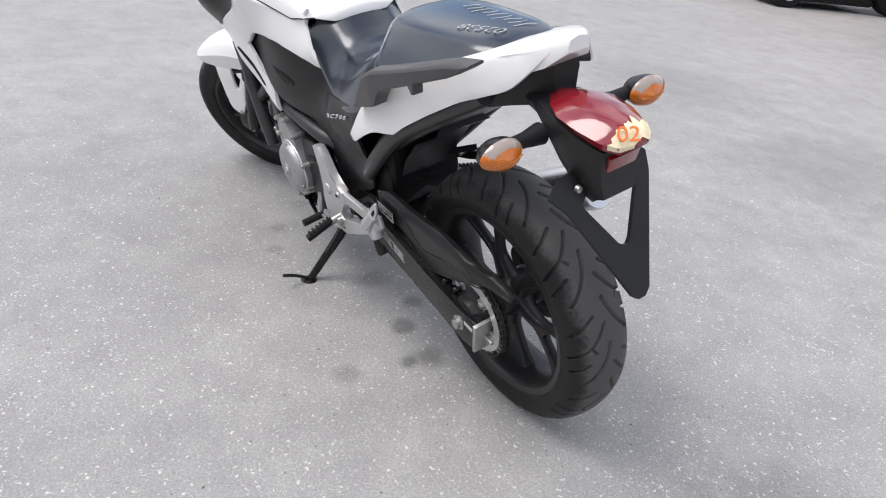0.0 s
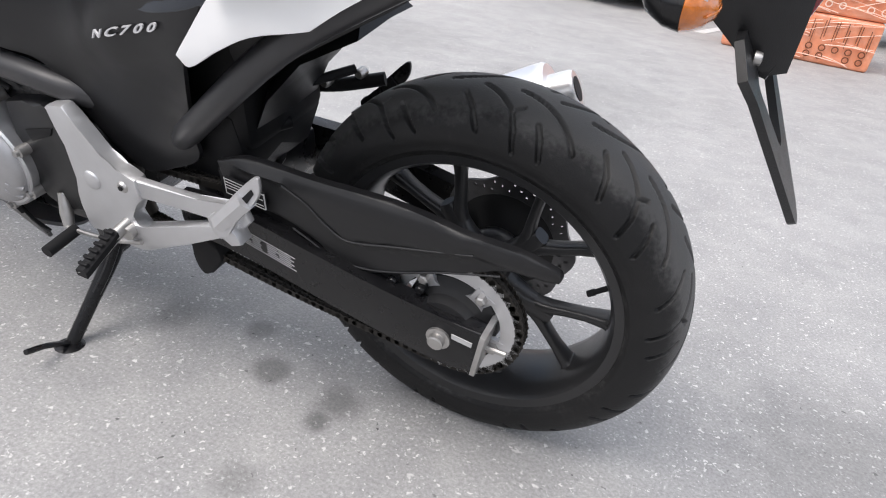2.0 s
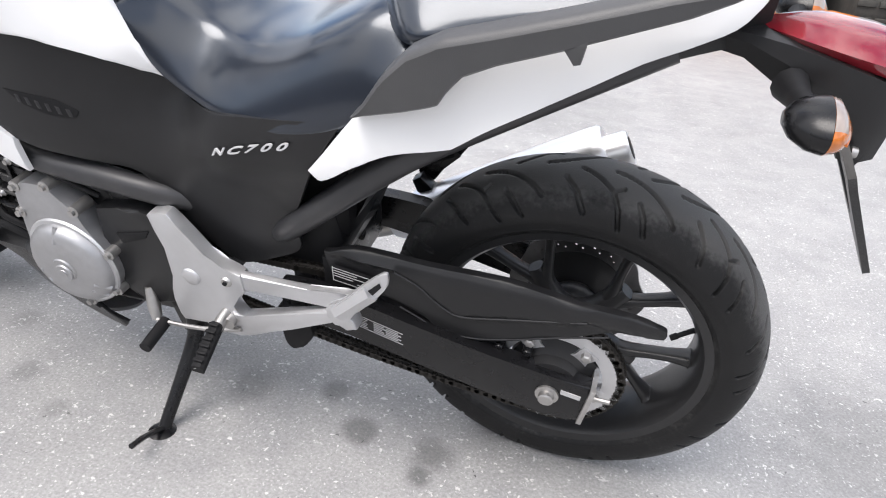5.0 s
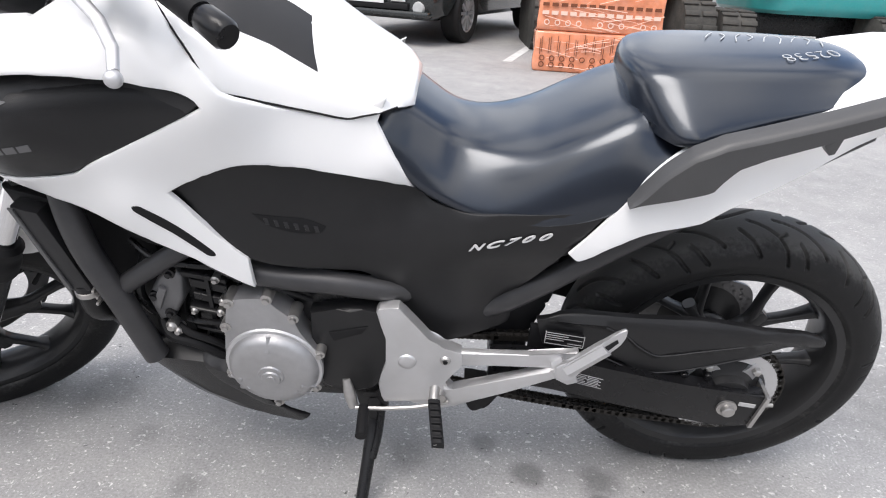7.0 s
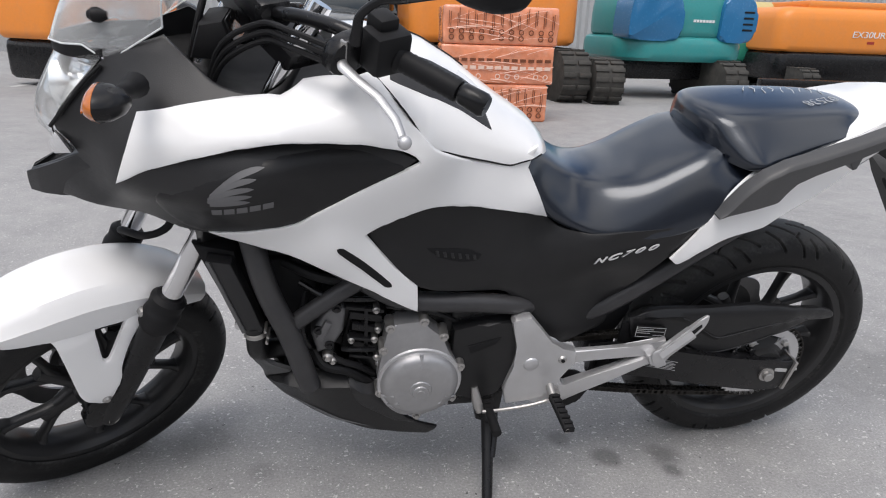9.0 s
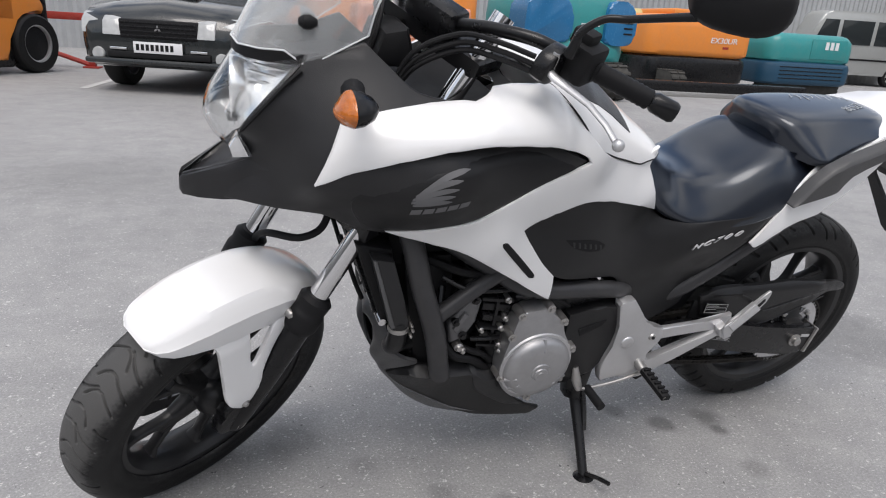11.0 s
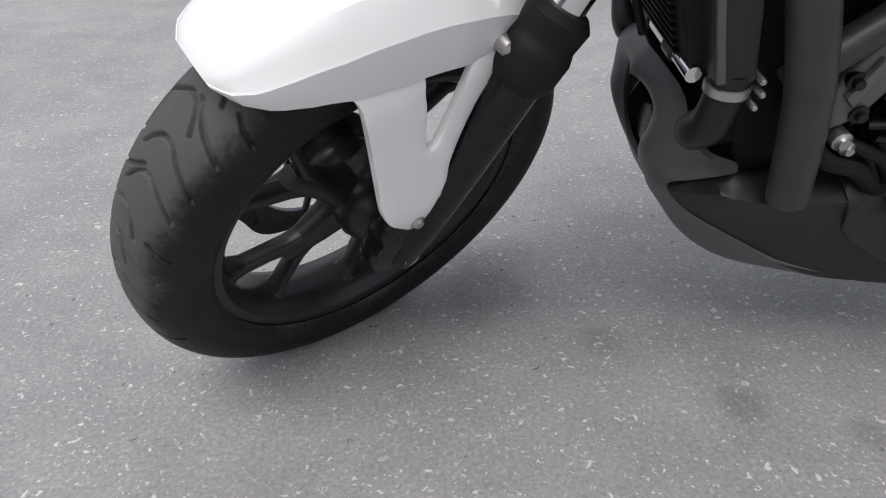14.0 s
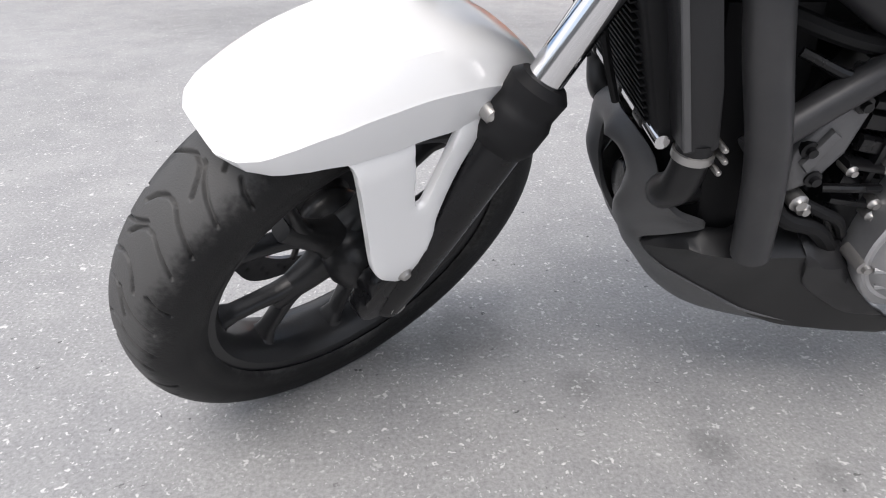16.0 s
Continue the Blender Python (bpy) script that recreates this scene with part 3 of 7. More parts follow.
cowl = [(-1.590, 0.748, True), (-1.585, 0.778, True), (-1.53, 0.808), (-1.469, 0.840, True), (-1.488, 0.902), (-1.393, 1.016, True), (-1.29, 1.054, True), (-1.252, 1.023), (-1.202, 0.988), (-1.10, 0.972, True), (-1.03, 0.945), (-0.893, 0.895, True),
        (-0.94, 0.858), (-1.024, 0.812), (-1.085, 0.778), (-1.13, 0.757), (-1.20, 0.740), (-1.265, 0.730), (-1.31, 0.741), (-1.361, 0.762), (-1.464, 0.763), (-1.56, 0.744)]
cover = [(-0.976, 0.739, True), (-0.946, 0.757), (-0.909, 0.777), (-0.858, 0.795), (-0.787, 0.787), (-0.723, 0.769), (-0.616, 0.727, True), (-0.59, 0.708), (-0.554, 0.705), (-0.523, 0.706), (-0.476, 0.713), (-0.399, 0.725), (-0.337, 0.738), (-0.300, 0.752, True),
         (-0.316, 0.740), (-0.368, 0.662, True), (-0.404, 0.595), (-0.443, 0.516), (-0.443, 0.457), (-0.515, 0.418, True), (-0.557, 0.408), (-0.607, 0.449), (-0.649, 0.51), (-0.687, 0.571), (-0.754, 0.585), (-0.836, 0.599), (-0.876, 0.615, True), (-0.911, 0.652), (-0.948, 0.699)]
tail = [(-0.369, 0.664, True), (-0.344, 0.695), (-0.322, 0.724), (-0.297, 0.756), (-0.266, 0.802), (-0.227, 0.838), (-0.188, 0.852, True), (-0.10, 0.876), (0.0, 0.905), (0.07, 0.930), (0.125, 0.948), (0.165, 0.957, True), (0.118, 0.890), (0.075, 0.869),
        (0.023, 0.848), (-0.028, 0.82), (-0.081, 0.789), (-0.138, 0.754), (-0.177, 0.726, True), (-0.255, 0.706), (-0.305, 0.680), (-0.35, 0.652)]
TAILW = field([(-0.363, 0.65, 0.195), (-0.29, 0.75, 0.184), (-0.30, 0.68, 0.193), (-0.2, 0.74, 0.180), (-0.19, 0.84, 0.160), (-0.05, 0.81, 0.160), (-0.05, 0.88, 0.142), (0.0, 0.85, 0.142), (0.03, 0.914, 0.125), (0.11, 0.90, 0.095), (0.11, 0.94, 0.082), (0.172, 0.957, 0.03)])
RAIL_TOP = ([-0.296, -0.290, -0.254, -0.223, -0.186, -0.131, -0.054, -0.007, 0.038, 0.067, 0.112], [0.763, 0.768, 0.822, 0.853, 0.873, 0.888, 0.911, 0.925, 0.939, 0.946, 0.951])
RAIL_LOW = ([-0.296, -0.231, -0.187, -0.177, -0.161, -0.123, -0.055, -0.040, 0.003, 0.057, 0.095, 0.112], [0.758, 0.778, 0.794, 0.811, 0.831, 0.849, 0.873, 0.879, 0.895, 0.915, 0.933, 0.944])
RAIL_Y = ([-0.305, -0.20, -0.05, 0.05, 0.112], [0.203, 0.209, 0.197, 0.184, 0.172])



def grab_rail(s):
    """A handle with a flat sky-facing top and an upright side, standing off the tail."""
    bm = bmesh.new()
    rings = []
    for x in np.concatenate([[-0.296, -0.292], np.linspace(-0.285, 0.100, 44), [0.108, 0.112]]):
        top, low = float(np.interp(x, *RAIL_TOP)), float(np.interp(x, *RAIL_LOW))
        y = float(np.interp(x, *RAIL_Y))
        t = max(0.004, top - low)
        e = min(0.006, t * 0.3)
        rings.append([(x, s * (y - 0.030), top), (x, s * (y - 0.008), top - 0.002), (x, s * (y - 0.002), top - e), (x, s * (y + 0.001), top - e * 1.8), (x, s * y, low + e * 0.5), (x, s * (y - 0.004), low), (x, s * (y - 0.030), low + 0.002)])
    ob = part("grab_rail", ring_skin(bm, rings), RAIL, bike, "dark grey grab rail", pose(-0.025, -0.025, -0.0125) @ pose(-0.025 * s, -0.025 * s, -0.0125 * s), angle=30)
    bm = bmesh.new()
    y = 0.197
    prism(bm, [(-0.060, 0.878), (-0.034, 0.886), (-0.038, 0.861), (-0.045, 0.859)], s * (y - 0.024), s * (y - 0.001), 0.002)
    part("rail_lug", bm, RAIL, ob)


def CREASE(x):
    return float(np.interp(x, [-0.95, -0.80, -0.707, -0.615, -0.526, -0.397, -0.34], [0.628, 0.631, 0.632, 0.650, 0.683, 0.715, 0.733]))


def COVERW(x, z):
    """Half width of the side cover: leans in above and below a crease."""
    c = CREASE(x)
    d = z - c
    soft = math.sqrt(d * d + 0.00045)
    return WIDE(x, z) - 0.002 - 0.14 * (soft + d) / 2 - 0.16 * min(0.10, (soft - d) / 2)


guard = [(-0.392, 0.478, True), (-0.34, 0.496), (-0.22, 0.496), (-0.10, 0.498), (-0.02, 0.493), (0.04, 0.484), (0.09, 0.474), (0.118, 0.465), (0.134, 0.457), (0.138, 0.446), (0.130, 0.436), (0.104, 0.437), (0.064, 0.439), (-0.02, 0.410), (-0.10, 0.376), (-0.150, 0.362, True), (-0.192, 0.368), (-0.23, 0.392),
         (-0.285, 0.412), (-0.375, 0.420, True)]


def SHROUDW(x, z):
    """The shroud: its front band stands up from the insert, then folds in to the top edge; the rest follows the body."""
    way = min(1.0, max(0.0, (-0.885 - x) / 0.07))
    if way <= 0 or z < float(np.interp(x, [-1.39, -1.2, -1.0, -0.93], [0.78, 0.80, 0.85, 0.888])):
        return WIDE(x, z)
    foot_y = float(np.interp(x, [-1.384, -1.33, -1.25, -1.14, -1.05, -0.95, -0.88], [0.196, 0.216, 0.245, 0.266, 0.266, 0.254, 0.243]))
    foot_z = float(np.interp(x, [-1.384, -1.33, -1.26, -1.197, -1.127, -1.049, -0.987, -0.932, -0.89], [0.84, 0.868, 0.899, 0.920, 0.938, 0.942, 0.938, 0.924, 0.905]))
    top_z = float(np.interp(x, [-1.384, -1.331, -1.26, -1.185, -1.116, -1.088, -1.045, -0.99, -0.955, -0.911, -0.884], [0.90, 0.949, 0.966, 0.978, 0.986, 1.004, 1.012, 1.022, 1.009, 0.965, 0.933]))
    top_y = float(np.interp(x, [-1.384, -1.33, -1.26, -1.10, -1.045, -0.955, -0.911, -0.88], [0.172, 0.176, 0.182, 0.178, 0.168, 0.174, 0.203, 0.226]))
    u = min(1.2, max(0.0, (z - foot_z) / max(0.02, top_z - foot_z)))
    y = foot_y + (top_y - foot_y) * (0.12 * u + 0.88 * u ** 2.4)
    return WIDE(x, z) + (y - WIDE(x, z)) * way * way * (3 - 2 * way)


for s in (-1, 1):
    ob = part("side_shroud", shell(glide(shroud, 4, True), SHROUDW, 0.010, 0.010, s, 0.0035), WHITE, bike, "glossy white side shroud")
    # the slot isn't cut; a proud black patch paints its dark opening
    bm = bmesh.new()
    slot = glide([(-1.026, 0.723), (-1.014, 0.722), (-0.929, 0.632), (-0.926, 0.622), (-0.940, 0.624), (-1.023, 0.713)], 4, True)
    part("slot_shade", shell(slot, lambda x, z: SHROUDW(x, z) + 0.0012, 0.006, 0.03, s, 0.001), DEEP, ob, "black patch painted as the shade in a vent slot")
    ob = part("side_cowl", shell(glide(cowl, 4, True), lambda x, z: WIDE(x, z) - 0.007, 0.006, 0.022, s, 0.003), COWL, bike, "dark grey plastic cowl running into the beak")
    insert = glide([(-1.318, 0.808), (-1.285, 0.850), (-1.191, 0.903), (-1.106, 0.926), (-1.037, 0.931), (-0.974, 0.923), (-0.929, 0.910), (-0.891, 0.893, True), (-0.928, 0.869), (-0.984, 0.837), (-1.059, 0.799), (-1.107, 0.774), (-1.173, 0.757), (-1.275, 0.742)], 4, True)

    def insert_w(x, z):
        top = float(np.interp(x, [-1.285, -1.191, -1.106, -1.037, -0.974, -0.929, -0.892], [0.852, 0.903, 0.926, 0.931, 0.923, 0.910, 0.893]))
        u = max(0.0, (z - top + 0.040) / 0.040)
        return WIDE(x, z) - 0.0045 - 0.012 * u * u
    part("panel_insert", shell(insert, insert_w, 0.004, 0.010, s, 0.0015), INSERT, ob, "satin black insert")
    # wing emblem of four swept bars over a row of blocks
    for x0, z0, x1, z1, bend in ((-1.216, 0.850, -1.134, 0.892, 0.010), (-1.222, 0.844, -1.147, 0.876, 0.007), (-1.226, 0.837, -1.152, 0.861, 0.005), (-1.227, 0.831, -1.156, 0.848, 0.003), (-1.224, 0.826, -1.160, 0.837, 0.002)):
        line = [Vector((x0 + (x1 - x0) * u, z0 + (z1 - z0) * u + bend * math.sin(math.pi * min(1.0, u * 0.9)))) for u in np.linspace(0, 1, 9)]
        side = [0.0022, 0.0036, 0.0044, 0.0048, 0.0050, 0.0048, 0.0044, 0.0032, 0.0004]
        bar = [(p.x, p.y + w) for p, w in zip(line, side)] + [(p.x, p.y - w) for p, w in zip(line[::-1], side[::-1])]
        part("emblem_bar", shell(bar, lambda x, z: insert_w(x, z) + 0.0008, 0.003, 0.012, s, 0), DECAL, ob)
    for k in range(5):
        x0 = -1.225 + 0.0207 * k
        z0 = 0.803 + 0.0042 * k
        part("emblem_bar", shell([(x0, z0), (x0 + 0.0170, z0 + 0.0034), (x0 + 0.0185, z0 + 0.0158), (x0 + 0.0015, z0 + 0.0124)], lambda x, z: insert_w(x, z) + 0.0008, 0.003, 0.012, s, 0), DECAL, ob)
    ob = part("side_cover", shell(glide(cover, 4, True), COVERW, 0.008, 0.014, s, 0.004), PLASTIC, bike, "matte black side cover with a long crease")
    # no hollow here: a raised black patch paints the vent's shade
    vent = glide([(-0.862, 0.698, True), (-0.785, 0.689), (-0.751, 0.672, True), (-0.760, 0.661), (-0.795, 0.663, True), (-0.834, 0.676)], 3, True)
    part("vent_shade", shell(vent, lambda x, z: COVERW(x, z) + 0.0015, 0.006, 0.03, s, 0.001), DEEP, ob, "black patch painted as the shade of a slatted vent recess")
    for k in range(6):
        x0, z0 = -0.842 + 0.0150 * k, 0.680 - 0.0034 * k
        part("vent_slat", shell([(x0, z0), (x0 + 0.006, z0 - 0.001), (x0 + 0.003, z0 + 0.011), (x0 - 0.003, z0 + 0.012)], lambda x, z: COVERW(x, z) + 0.0022, 0.003, 0.05, s, 0.0006), COWL, ob)
    part("tail_panel", shell(glide(tail, 4, True), TAILW, 0.006, 0.022, s, 0.003), WHITE, bike, "glossy white tail panel")
    grab_rail(s)
slope = math.atan2(0.037, 0.138)
for k, ch in enumerate("NC700"):
    x, z = -0.516 + 0.0258 * k, 0.6575 + 0.0072 * k
    turn = math.atan2(COVERW(x - 0.012, z) - COVERW(x + 0.012, z), 0.024)
    lean = 90 - math.degrees(math.atan2(COVERW(x, z - 0.008) - COVERW(x, z + 0.008), 0.016))
    words("letter", ch, 0.0148, BADGE, bike, Matrix.Translation((x, -COVERW(x, z) - 0.0040, z)) @ Matrix.Rotation(turn, 4, "Z") @ Matrix.Rotation(-slope, 4, "Y") @ pose(0, 0, 0, lean, 0, 0), "", 0.0012, 0.6, 1.8 if k < 1 else 2.25, 0.0003)

# tail top between the panels
bm = bmesh.new()
rings = []
for x, hw, zt, zb in ((-0.05, 0.136, 0.900, 0.862), (0.00, 0.130, 0.917, 0.880), (0.05, 0.117, 0.934, 0.89), (0.10, 0.090, 0.951, 0.90), (0.15, 0.050, 0.962, 0.92), (0.178, 0.022, 0.966, 0.945)):
    rings.append([(x, -hw, zb), (x, -hw, zt - 0.01), (x, -hw * 0.8, zt), (x, 0, zt + 0.004), (x, hw * 0.8, zt), (x, hw, zt - 0.01), (x, hw, zb)])
part("tail_top", ring_skin(bm, rings), WHITE, bike, "white tail top behind the seat")
bm = bmesh.new()
rings = []
for x, hw, zt, zb in ((-0.36, 0.11, 0.70, 0.58), (-0.25, 0.13, 0.80, 0.655), (-0.12, 0.13, 0.84, 0.735), (0.0, 0.115, 0.885, 0.815), (0.08, 0.080, 0.905, 0.838), (0.125, 0.045, 0.925, 0.845), (0.150, 0.028, 0.935, 0.862)):
    rings.append([(x, -hw * 0.8, zb), (x, -hw, (zt + zb) / 2), (x, -hw * 0.95, zt), (x, hw * 0.95, zt), (x, hw, (zt + zb) / 2), (x, hw * 0.8, zb)])
part("undertail", ring_skin(bm, rings), PLASTIC, bike, "black undertail tray")


def cushion(stations, name, label, bow=0.0):
    """A padded seat through cross-sections (x, top, bottom, half widths); bow sweeps its front back towards the sides."""
    rings = []
    for x, zt, zb, wt, wb in stations:
        half = [(0, zt), (wt * 0.45, zt - 0.002), (wt * 0.8, zt - 0.010), (wt, zt - 0.028), ((wt + wb) / 2 + 0.006, zt - 0.028 - (zt - 0.028 - zb) * 0.45), (wb, zb + 0.012), (wb - 0.008, zb)]
        half = glide([(a, b_) for a, b_ in half], 3)
        back = bow * max(0.0, 1 - (x - stations[0][0]) / 0.17)
        ring = [(x + back * (w / 0.174) ** 2, -w, z) for w, z in half[::-1]] + [(x + back * (w / 0.174) ** 2, w, z) for w, z in half[1:]]
        rings.append(ring)
    fine = []
    for k in range(len(rings[0])):
        fine.append(glide([r[k] for r in rings], 5))
    rings = [[fine[k][i] for k in range(len(fine))] for i in range(len(fine[0]))]
    bm = bmesh.new()
    return part(name, ring_skin(bm, rings), VINYL, bike, label, angle=60)


seat = cushion(((-0.676, 0.862, 0.835, 0.105, 0.128), (-0.662, 0.872, 0.798, 0.108, 0.136), (-0.62, 0.845, 0.735, 0.10, 0.140), (-0.56, 0.806, 0.704, 0.10, 0.150), (-0.50, 0.793, 0.690, 0.118, 0.166), (-0.43, 0.806, 0.692, 0.138, 0.180), (-0.36, 0.842, 0.708, 0.142, 0.186),
                (-0.30, 0.871, 0.735, 0.138, 0.184), (-0.255, 0.878, 0.772, 0.128, 0.176), (-0.220, 0.872, 0.815, 0.115, 0.166)), "rider_seat", "black vinyl rider seat, scuffed")
pillion = cushion(((-0.312, 0.894, 0.850, 0.080, 0.130), (-0.310, 0.916, 0.846, 0.104, 0.158), (-0.300, 0.928, 0.844, 0.114, 0.172), (-0.270, 0.935, 0.846, 0.120, 0.176), (-0.20, 0.940, 0.852, 0.120, 0.166), (-0.10, 0.943, 0.870, 0.114, 0.146), (-0.01, 0.943, 0.890, 0.104, 0.124),
                   (0.036, 0.938, 0.898, 0.088, 0.104), (0.060, 0.930, 0.904, 0.066, 0.080), (0.070, 0.916, 0.908, 0.044, 0.056)), "pillion_seat", "black vinyl pillion seat with crayon writing", 0.075)
words("crayon_number", "02538", 0.040, CHALK, bike, Matrix.Translation((-0.035, -0.035, 0.9428)) @ pose(0, 0, 0, 2, 1, 200), "white crayon number on the seat", 0.0006, 0.2, 1.0, -0.0011)
for k in range(9):
    bm = bmesh.new()
    x = -0.17 + 0.022 * k
    tube(bm, [(x - 0.008, 0.020 - 0.006 * (k % 3), 0.9430), (x + 0.004 * (k % 2), 0.036, 0.9425), (x + 0.010 - 0.009 * (k % 2), 0.050, 0.9414)], 0.0009, 6, 3)
    part("crayon_stroke", bm, CHALK, bike)

# storage lid on top: the upper part of one rounded body, cut along a seam
SEAM = ([-1.03, -0.99, -0.955, -0.911, -0.884, -0.869, -0.80, -0.713, -0.690, -0.644, -0.62], [1.045, 1.033, 1.009, 0.966, 0.931, 0.913, 0.882, 0.852, 0.854, 0.858, 0.845])
LID_TOP = ([-1.03, -0.97, -0.92, -0.86, -0.80, -0.75, -0.71, -0.67, -0.64, -0.62], [1.052, 1.054, 1.047, 1.026, 0.992, 0.956, 0.928, 0.902, 0.882, 0.862])
LID_WIDE = ([-1.03, -0.955, -0.90, -0.87, -0.80, -0.713, -0.665, -0.64, -0.62], [0.235, 0.243, 0.238, 0.236, 0.192, 0.156, 0.140, 0.120, 0.075])


def lid_y(x, z):
    """Half width of the lid at a height."""
    top, w = float(np.interp(x, *LID_TOP)), float(np.interp(x, *LID_WIDE))
    q = min(1.0, max(0.0, (z - 0.84) / (top - 0.84)))
    return w * (1 - q ** 2.8) ** 0.5


bm = bmesh.new()
rings = []
for x in np.linspace(-1.028, -0.622, 64):
    ze, zt = float(np.interp(x, *SEAM)), float(np.interp(x, *LID_TOP))
    half = [(lid_y(x, z), z) for z in [zt - (zt - ze) * (1 - math.cos(a)) for a in np.linspace(0, math.pi / 2, 15)]]
    half.append((half[-1][0] - 0.004, ze - 0.003))
    rings.append([(x, -w, z) for w, z in half[::-1]] + [(x, w, z) for w, z in half[1:]])
lid = part("storage_lid", ring_skin(bm, rings), WHITE, bike, "white storage lid in front of the seat", angle=50)
for s in (-1, 1):
    bm = bmesh.new()
    line = glide([(x, float(np.interp(x, *SEAM))) for x in (-1.01, -0.955, -0.911, -0.884, -0.869, -0.84, -0.80, -0.76, -0.713, -0.690, -0.644)], 3)
    tube(bm, [(x, s * (lid_y(x, z) - 0.0002), z - 0.001) for x, z in line], 0.0017, 6, 1)
    part("lid_seam", bm, DEEP, lid, "thin dark seam")
    bm = bmesh.new()
    rows = []
    for x in np.linspace(-0.935, -0.752, 26):
        top = 0.84 + 0.955 * (float(np.interp(x, *LID_TOP)) - 0.84)
        lo = float(np.interp(x, [-0.935, -0.857, -0.812, -0.752], [1.008, 0.979, 0.955, 0.916]))
        hi = min(top, float(np.interp(x, [-0.935, -0.86, -0.822, -0.775, -0.752], [1.040, 1.022, 1.002, 0.972, 0.917])))
        rows.append([bm.verts.new((x, s * (lid_y(x, z) + 0.0022), z)) for z in np.linspace(lo, hi, 6)])
    for a, b_ in zip(rows, rows[1:]):
        for i in range(5):
            bm.faces.new((a[i], a[i + 1], b_[i + 1], b_[i]))
    bmesh.ops.recalc_face_normals(bm, faces=bm.faces)
    bmesh.ops.solidify(bm, geom=bm.faces[:], thickness=-0.003 * s)
    part("lid_trim", bm, COWL, lid, "dark grey trim blade")


# ---- tail lamp, plate bracket, rear indicators ----
bm = bmesh.new()
rings = []
for x, hw, zt, zb in ((0.09, 0.034, 0.880, 0.842), (0.13, 0.042, 0.878, 0.836), (0.17, 0.058, 0.876, 0.815), (0.216, 0.072, 0.869, 0.785), (0.255, 0.070, 0.858, 0.752), (0.285, 0.058, 0.846, 0.735), (0.302, 0.046, 0.838, 0.738)):
    rings.append([(x, -hw * 0.75, zb), (x, -hw, (zt + zb) / 2), (x, -hw * 0.9, zt - 0.012), (x, 0, zt - 0.006), (x, hw * 0.9, zt - 0.012), (x, hw, (zt + zb) / 2), (x, hw * 0.75, zb)])
SIDEWAYS = pose(0, -0.016, 0)
housing = part("tail_housing", ring_skin(bm, rings), PLASTIC, bike, "black tail lamp housing", SIDEWAYS)
bm = bmesh.new()
rings = []
for x, hw, zt, zb in ((0.139, 0.010, 0.876, 0.864), (0.18, 0.045, 0.884, 0.861), (0.216, 0.063, 0.885, 0.857), (0.26, 0.062, 0.880, 0.846), (0.30, 0.052, 0.872, 0.834), (0.325, 0.036, 0.862, 0.830), (0.337, 0.016, 0.854, 0.838)):
    rings.append([(x, -hw * 0.9, zb), (x, -hw, zb + (zt - zb) * 0.35), (x, -hw * 0.55, zt - 0.006), (x, 0, zt), (x, hw * 0.55, zt - 0.006), (x, hw, zb + (zt - zb) * 0.35), (x, hw * 0.9, zb)])
lens = part("tail_lens", ring_skin(bm, rings), RED, housing, "dark red tail lamp lens", angle=34)
LENS = ((0.26, 0.062, 0.880, 0.846), (0.30, 0.052, 0.872, 0.834), (0.325, 0.036, 0.862, 0.830), (0.337, 0.016, 0.854, 0.838))


def on_lens(x, q):
    """A place on the tail lens: x to the rear, q across from -1 to 1."""
    hw, zt, zb = (float(np.interp(x, [a[0] for a in LENS], [a[k] for a in LENS])) for k in (1, 2, 3))
    y = float(np.interp(abs(q), [0, 0.5, 0.9, 1.0], [0, 0.55, 1.0, 0.93]))
    z = float(np.interp(abs(q), [0, 0.5, 0.9, 1.0], [zt, zt - 0.006, zb + (zt - zb) * 0.35, zb]))
    return Vector((x + 0.001, math.copysign(y * hw * 1.012, q), z + 0.0012))


rnd = random.Random(11)
bm = bmesh.new()
cols = []
for q in np.linspace(-0.97, 0.97, 25):
    x0 = 0.305 + 0.010 * rnd.random() - 0.012 * max(0.0, q - 0.2) - (0.010 if 0.1 < q < 0.35 else 0.0)
    cols.append([bm.verts.new(on_lens(x0 + (0.3375 - x0) * v, q)) for v in np.linspace(0, 1, 6)])
for a, b_ in zip(cols, cols[1:]):
    for i in range(5):
        bm.faces.new((a[i], a[i + 1], b_[i + 1], b_[i]))
tape = part("paper_tape", bm, TAPE, housing, "torn cream paper tape stuck on the lens")
words("tape_number", "02", 0.036, INK, housing, Matrix.Translation((0.329, -0.020, 0.862)) @ Euler((radians(38), 0, radians(50))).to_matrix().to_4x4(), "orange handwritten number", 0.001)
bm = bmesh.new()
prism(bm, [(0.282, 0.755), (0.292, 0.755), (0.310, 0.815), (0.300, 0.818)], -0.034, 0.034, 0.003)
part("rear_reflector", bm, RED, housing, "red reflector under the lamp")
# plate bracket: a downward wedge with a three-sided window
bm = bmesh.new()


def on_plate(u, v, d=0.0):
    """u across, v down from the top edge."""
    return Vector((0.256 + v * 0.54 + d, u, 0.757 - v * 0.99 + d * 0.5))


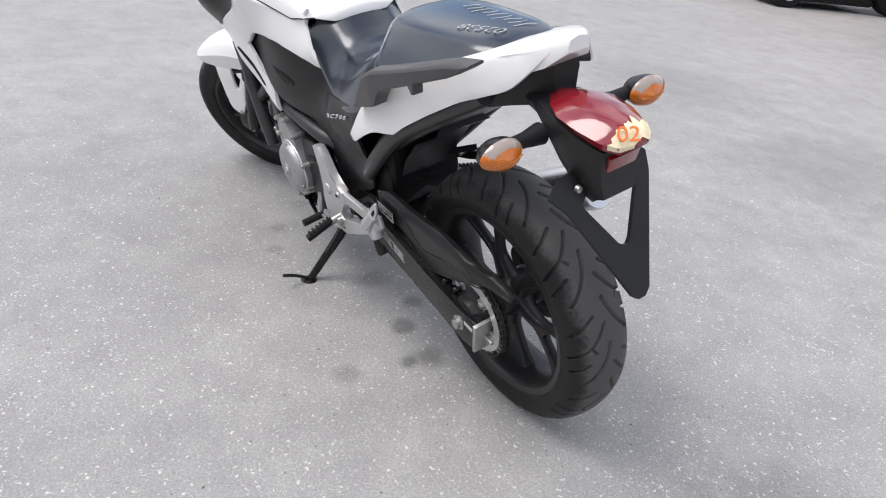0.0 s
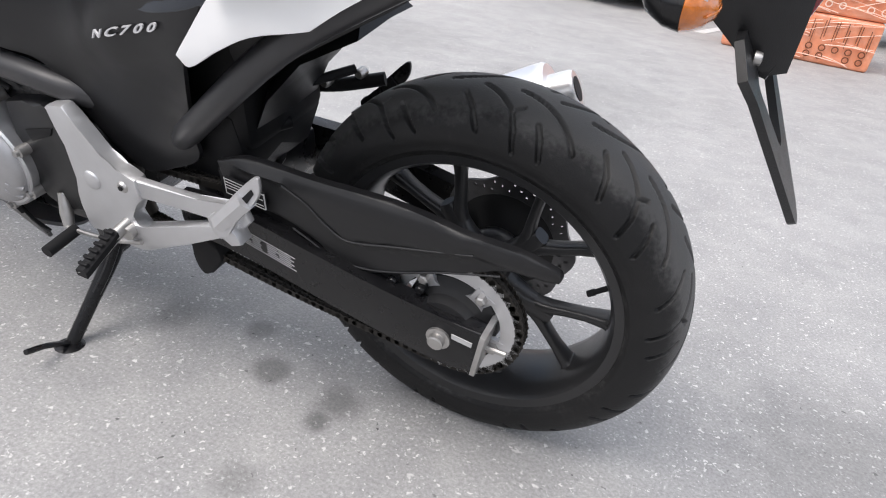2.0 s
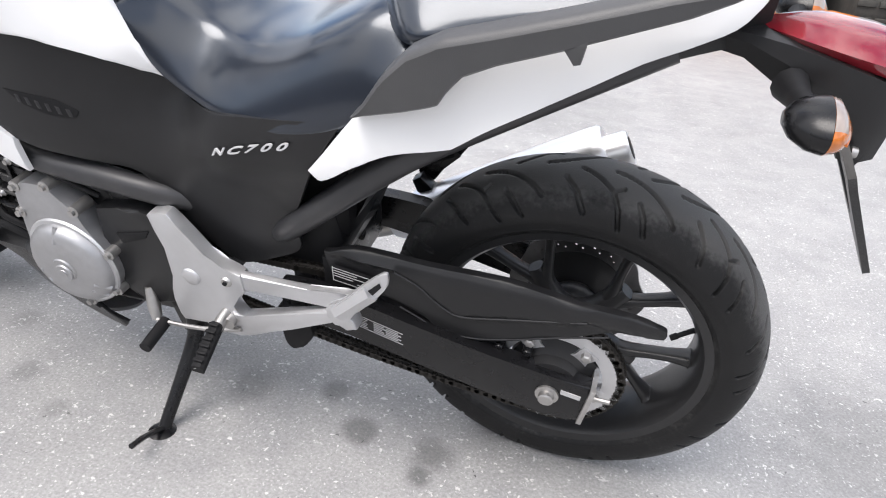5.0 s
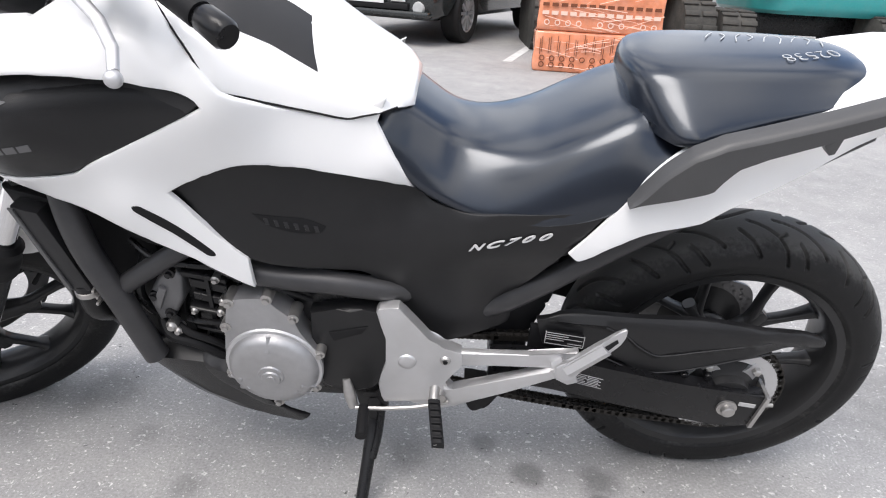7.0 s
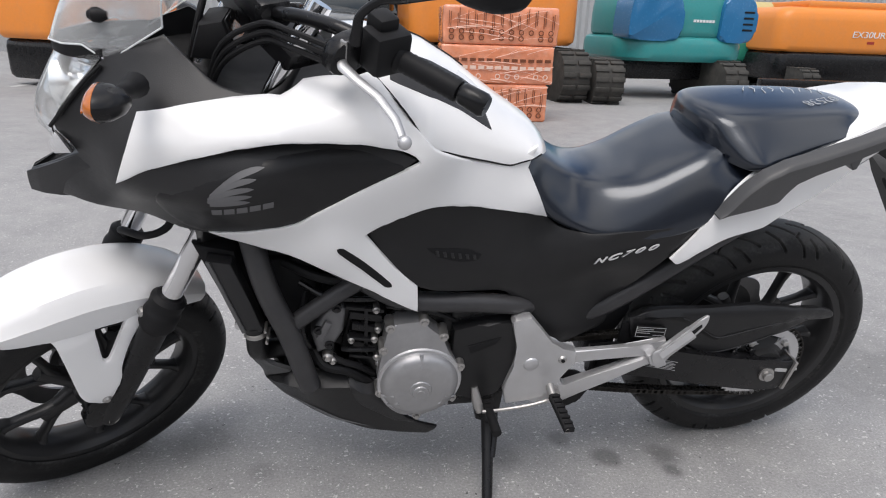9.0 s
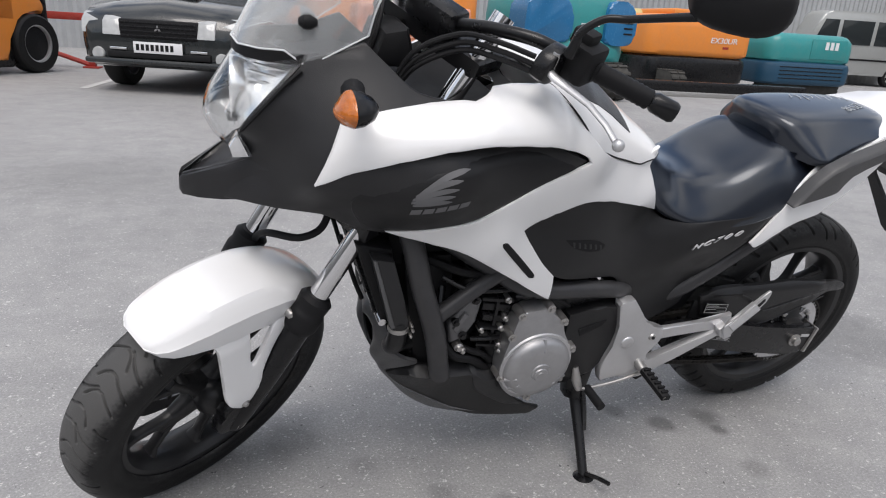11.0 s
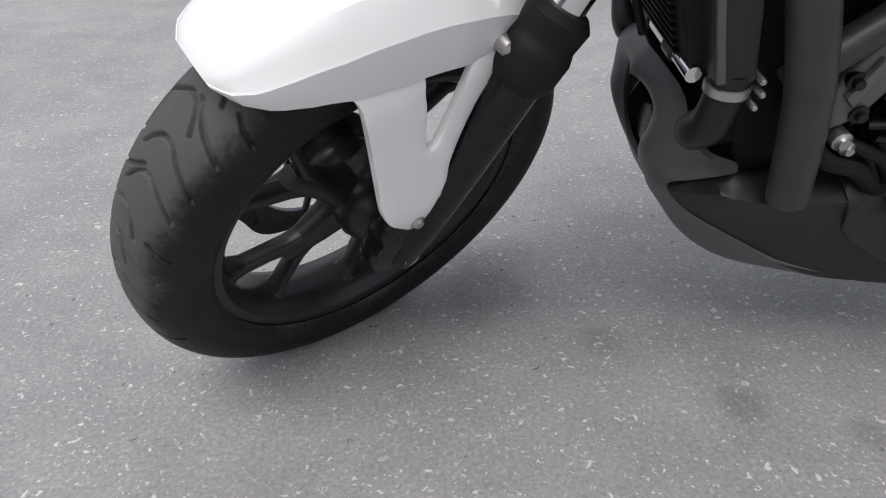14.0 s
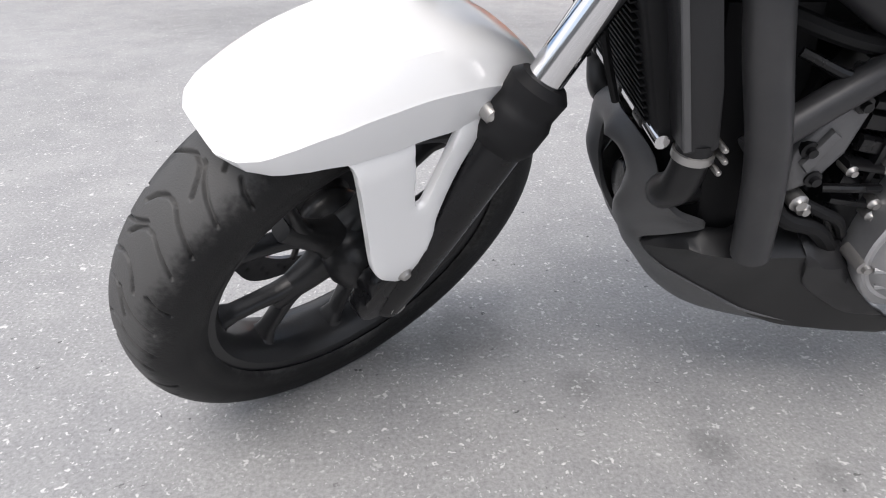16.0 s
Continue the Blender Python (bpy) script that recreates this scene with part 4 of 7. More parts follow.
outer = [(-0.118, 0.006), (-0.088, -0.020), (0.085, -0.020), (0.102, -0.006), (0.097, 0.025), (0.022, 0.194), (0.008, 0.204), (-0.008, 0.204), (-0.018, 0.196), (-0.092, 0.036)]
inner = [(-0.060, 0.030), (-0.050, 0.022), (0.050, 0.022), (0.060, 0.030), (0.058, 0.040), (0.014, 0.108), (0.005, 0.115), (-0.005, 0.115), (-0.014, 0.108), (-0.058, 0.040)]
vo = [[bm.verts.new(on_plate(u, v, d)) for u, v in outer] for d in (0, 0.008)]
vi = [[bm.verts.new(on_plate(u, v, d)) for u, v in inner] for d in (0, 0.008)]
for i in range(10):
    j = (i + 1) % 10
    bm.faces.new((vo[0][i], vo[0][j], vi[0][j], vi[0][i]))
    bm.faces.new((vo[1][i], vi[1][i], vi[1][j], vo[1][j]))
    bm.faces.new((vo[0][i], vo[1][i], vo[1][j], vo[0][j]))
    bm.faces.new((vi[0][i], vi[0][j], vi[1][j], vi[1][i]))
plate = part("plate_bracket", bm, PLASTIC, bike, "empty black number plate bracket", SIDEWAYS)
for u in (-0.062, 0.062):
    bm = bmesh.new()
    c = on_plate(u, 0.006, 0.011)
    lathe(bm, [(0.001, 0.005), (0.006, 0.004), (0.007, 0.0), (0.007, -0.003)], 14, c, "x", caps=True)
    part("plate_bolt", bm, STEEL, plate)
bm = bmesh.new()
prism(bm, [(0.235, 0.80), (0.30, 0.775), (0.285, 0.73), (0.262, 0.735)], -0.045, 0.045, 0.004)
part("bracket_arm", bm, PLASTIC, plate)


def indicator(parent, m, s, pale=True):
    """A leaf-shaped lamp: dark shell, amber lens with a ridge. s: side on which the stalk sits."""
    def leaf(x, k, dz=0.0):
        out = []
        for t in np.linspace(0, 2 * math.pi, 24, endpoint=False):
            c, q = math.cos(t), math.sin(t)
            out.append((x, k * 0.041 * c * (1.12 if c * s < 0 else 0.9), k * 0.0265 * math.copysign(abs(q) ** 1.15, q) * (1.05 if q < 0 else 0.95) + dz))
        return out
    bm = bmesh.new()
    body = part("indicator", ring_skin(bm, [leaf(-0.036, 0.25), leaf(-0.028, 0.62), (leaf(-0.012, 0.92)), leaf(0.002, 1.0)]), BLACK, parent, "black leaf-shaped indicator", m)
    bm = bmesh.new()
    lens_ob = part("amber_lens", ring_skin(bm, [leaf(0.0025, 1.0), leaf(0.010, 0.93), leaf(0.018, 0.70, -0.003), leaf(0.026, 0.30, -0.006), leaf(0.028, 0.06, -0.007)]), AMBER, body, "amber ribbed lens", angle=70)
    lens_ob.data.materials.append(LENSTOP)
    for poly in lens_ob.data.polygons:
        if pale and poly.center.z > 0.010:
            poly.material_index = 1
    bm = bmesh.new()
    tube(bm, [(0.020, -s * 0.030, -0.006), (0.0275, 0, -0.006), (0.020, s * 0.026, -0.004)], 0.0013, 6, 4)
    part("lens_ridge", bm, AMBER, body)
    bm = bmesh.new()
    tube(bm, [(-0.012, s * 0.030, 0), (-0.016, s * 0.060, -0.004), (-0.020, s * 0.095, -0.006)], [0.012, 0.014, 0.020], 12)
    part("stalk", bm, DEEP, body, "rubber stalk")
    return body


indicator(bike, pose(0.200, -0.178, 0.832, 0, 0, 0), 1)
indicator(bike, pose(0.208, 0.128, 0.848, 0, 0, 0), -1)
indicator(bike, pose(-1.342, -0.280, 1.003, 0, 0, 180), -1, False)
indicator(bike, pose(-1.342, 0.280, 1.003, 0, 0, 180), 1, False)

# ---- frame ----
for s in (-1, 1):
    bm = bmesh.new()
    tube(bm, [(-1.215, s * 0.06, 0.80), (-1.182, s * 0.15, 0.70), (-1.158, s * 0.178, 0.605), (-1.120, s * 0.184, 0.495), (-1.088, s * 0.180, 0.362)], 0.0225, 16)
    part("down_tube", bm, FRAME, bike, "dark grey steel frame tube")
    bm = bmesh.new()
    tube(bm, [(-1.140, s * 0.176, 0.502), (-1.085, s * 0.170, 0.542), (-1.02, s * 0.165, 0.588), (-0.96, s * 0.16, 0.625)], 0.0175, 14)
    part("brace_tube", bm, FRAME, bike)
    bm = bmesh.new()
    tube(bm, [(-1.20, s * 0.10, 0.74), (-1.0, s * 0.15, 0.62), (-0.90, s * 0.165, 0.566), (-0.74, s * 0.165, 0.551), (-0.66, s * 0.150, 0.532), (-0.60, s * 0.110, 0.50), (-0.56, s * 0.09, 0.46)], 0.021, 14)
    part("side_tube", bm, FRAME, bike)
    bm = bmesh.new()
    tube(bm, [(-0.52, s * 0.085, 0.440), (-0.445, s * 0.126, 0.508), (-0.25, s * 0.145, 0.680), (-0.12, s * 0.135, 0.765), (0.05, s * 0.10, 0.86)], 0.021, 14)
    part("seat_rail_tube", bm, FRAME, bike)
bm = bmesh.new()
box(bm, -0.62, -0.36, -0.10, 0.10, 0.47, 0.74, 0.02)
part("battery_box", bm, DEEP, bike, "black box behind the engine")
bm = bmesh.new()
box(bm, -1.22, -0.66, -0.11, 0.11, 0.60, 0.86, 0.03)
part("airbox", bm, DEEP, bike, "black inner bodywork")
bm = bmesh.new()
rings = []
for x, z, hw in ((-0.40, 0.42, 0.07), (-0.375, 0.50, 0.08), (-0.335, 0.58, 0.08), (-0.27, 0.65, 0.08), (-0.18, 0.70, 0.075)):
    rings.append([(x, -hw, z - 0.02), (x - 0.008, -hw * 0.7, z), (x - 0.010, 0, z + 0.008), (x - 0.008, hw * 0.7, z), (x, hw, z - 0.02), (x + 0.006, 0, z - 0.012)])
part("inner_fender", ring_skin(bm, rings), PLASTIC, bike, "black inner mudguard ahead of the tyre")
bm = bmesh.new()
tube(bm, [(-0.43 + 0.036 * math.cos(a), 0.036 * math.sin(a), 0.40 + a * 0.0042) for a in np.linspace(0, 12 * math.pi, 110)], 0.006, 8, 1)
part("shock_spring", bm, BLACK, bike, "coil spring of the rear shock")

# ---- engine ----
bm = bmesh.new()
prism(bm, [(-1.02, 0.34), (-0.98, 0.46), (-0.90, 0.55), (-0.72, 0.53), (-0.62, 0.47), (-0.60, 0.34), (-0.68, 0.25), (-0.90, 0.24)], -0.15, 0.15, 0.015)
engine = part("crankcase", bm, BLACK, bike, "black painted crankcase")
bm = bmesh.new()
prism(bm, [(-1.00, 0.40), (-0.93, 0.54), (-1.04, 0.60), (-1.11, 0.47)], -0.125, 0.125, 0.012)
cyl = part("cylinder_block", bm, BLACK, engine, "black cylinder block with fins and bolts")
for k in range(5):
    bm = bmesh.new()
    u = k / 4
    x, z = -0.985 - 0.085 * u, 0.455 + 0.048 * u
    prism(bm, [(x - 0.010, z - 0.05), (x + 0.012, z + 0.06), (x + 0.006, z + 0.064), (x - 0.016, z - 0.046)], -0.136, 0.136, 0.001)
    part("fin", bm, DEEP, cyl)
bm = bmesh.new()
prism(bm, [(-1.083, 0.490), (-1.053, 0.541), (-1.026, 0.561), (-1.012, 0.545), (-1.018, 0.490), (-1.040, 0.450), (-1.071, 0.436)], -0.168, -0.11, 0.009, 3)
head = part("valve_cover", bm, HEAD, engine, "grey cast valve cover")
bm = bmesh.new()
prism(bm, [(-1.060, 0.470), (-1.040, 0.516), (-1.052, 0.524), (-1.072, 0.482)], -0.176, -0.16, 0.004)
part("cover_boss", bm, HEAD, head)
for x, z in ((-1.030, 0.551), (-1.066, 0.498), (-1.046, 0.460)):
    bm = bmesh.new()
    lathe(bm, [(0.001, -0.178), (0.0055, -0.178), (0.006, -0.172), (0.010, -0.171), (0.010, -0.16)], 10, (x, 0, z), caps=True)
    part("engine_bolt", bm, BLACK, head)
# stepped side of the cylinder block: flanges, coil covers and pipes
for x0, x1, z0, z1, y in ((-1.012, -0.936, 0.536, 0.549, 0.166), (-1.004, -0.940, 0.507, 0.529, 0.158), (-1.000, -0.945, 0.480, 0.500, 0.160), (-1.008, -0.942, 0.462, 0.472, 0.168), (-0.998, -0.950, 0.432, 0.455, 0.156), (-1.006, -0.946, 0.412, 0.424, 0.164), (-0.975, -0.968, 0.425, 0.545, 0.163)):
    bm = bmesh.new()
    rings = [[(x, -0.10, z0 + d), (x, -y + 0.004, z0 + d), (x, -y, z0 + d + 0.003), (x, -y, z1 + d - 0.003), (x, -y + 0.004, z1 + d), (x, -0.10, z1 + d)] for x, d in ((x0, 0.006), (x1, -0.006))]
    part("block_rib", ring_skin(bm, rings), BLACK, cyl)
for pts, r, mat in (([(-1.10, -0.14, 0.595), (-1.05, -0.165, 0.578), (-0.98, -0.162, 0.566), (-0.93, -0.15, 0.560)], 0.006, BLACK), ([(-1.05, -0.155, 0.425), (-1.02, -0.170, 0.415), (-0.985, -0.165, 0.395), (-0.955, -0.15, 0.36)], 0.007, DEEP),
                    ([(-1.085, -0.13, 0.44), (-1.06, -0.165, 0.405), (-1.01, -0.165, 0.385), (-0.96, -0.15, 0.335)], 0.011, DEEP), ([(-1.02, -0.160, 0.44), (-0.995, -0.172, 0.447), (-0.955, -0.165, 0.440)], 0.0055, BLACK),
                    ([(-0.91, -0.15, 0.56), (-0.87, -0.178, 0.552), (-0.83, -0.175, 0.535), (-0.79, -0.16, 0.505)], 0.005, DEEP), ([(-0.93, -0.16, 0.545), (-0.90, -0.180, 0.556), (-0.86, -0.172, 0.565), (-0.80, -0.16, 0.555)], 0.0045, BLACK),
                    ([(-1.09, -0.12, 0.56), (-1.10, -0.155, 0.50), (-1.09, -0.15, 0.45), (-1.06, -0.13, 0.41)], 0.009, BLACK), ([(-1.13, -0.12, 0.63), (-1.06, -0.15, 0.612), (-0.99, -0.15, 0.60)], 0.010, DEEP)):
    bm = bmesh.new()
    tube(bm, pts, r, 9, 4)
    part("hose", bm, mat, engine)
for x, y, z, r in ((-1.050, 0.172, 0.428, 0.008), (-1.040, 0.172, 0.418, 0.006), (-0.955, 0.168, 0.467, 0.0055), (-0.950, 0.166, 0.418, 0.0055), (-0.952, 0.170, 0.543, 0.0055), (-1.002, 0.168, 0.467, 0.005), (-0.948, 0.168, 0.492, 0.005), (-0.945, 0.166, 0.400, 0.0055)):
    bm = bmesh.new()
    lathe(bm, [(0.001, -y - 0.006), (r * 0.8, -y - 0.006), (r, -y - 0.002), (r * 1.4, -y), (r * 1.4, -y + 0.02)], 10, (x, 0, z), caps=True)
    part("engine_bolt", bm, STEEL, engine)
# alternator cover
bm = bmesh.new()
lid_line = glide([(-0.938, 0.462), (-0.927, 0.514), (-0.903, 0.526), (-0.858, 0.530, True), (-0.845, 0.512), (-0.816, 0.486, True), (-0.806, 0.455), (-0.788, 0.424), (-0.776, 0.388), (-0.778, 0.348), (-0.816, 0.290), (-0.863, 0.272), (-0.905, 0.280), (-0.940, 0.322), (-0.949, 0.382)], 3, True)
prism(bm, lid_line, -0.195, -0.15, 0.005)
alt = part("alternator_cover", bm, CASE, bike, "silver alternator cover")
bm = bmesh.new()
lathe(bm, [(0.002, -0.2235), (0.022, -0.2235), (0.024, -0.221), (0.055, -0.2205), (0.070, -0.217), (0.079, -0.209), (0.083, -0.198), (0.083, -0.19)], 64, (-0.861, 0, 0.371), caps=True)
part("cover_dome", bm, CASE, alt, "domed silver disc")
bm = bmesh.new()
lathe(bm, [(0.002, -0.2275), (0.008, -0.2275), (0.0085, -0.2262), (0.016, -0.2262), (0.018, -0.2235), (0.018, -0.222)], 32, (-0.861, 0, 0.366), caps=True)
part("cover_plug", bm, CASE, alt, "round plug")
for a in (90, 196, 336, 218, 318):
    bm = bmesh.new()
    c, s_ = math.cos(radians(a)), math.sin(radians(a))
    tube(bm, [(-0.861 + 0.056 * c, -0.2190, 0.371 + 0.056 * s_), (-0.861 + 0.082 * c, -0.2060, 0.371 + 0.082 * s_)], 0.0042, 8, 1)
    part("cover_rib", bm, CASE, alt)
for x, z in ((-0.938, 0.460), (-0.925, 0.516), (-0.858, 0.530), (-0.816, 0.490), (-0.776, 0.408), (-0.788, 0.322), (-0.863, 0.274), (-0.944, 0.345)):
    bm = bmesh.new()
    lathe(bm, [(0.002, -0.204), (0.0055, -0.204), (0.006, -0.198), (0.010, -0.197), (0.0105, -0.16)], 14, (x, 0, z), caps=True)
    part("cover_bolt", bm, STEEL, alt)
bm = bmesh.new()
lathe(bm, [(0.080, -0.199), (0.088, -0.199), (0.090, -0.195)], 48, (-0.861, 0, 0.372))
part("cover_ring", bm, ALLOY, alt)
# sprocket cover
bm = bmesh.new()
prism(bm, glide([(-0.792, 0.490, True), (-0.72, 0.506), (-0.655, 0.500, True), (-0.655, 0.40), (-0.675, 0.318), (-0.70, 0.300), (-0.770, 0.302), (-0.790, 0.33)], 3, True), -0.178, -0.12, 0.008)
spc = part("sprocket_cover", bm, PLASTIC, bike, "black plastic sprocket cover")
# raised black slab in place of a recess's shade
bm = bmesh.new()
prism(bm, [(-0.760, 0.448), (-0.690, 0.468), (-0.700, 0.452), (-0.752, 0.428)], -0.1805, -0.175, 0.001)
part("cover_recess_shade", bm, DEEP, spc)

# ---- foot peg bracket, pegs, levers ----
bm = bmesh.new()
plate_l = glide([(-0.673, 0.512, True), (-0.667, 0.519, True), (-0.634, 0.525, True), (-0.60, 0.482), (-0.569, 0.446), (-0.522, 0.428, True), (-0.520, 0.392, True), (-0.552, 0.354), (-0.533, 0.332, True), (-0.530, 0.287, True), (-0.578, 0.278), (-0.612, 0.298), (-0.662, 0.285, True), (-0.672, 0.333), (-0.653, 0.422)], 3, True)
prism(bm, plate_l, -0.190, -0.165, 0.004)
prism(bm, [(-0.53, 0.428), (-0.403, 0.432), (-0.341, 0.439), (-0.318, 0.450), (-0.307, 0.421), (-0.323, 0.402), (-0.363, 0.405), (-0.45, 0.401), (-0.528, 0.392)], -0.186, -0.172, 0.004)
prism(bm, [(-0.552, 0.345), (-0.533, 0.331), (-0.363, 0.405), (-0.323, 0.402), (-0.325, 0.391), (-0.356, 0.388), (-0.44, 0.336), (-0.53, 0.287), (-0.555, 0.296)], -0.192, -0.172, 0.005)
bracket = part("peg_bracket", bm, ALLOY, bike, "satin alloy foot peg bracket")
for x, z, r in ((-0.619, 0.400, 0.0165), (-0.550, 0.409, 0.0095)):
    bm = bmesh.new()
    lathe(bm, [(0.002, -0.1945), (r * 0.8, -0.1945), (r, -0.192), (r + 0.002, -0.186)], 24, (x, 0, z), caps=True)
    part("bracket_plug", bm, ALLOY if r > 0.012 else STEEL, bracket)
bm = bmesh.new()
lathe(bm, [(0.002, -0.197), (0.004, -0.197), (0.0045, -0.1945)], 6, (-0.550, 0, 0.409), caps=True)
part("socket", bm, DEEP, bracket)
for s in (-1, 1):
    bm = bmesh.new()
    loop = glide([(-0.358, 0.432), (-0.330, 0.455), (-0.300, 0.490), (-0.262, 0.529), (-0.253, 0.530), (-0.254, 0.508), (-0.272, 0.480), (-0.305, 0.442), (-0.325, 0.412), (-0.345, 0.400)], 3, True)
    hole = [(-0.318, 0.452), (-0.292, 0.483), (-0.266, 0.511), (-0.263, 0.504), (-0.285, 0.474), (-0.310, 0.445)]
    prism(bm, loop, s * 0.214, s * 0.207, 0.002)
    pil = part("pillion_peg", bm, ALLOY if s < 0 else BLACK, bike, "folded pillion foot peg with a slotted plate")
    # plate is uncut: a proud black slab paints the dark window
    bm = bmesh.new()
    prism(bm, hole, s * 0.2155, s * 0.2130, 0.0005)
    part("peg_window_shade", bm, DEEP, pil)
    bm = bmesh.new()
    rings = [[(-0.338 + 0.058 * u + dx, s * (0.214 + dy), 0.428 + 0.060 * u + dz) for dx, dz, dy in ((-0.009, 0.009, -0.012), (-0.009, 0.009, 0.004), (0, 0, 0.010), (0.009, -0.009, 0.004), (0.009, -0.009, -0.012))] for u in np.linspace(0, 1, 5)]
    bar_ = part("peg_bar", ring_skin(bm, rings), ALLOY if s < 0 else BLACK, pil, "faceted alloy bar")
    bm = bmesh.new()
    prism(bm, [(-0.362, 0.420), (-0.345, 0.432), (-0.318, 0.408), (-0.312, 0.392), (-0.330, 0.384), (-0.352, 0.396)], s * 0.206, s * 0.178, 0.003)
    part("peg_hinge", bm, ALLOY if s < 0 else BLACK, pil)
    bm = bmesh.new()
    tube(bm, [(-0.566, s * 0.185, 0.334), (-0.566, s * 0.215, 0.328), (-0.554, s * 0.300, 0.308)], [0.010, 0.011, 0.009], 10, 2)
    peg = part("foot_peg", bm, STEEL, bike, "steel rider foot peg with rubber top")
    bm = bmesh.new()
    rings = [[(-0.566 + dx + 0.013 * u, s * (0.220 + 0.082 * u), 0.333 - 0.018 * u + dz) for dx, dz in ((-0.011, -0.008), (-0.011, 0.003), (-0.006, 0.007), (0.006, 0.007), (0.011, 0.003), (0.011, -0.008))] for u in np.linspace(0, 1, 7)]
    part("peg_rubber", ring_skin(bm, rings), DEEP, peg, "ribbed black rubber")
    for k in range(6):
        bm = bmesh.new()
        u = 0.08 + k * 0.16
        box(bm, -0.575 + 0.013 * u, -0.557 + 0.013 * u, s * (0.222 + 0.080 * u) - 0.003, s * (0.222 + 0.080 * u) + 0.003, 0.339 - 0.018 * u, 0.3445 - 0.018 * u, 0.001)
        part("rubber_rib", bm, DEEP, peg)
bm = bmesh.new()
tube(bm, [(-0.540, -0.195, 0.305), (-0.60, -0.200, 0.290), (-0.66, -0.200, 0.280), (-0.716, -0.200, 0.276)], 0.0042, 8, 3)
shift = part("shift_lever", bm, STEEL, bike, "alloy gear shift lever")
bm = bmesh.new()
tube(bm, [(-0.700, -0.196, 0.275), (-0.696, -0.262, 0.272)], 0.011, 10, 1)
part("toe_rubber", bm, DEEP, shift, "black toe rubber")
bm = bmesh.new()
tube(bm, [(-0.735, -0.175, 0.33), (-0.728, -0.185, 0.295), (-0.720, -0.195, 0.272)], [0.008, 0.012, 0.009], 10, 2)
part("shift_joint", bm, STEEL, shift, "shift rod joint with white mark")
bm = bmesh.new()
tube(bm, [(-0.562, -0.16, 0.325), (-0.558, -0.205, 0.322)], 0.013, 12, 1)
part("peg_pivot", bm, STEEL, bracket)

# ---- side stand ----
bm = bmesh.new()
tube(bm, [(-0.690, -0.135, 0.245), (-0.687, -0.153, 0.199), (-0.694, -0.22, 0.13), (-0.702, -0.288, 0.062)], [0.018, 0.016, 0.013, 0.012], 12)
stand = part("side_stand", bm, BLACK, bike, "black steel side stand, down")
FOOT = pose(0, 0, 0, -LEAN, 0, 0)
bm = bmesh.new()
lathe(bm, [(0.001, 0.0), (0.026, 0.0), (0.028, 0.004), (0.026, 0.009), (0.012, 0.016)], 20, (0, 0, 0), "z", caps=True)
part("stand_foot", bm, BLACK, stand, "round foot plate", Matrix.Translation((-0.703, -0.2905, 0.0555)) @ FOOT)
bm = bmesh.new()
tube(bm, [(-0.700, -0.285, 0.070), (-0.697, -0.33, 0.105), (-0.693, -0.365, 0.125)], 0.0055, 8, 3)
part("stand_tab", bm, BLACK, stand)
bm = bmesh.new()
tube(bm, [(-0.672, -0.150, 0.225), (-0.676, -0.185, 0.180), (-0.684, -0.215, 0.145)], 0.008, 8, 3)
part("stand_spring", bm, BLACK, stand, "return spring")
bm = bmesh.new()
prism(bm, [(-0.735, 0.31), (-0.655, 0.32), (-0.660, 0.22), (-0.685, 0.185), (-0.715, 0.20)], -0.150, -0.115, 0.006)
part("stand_bracket", bm, BLACK, stand)

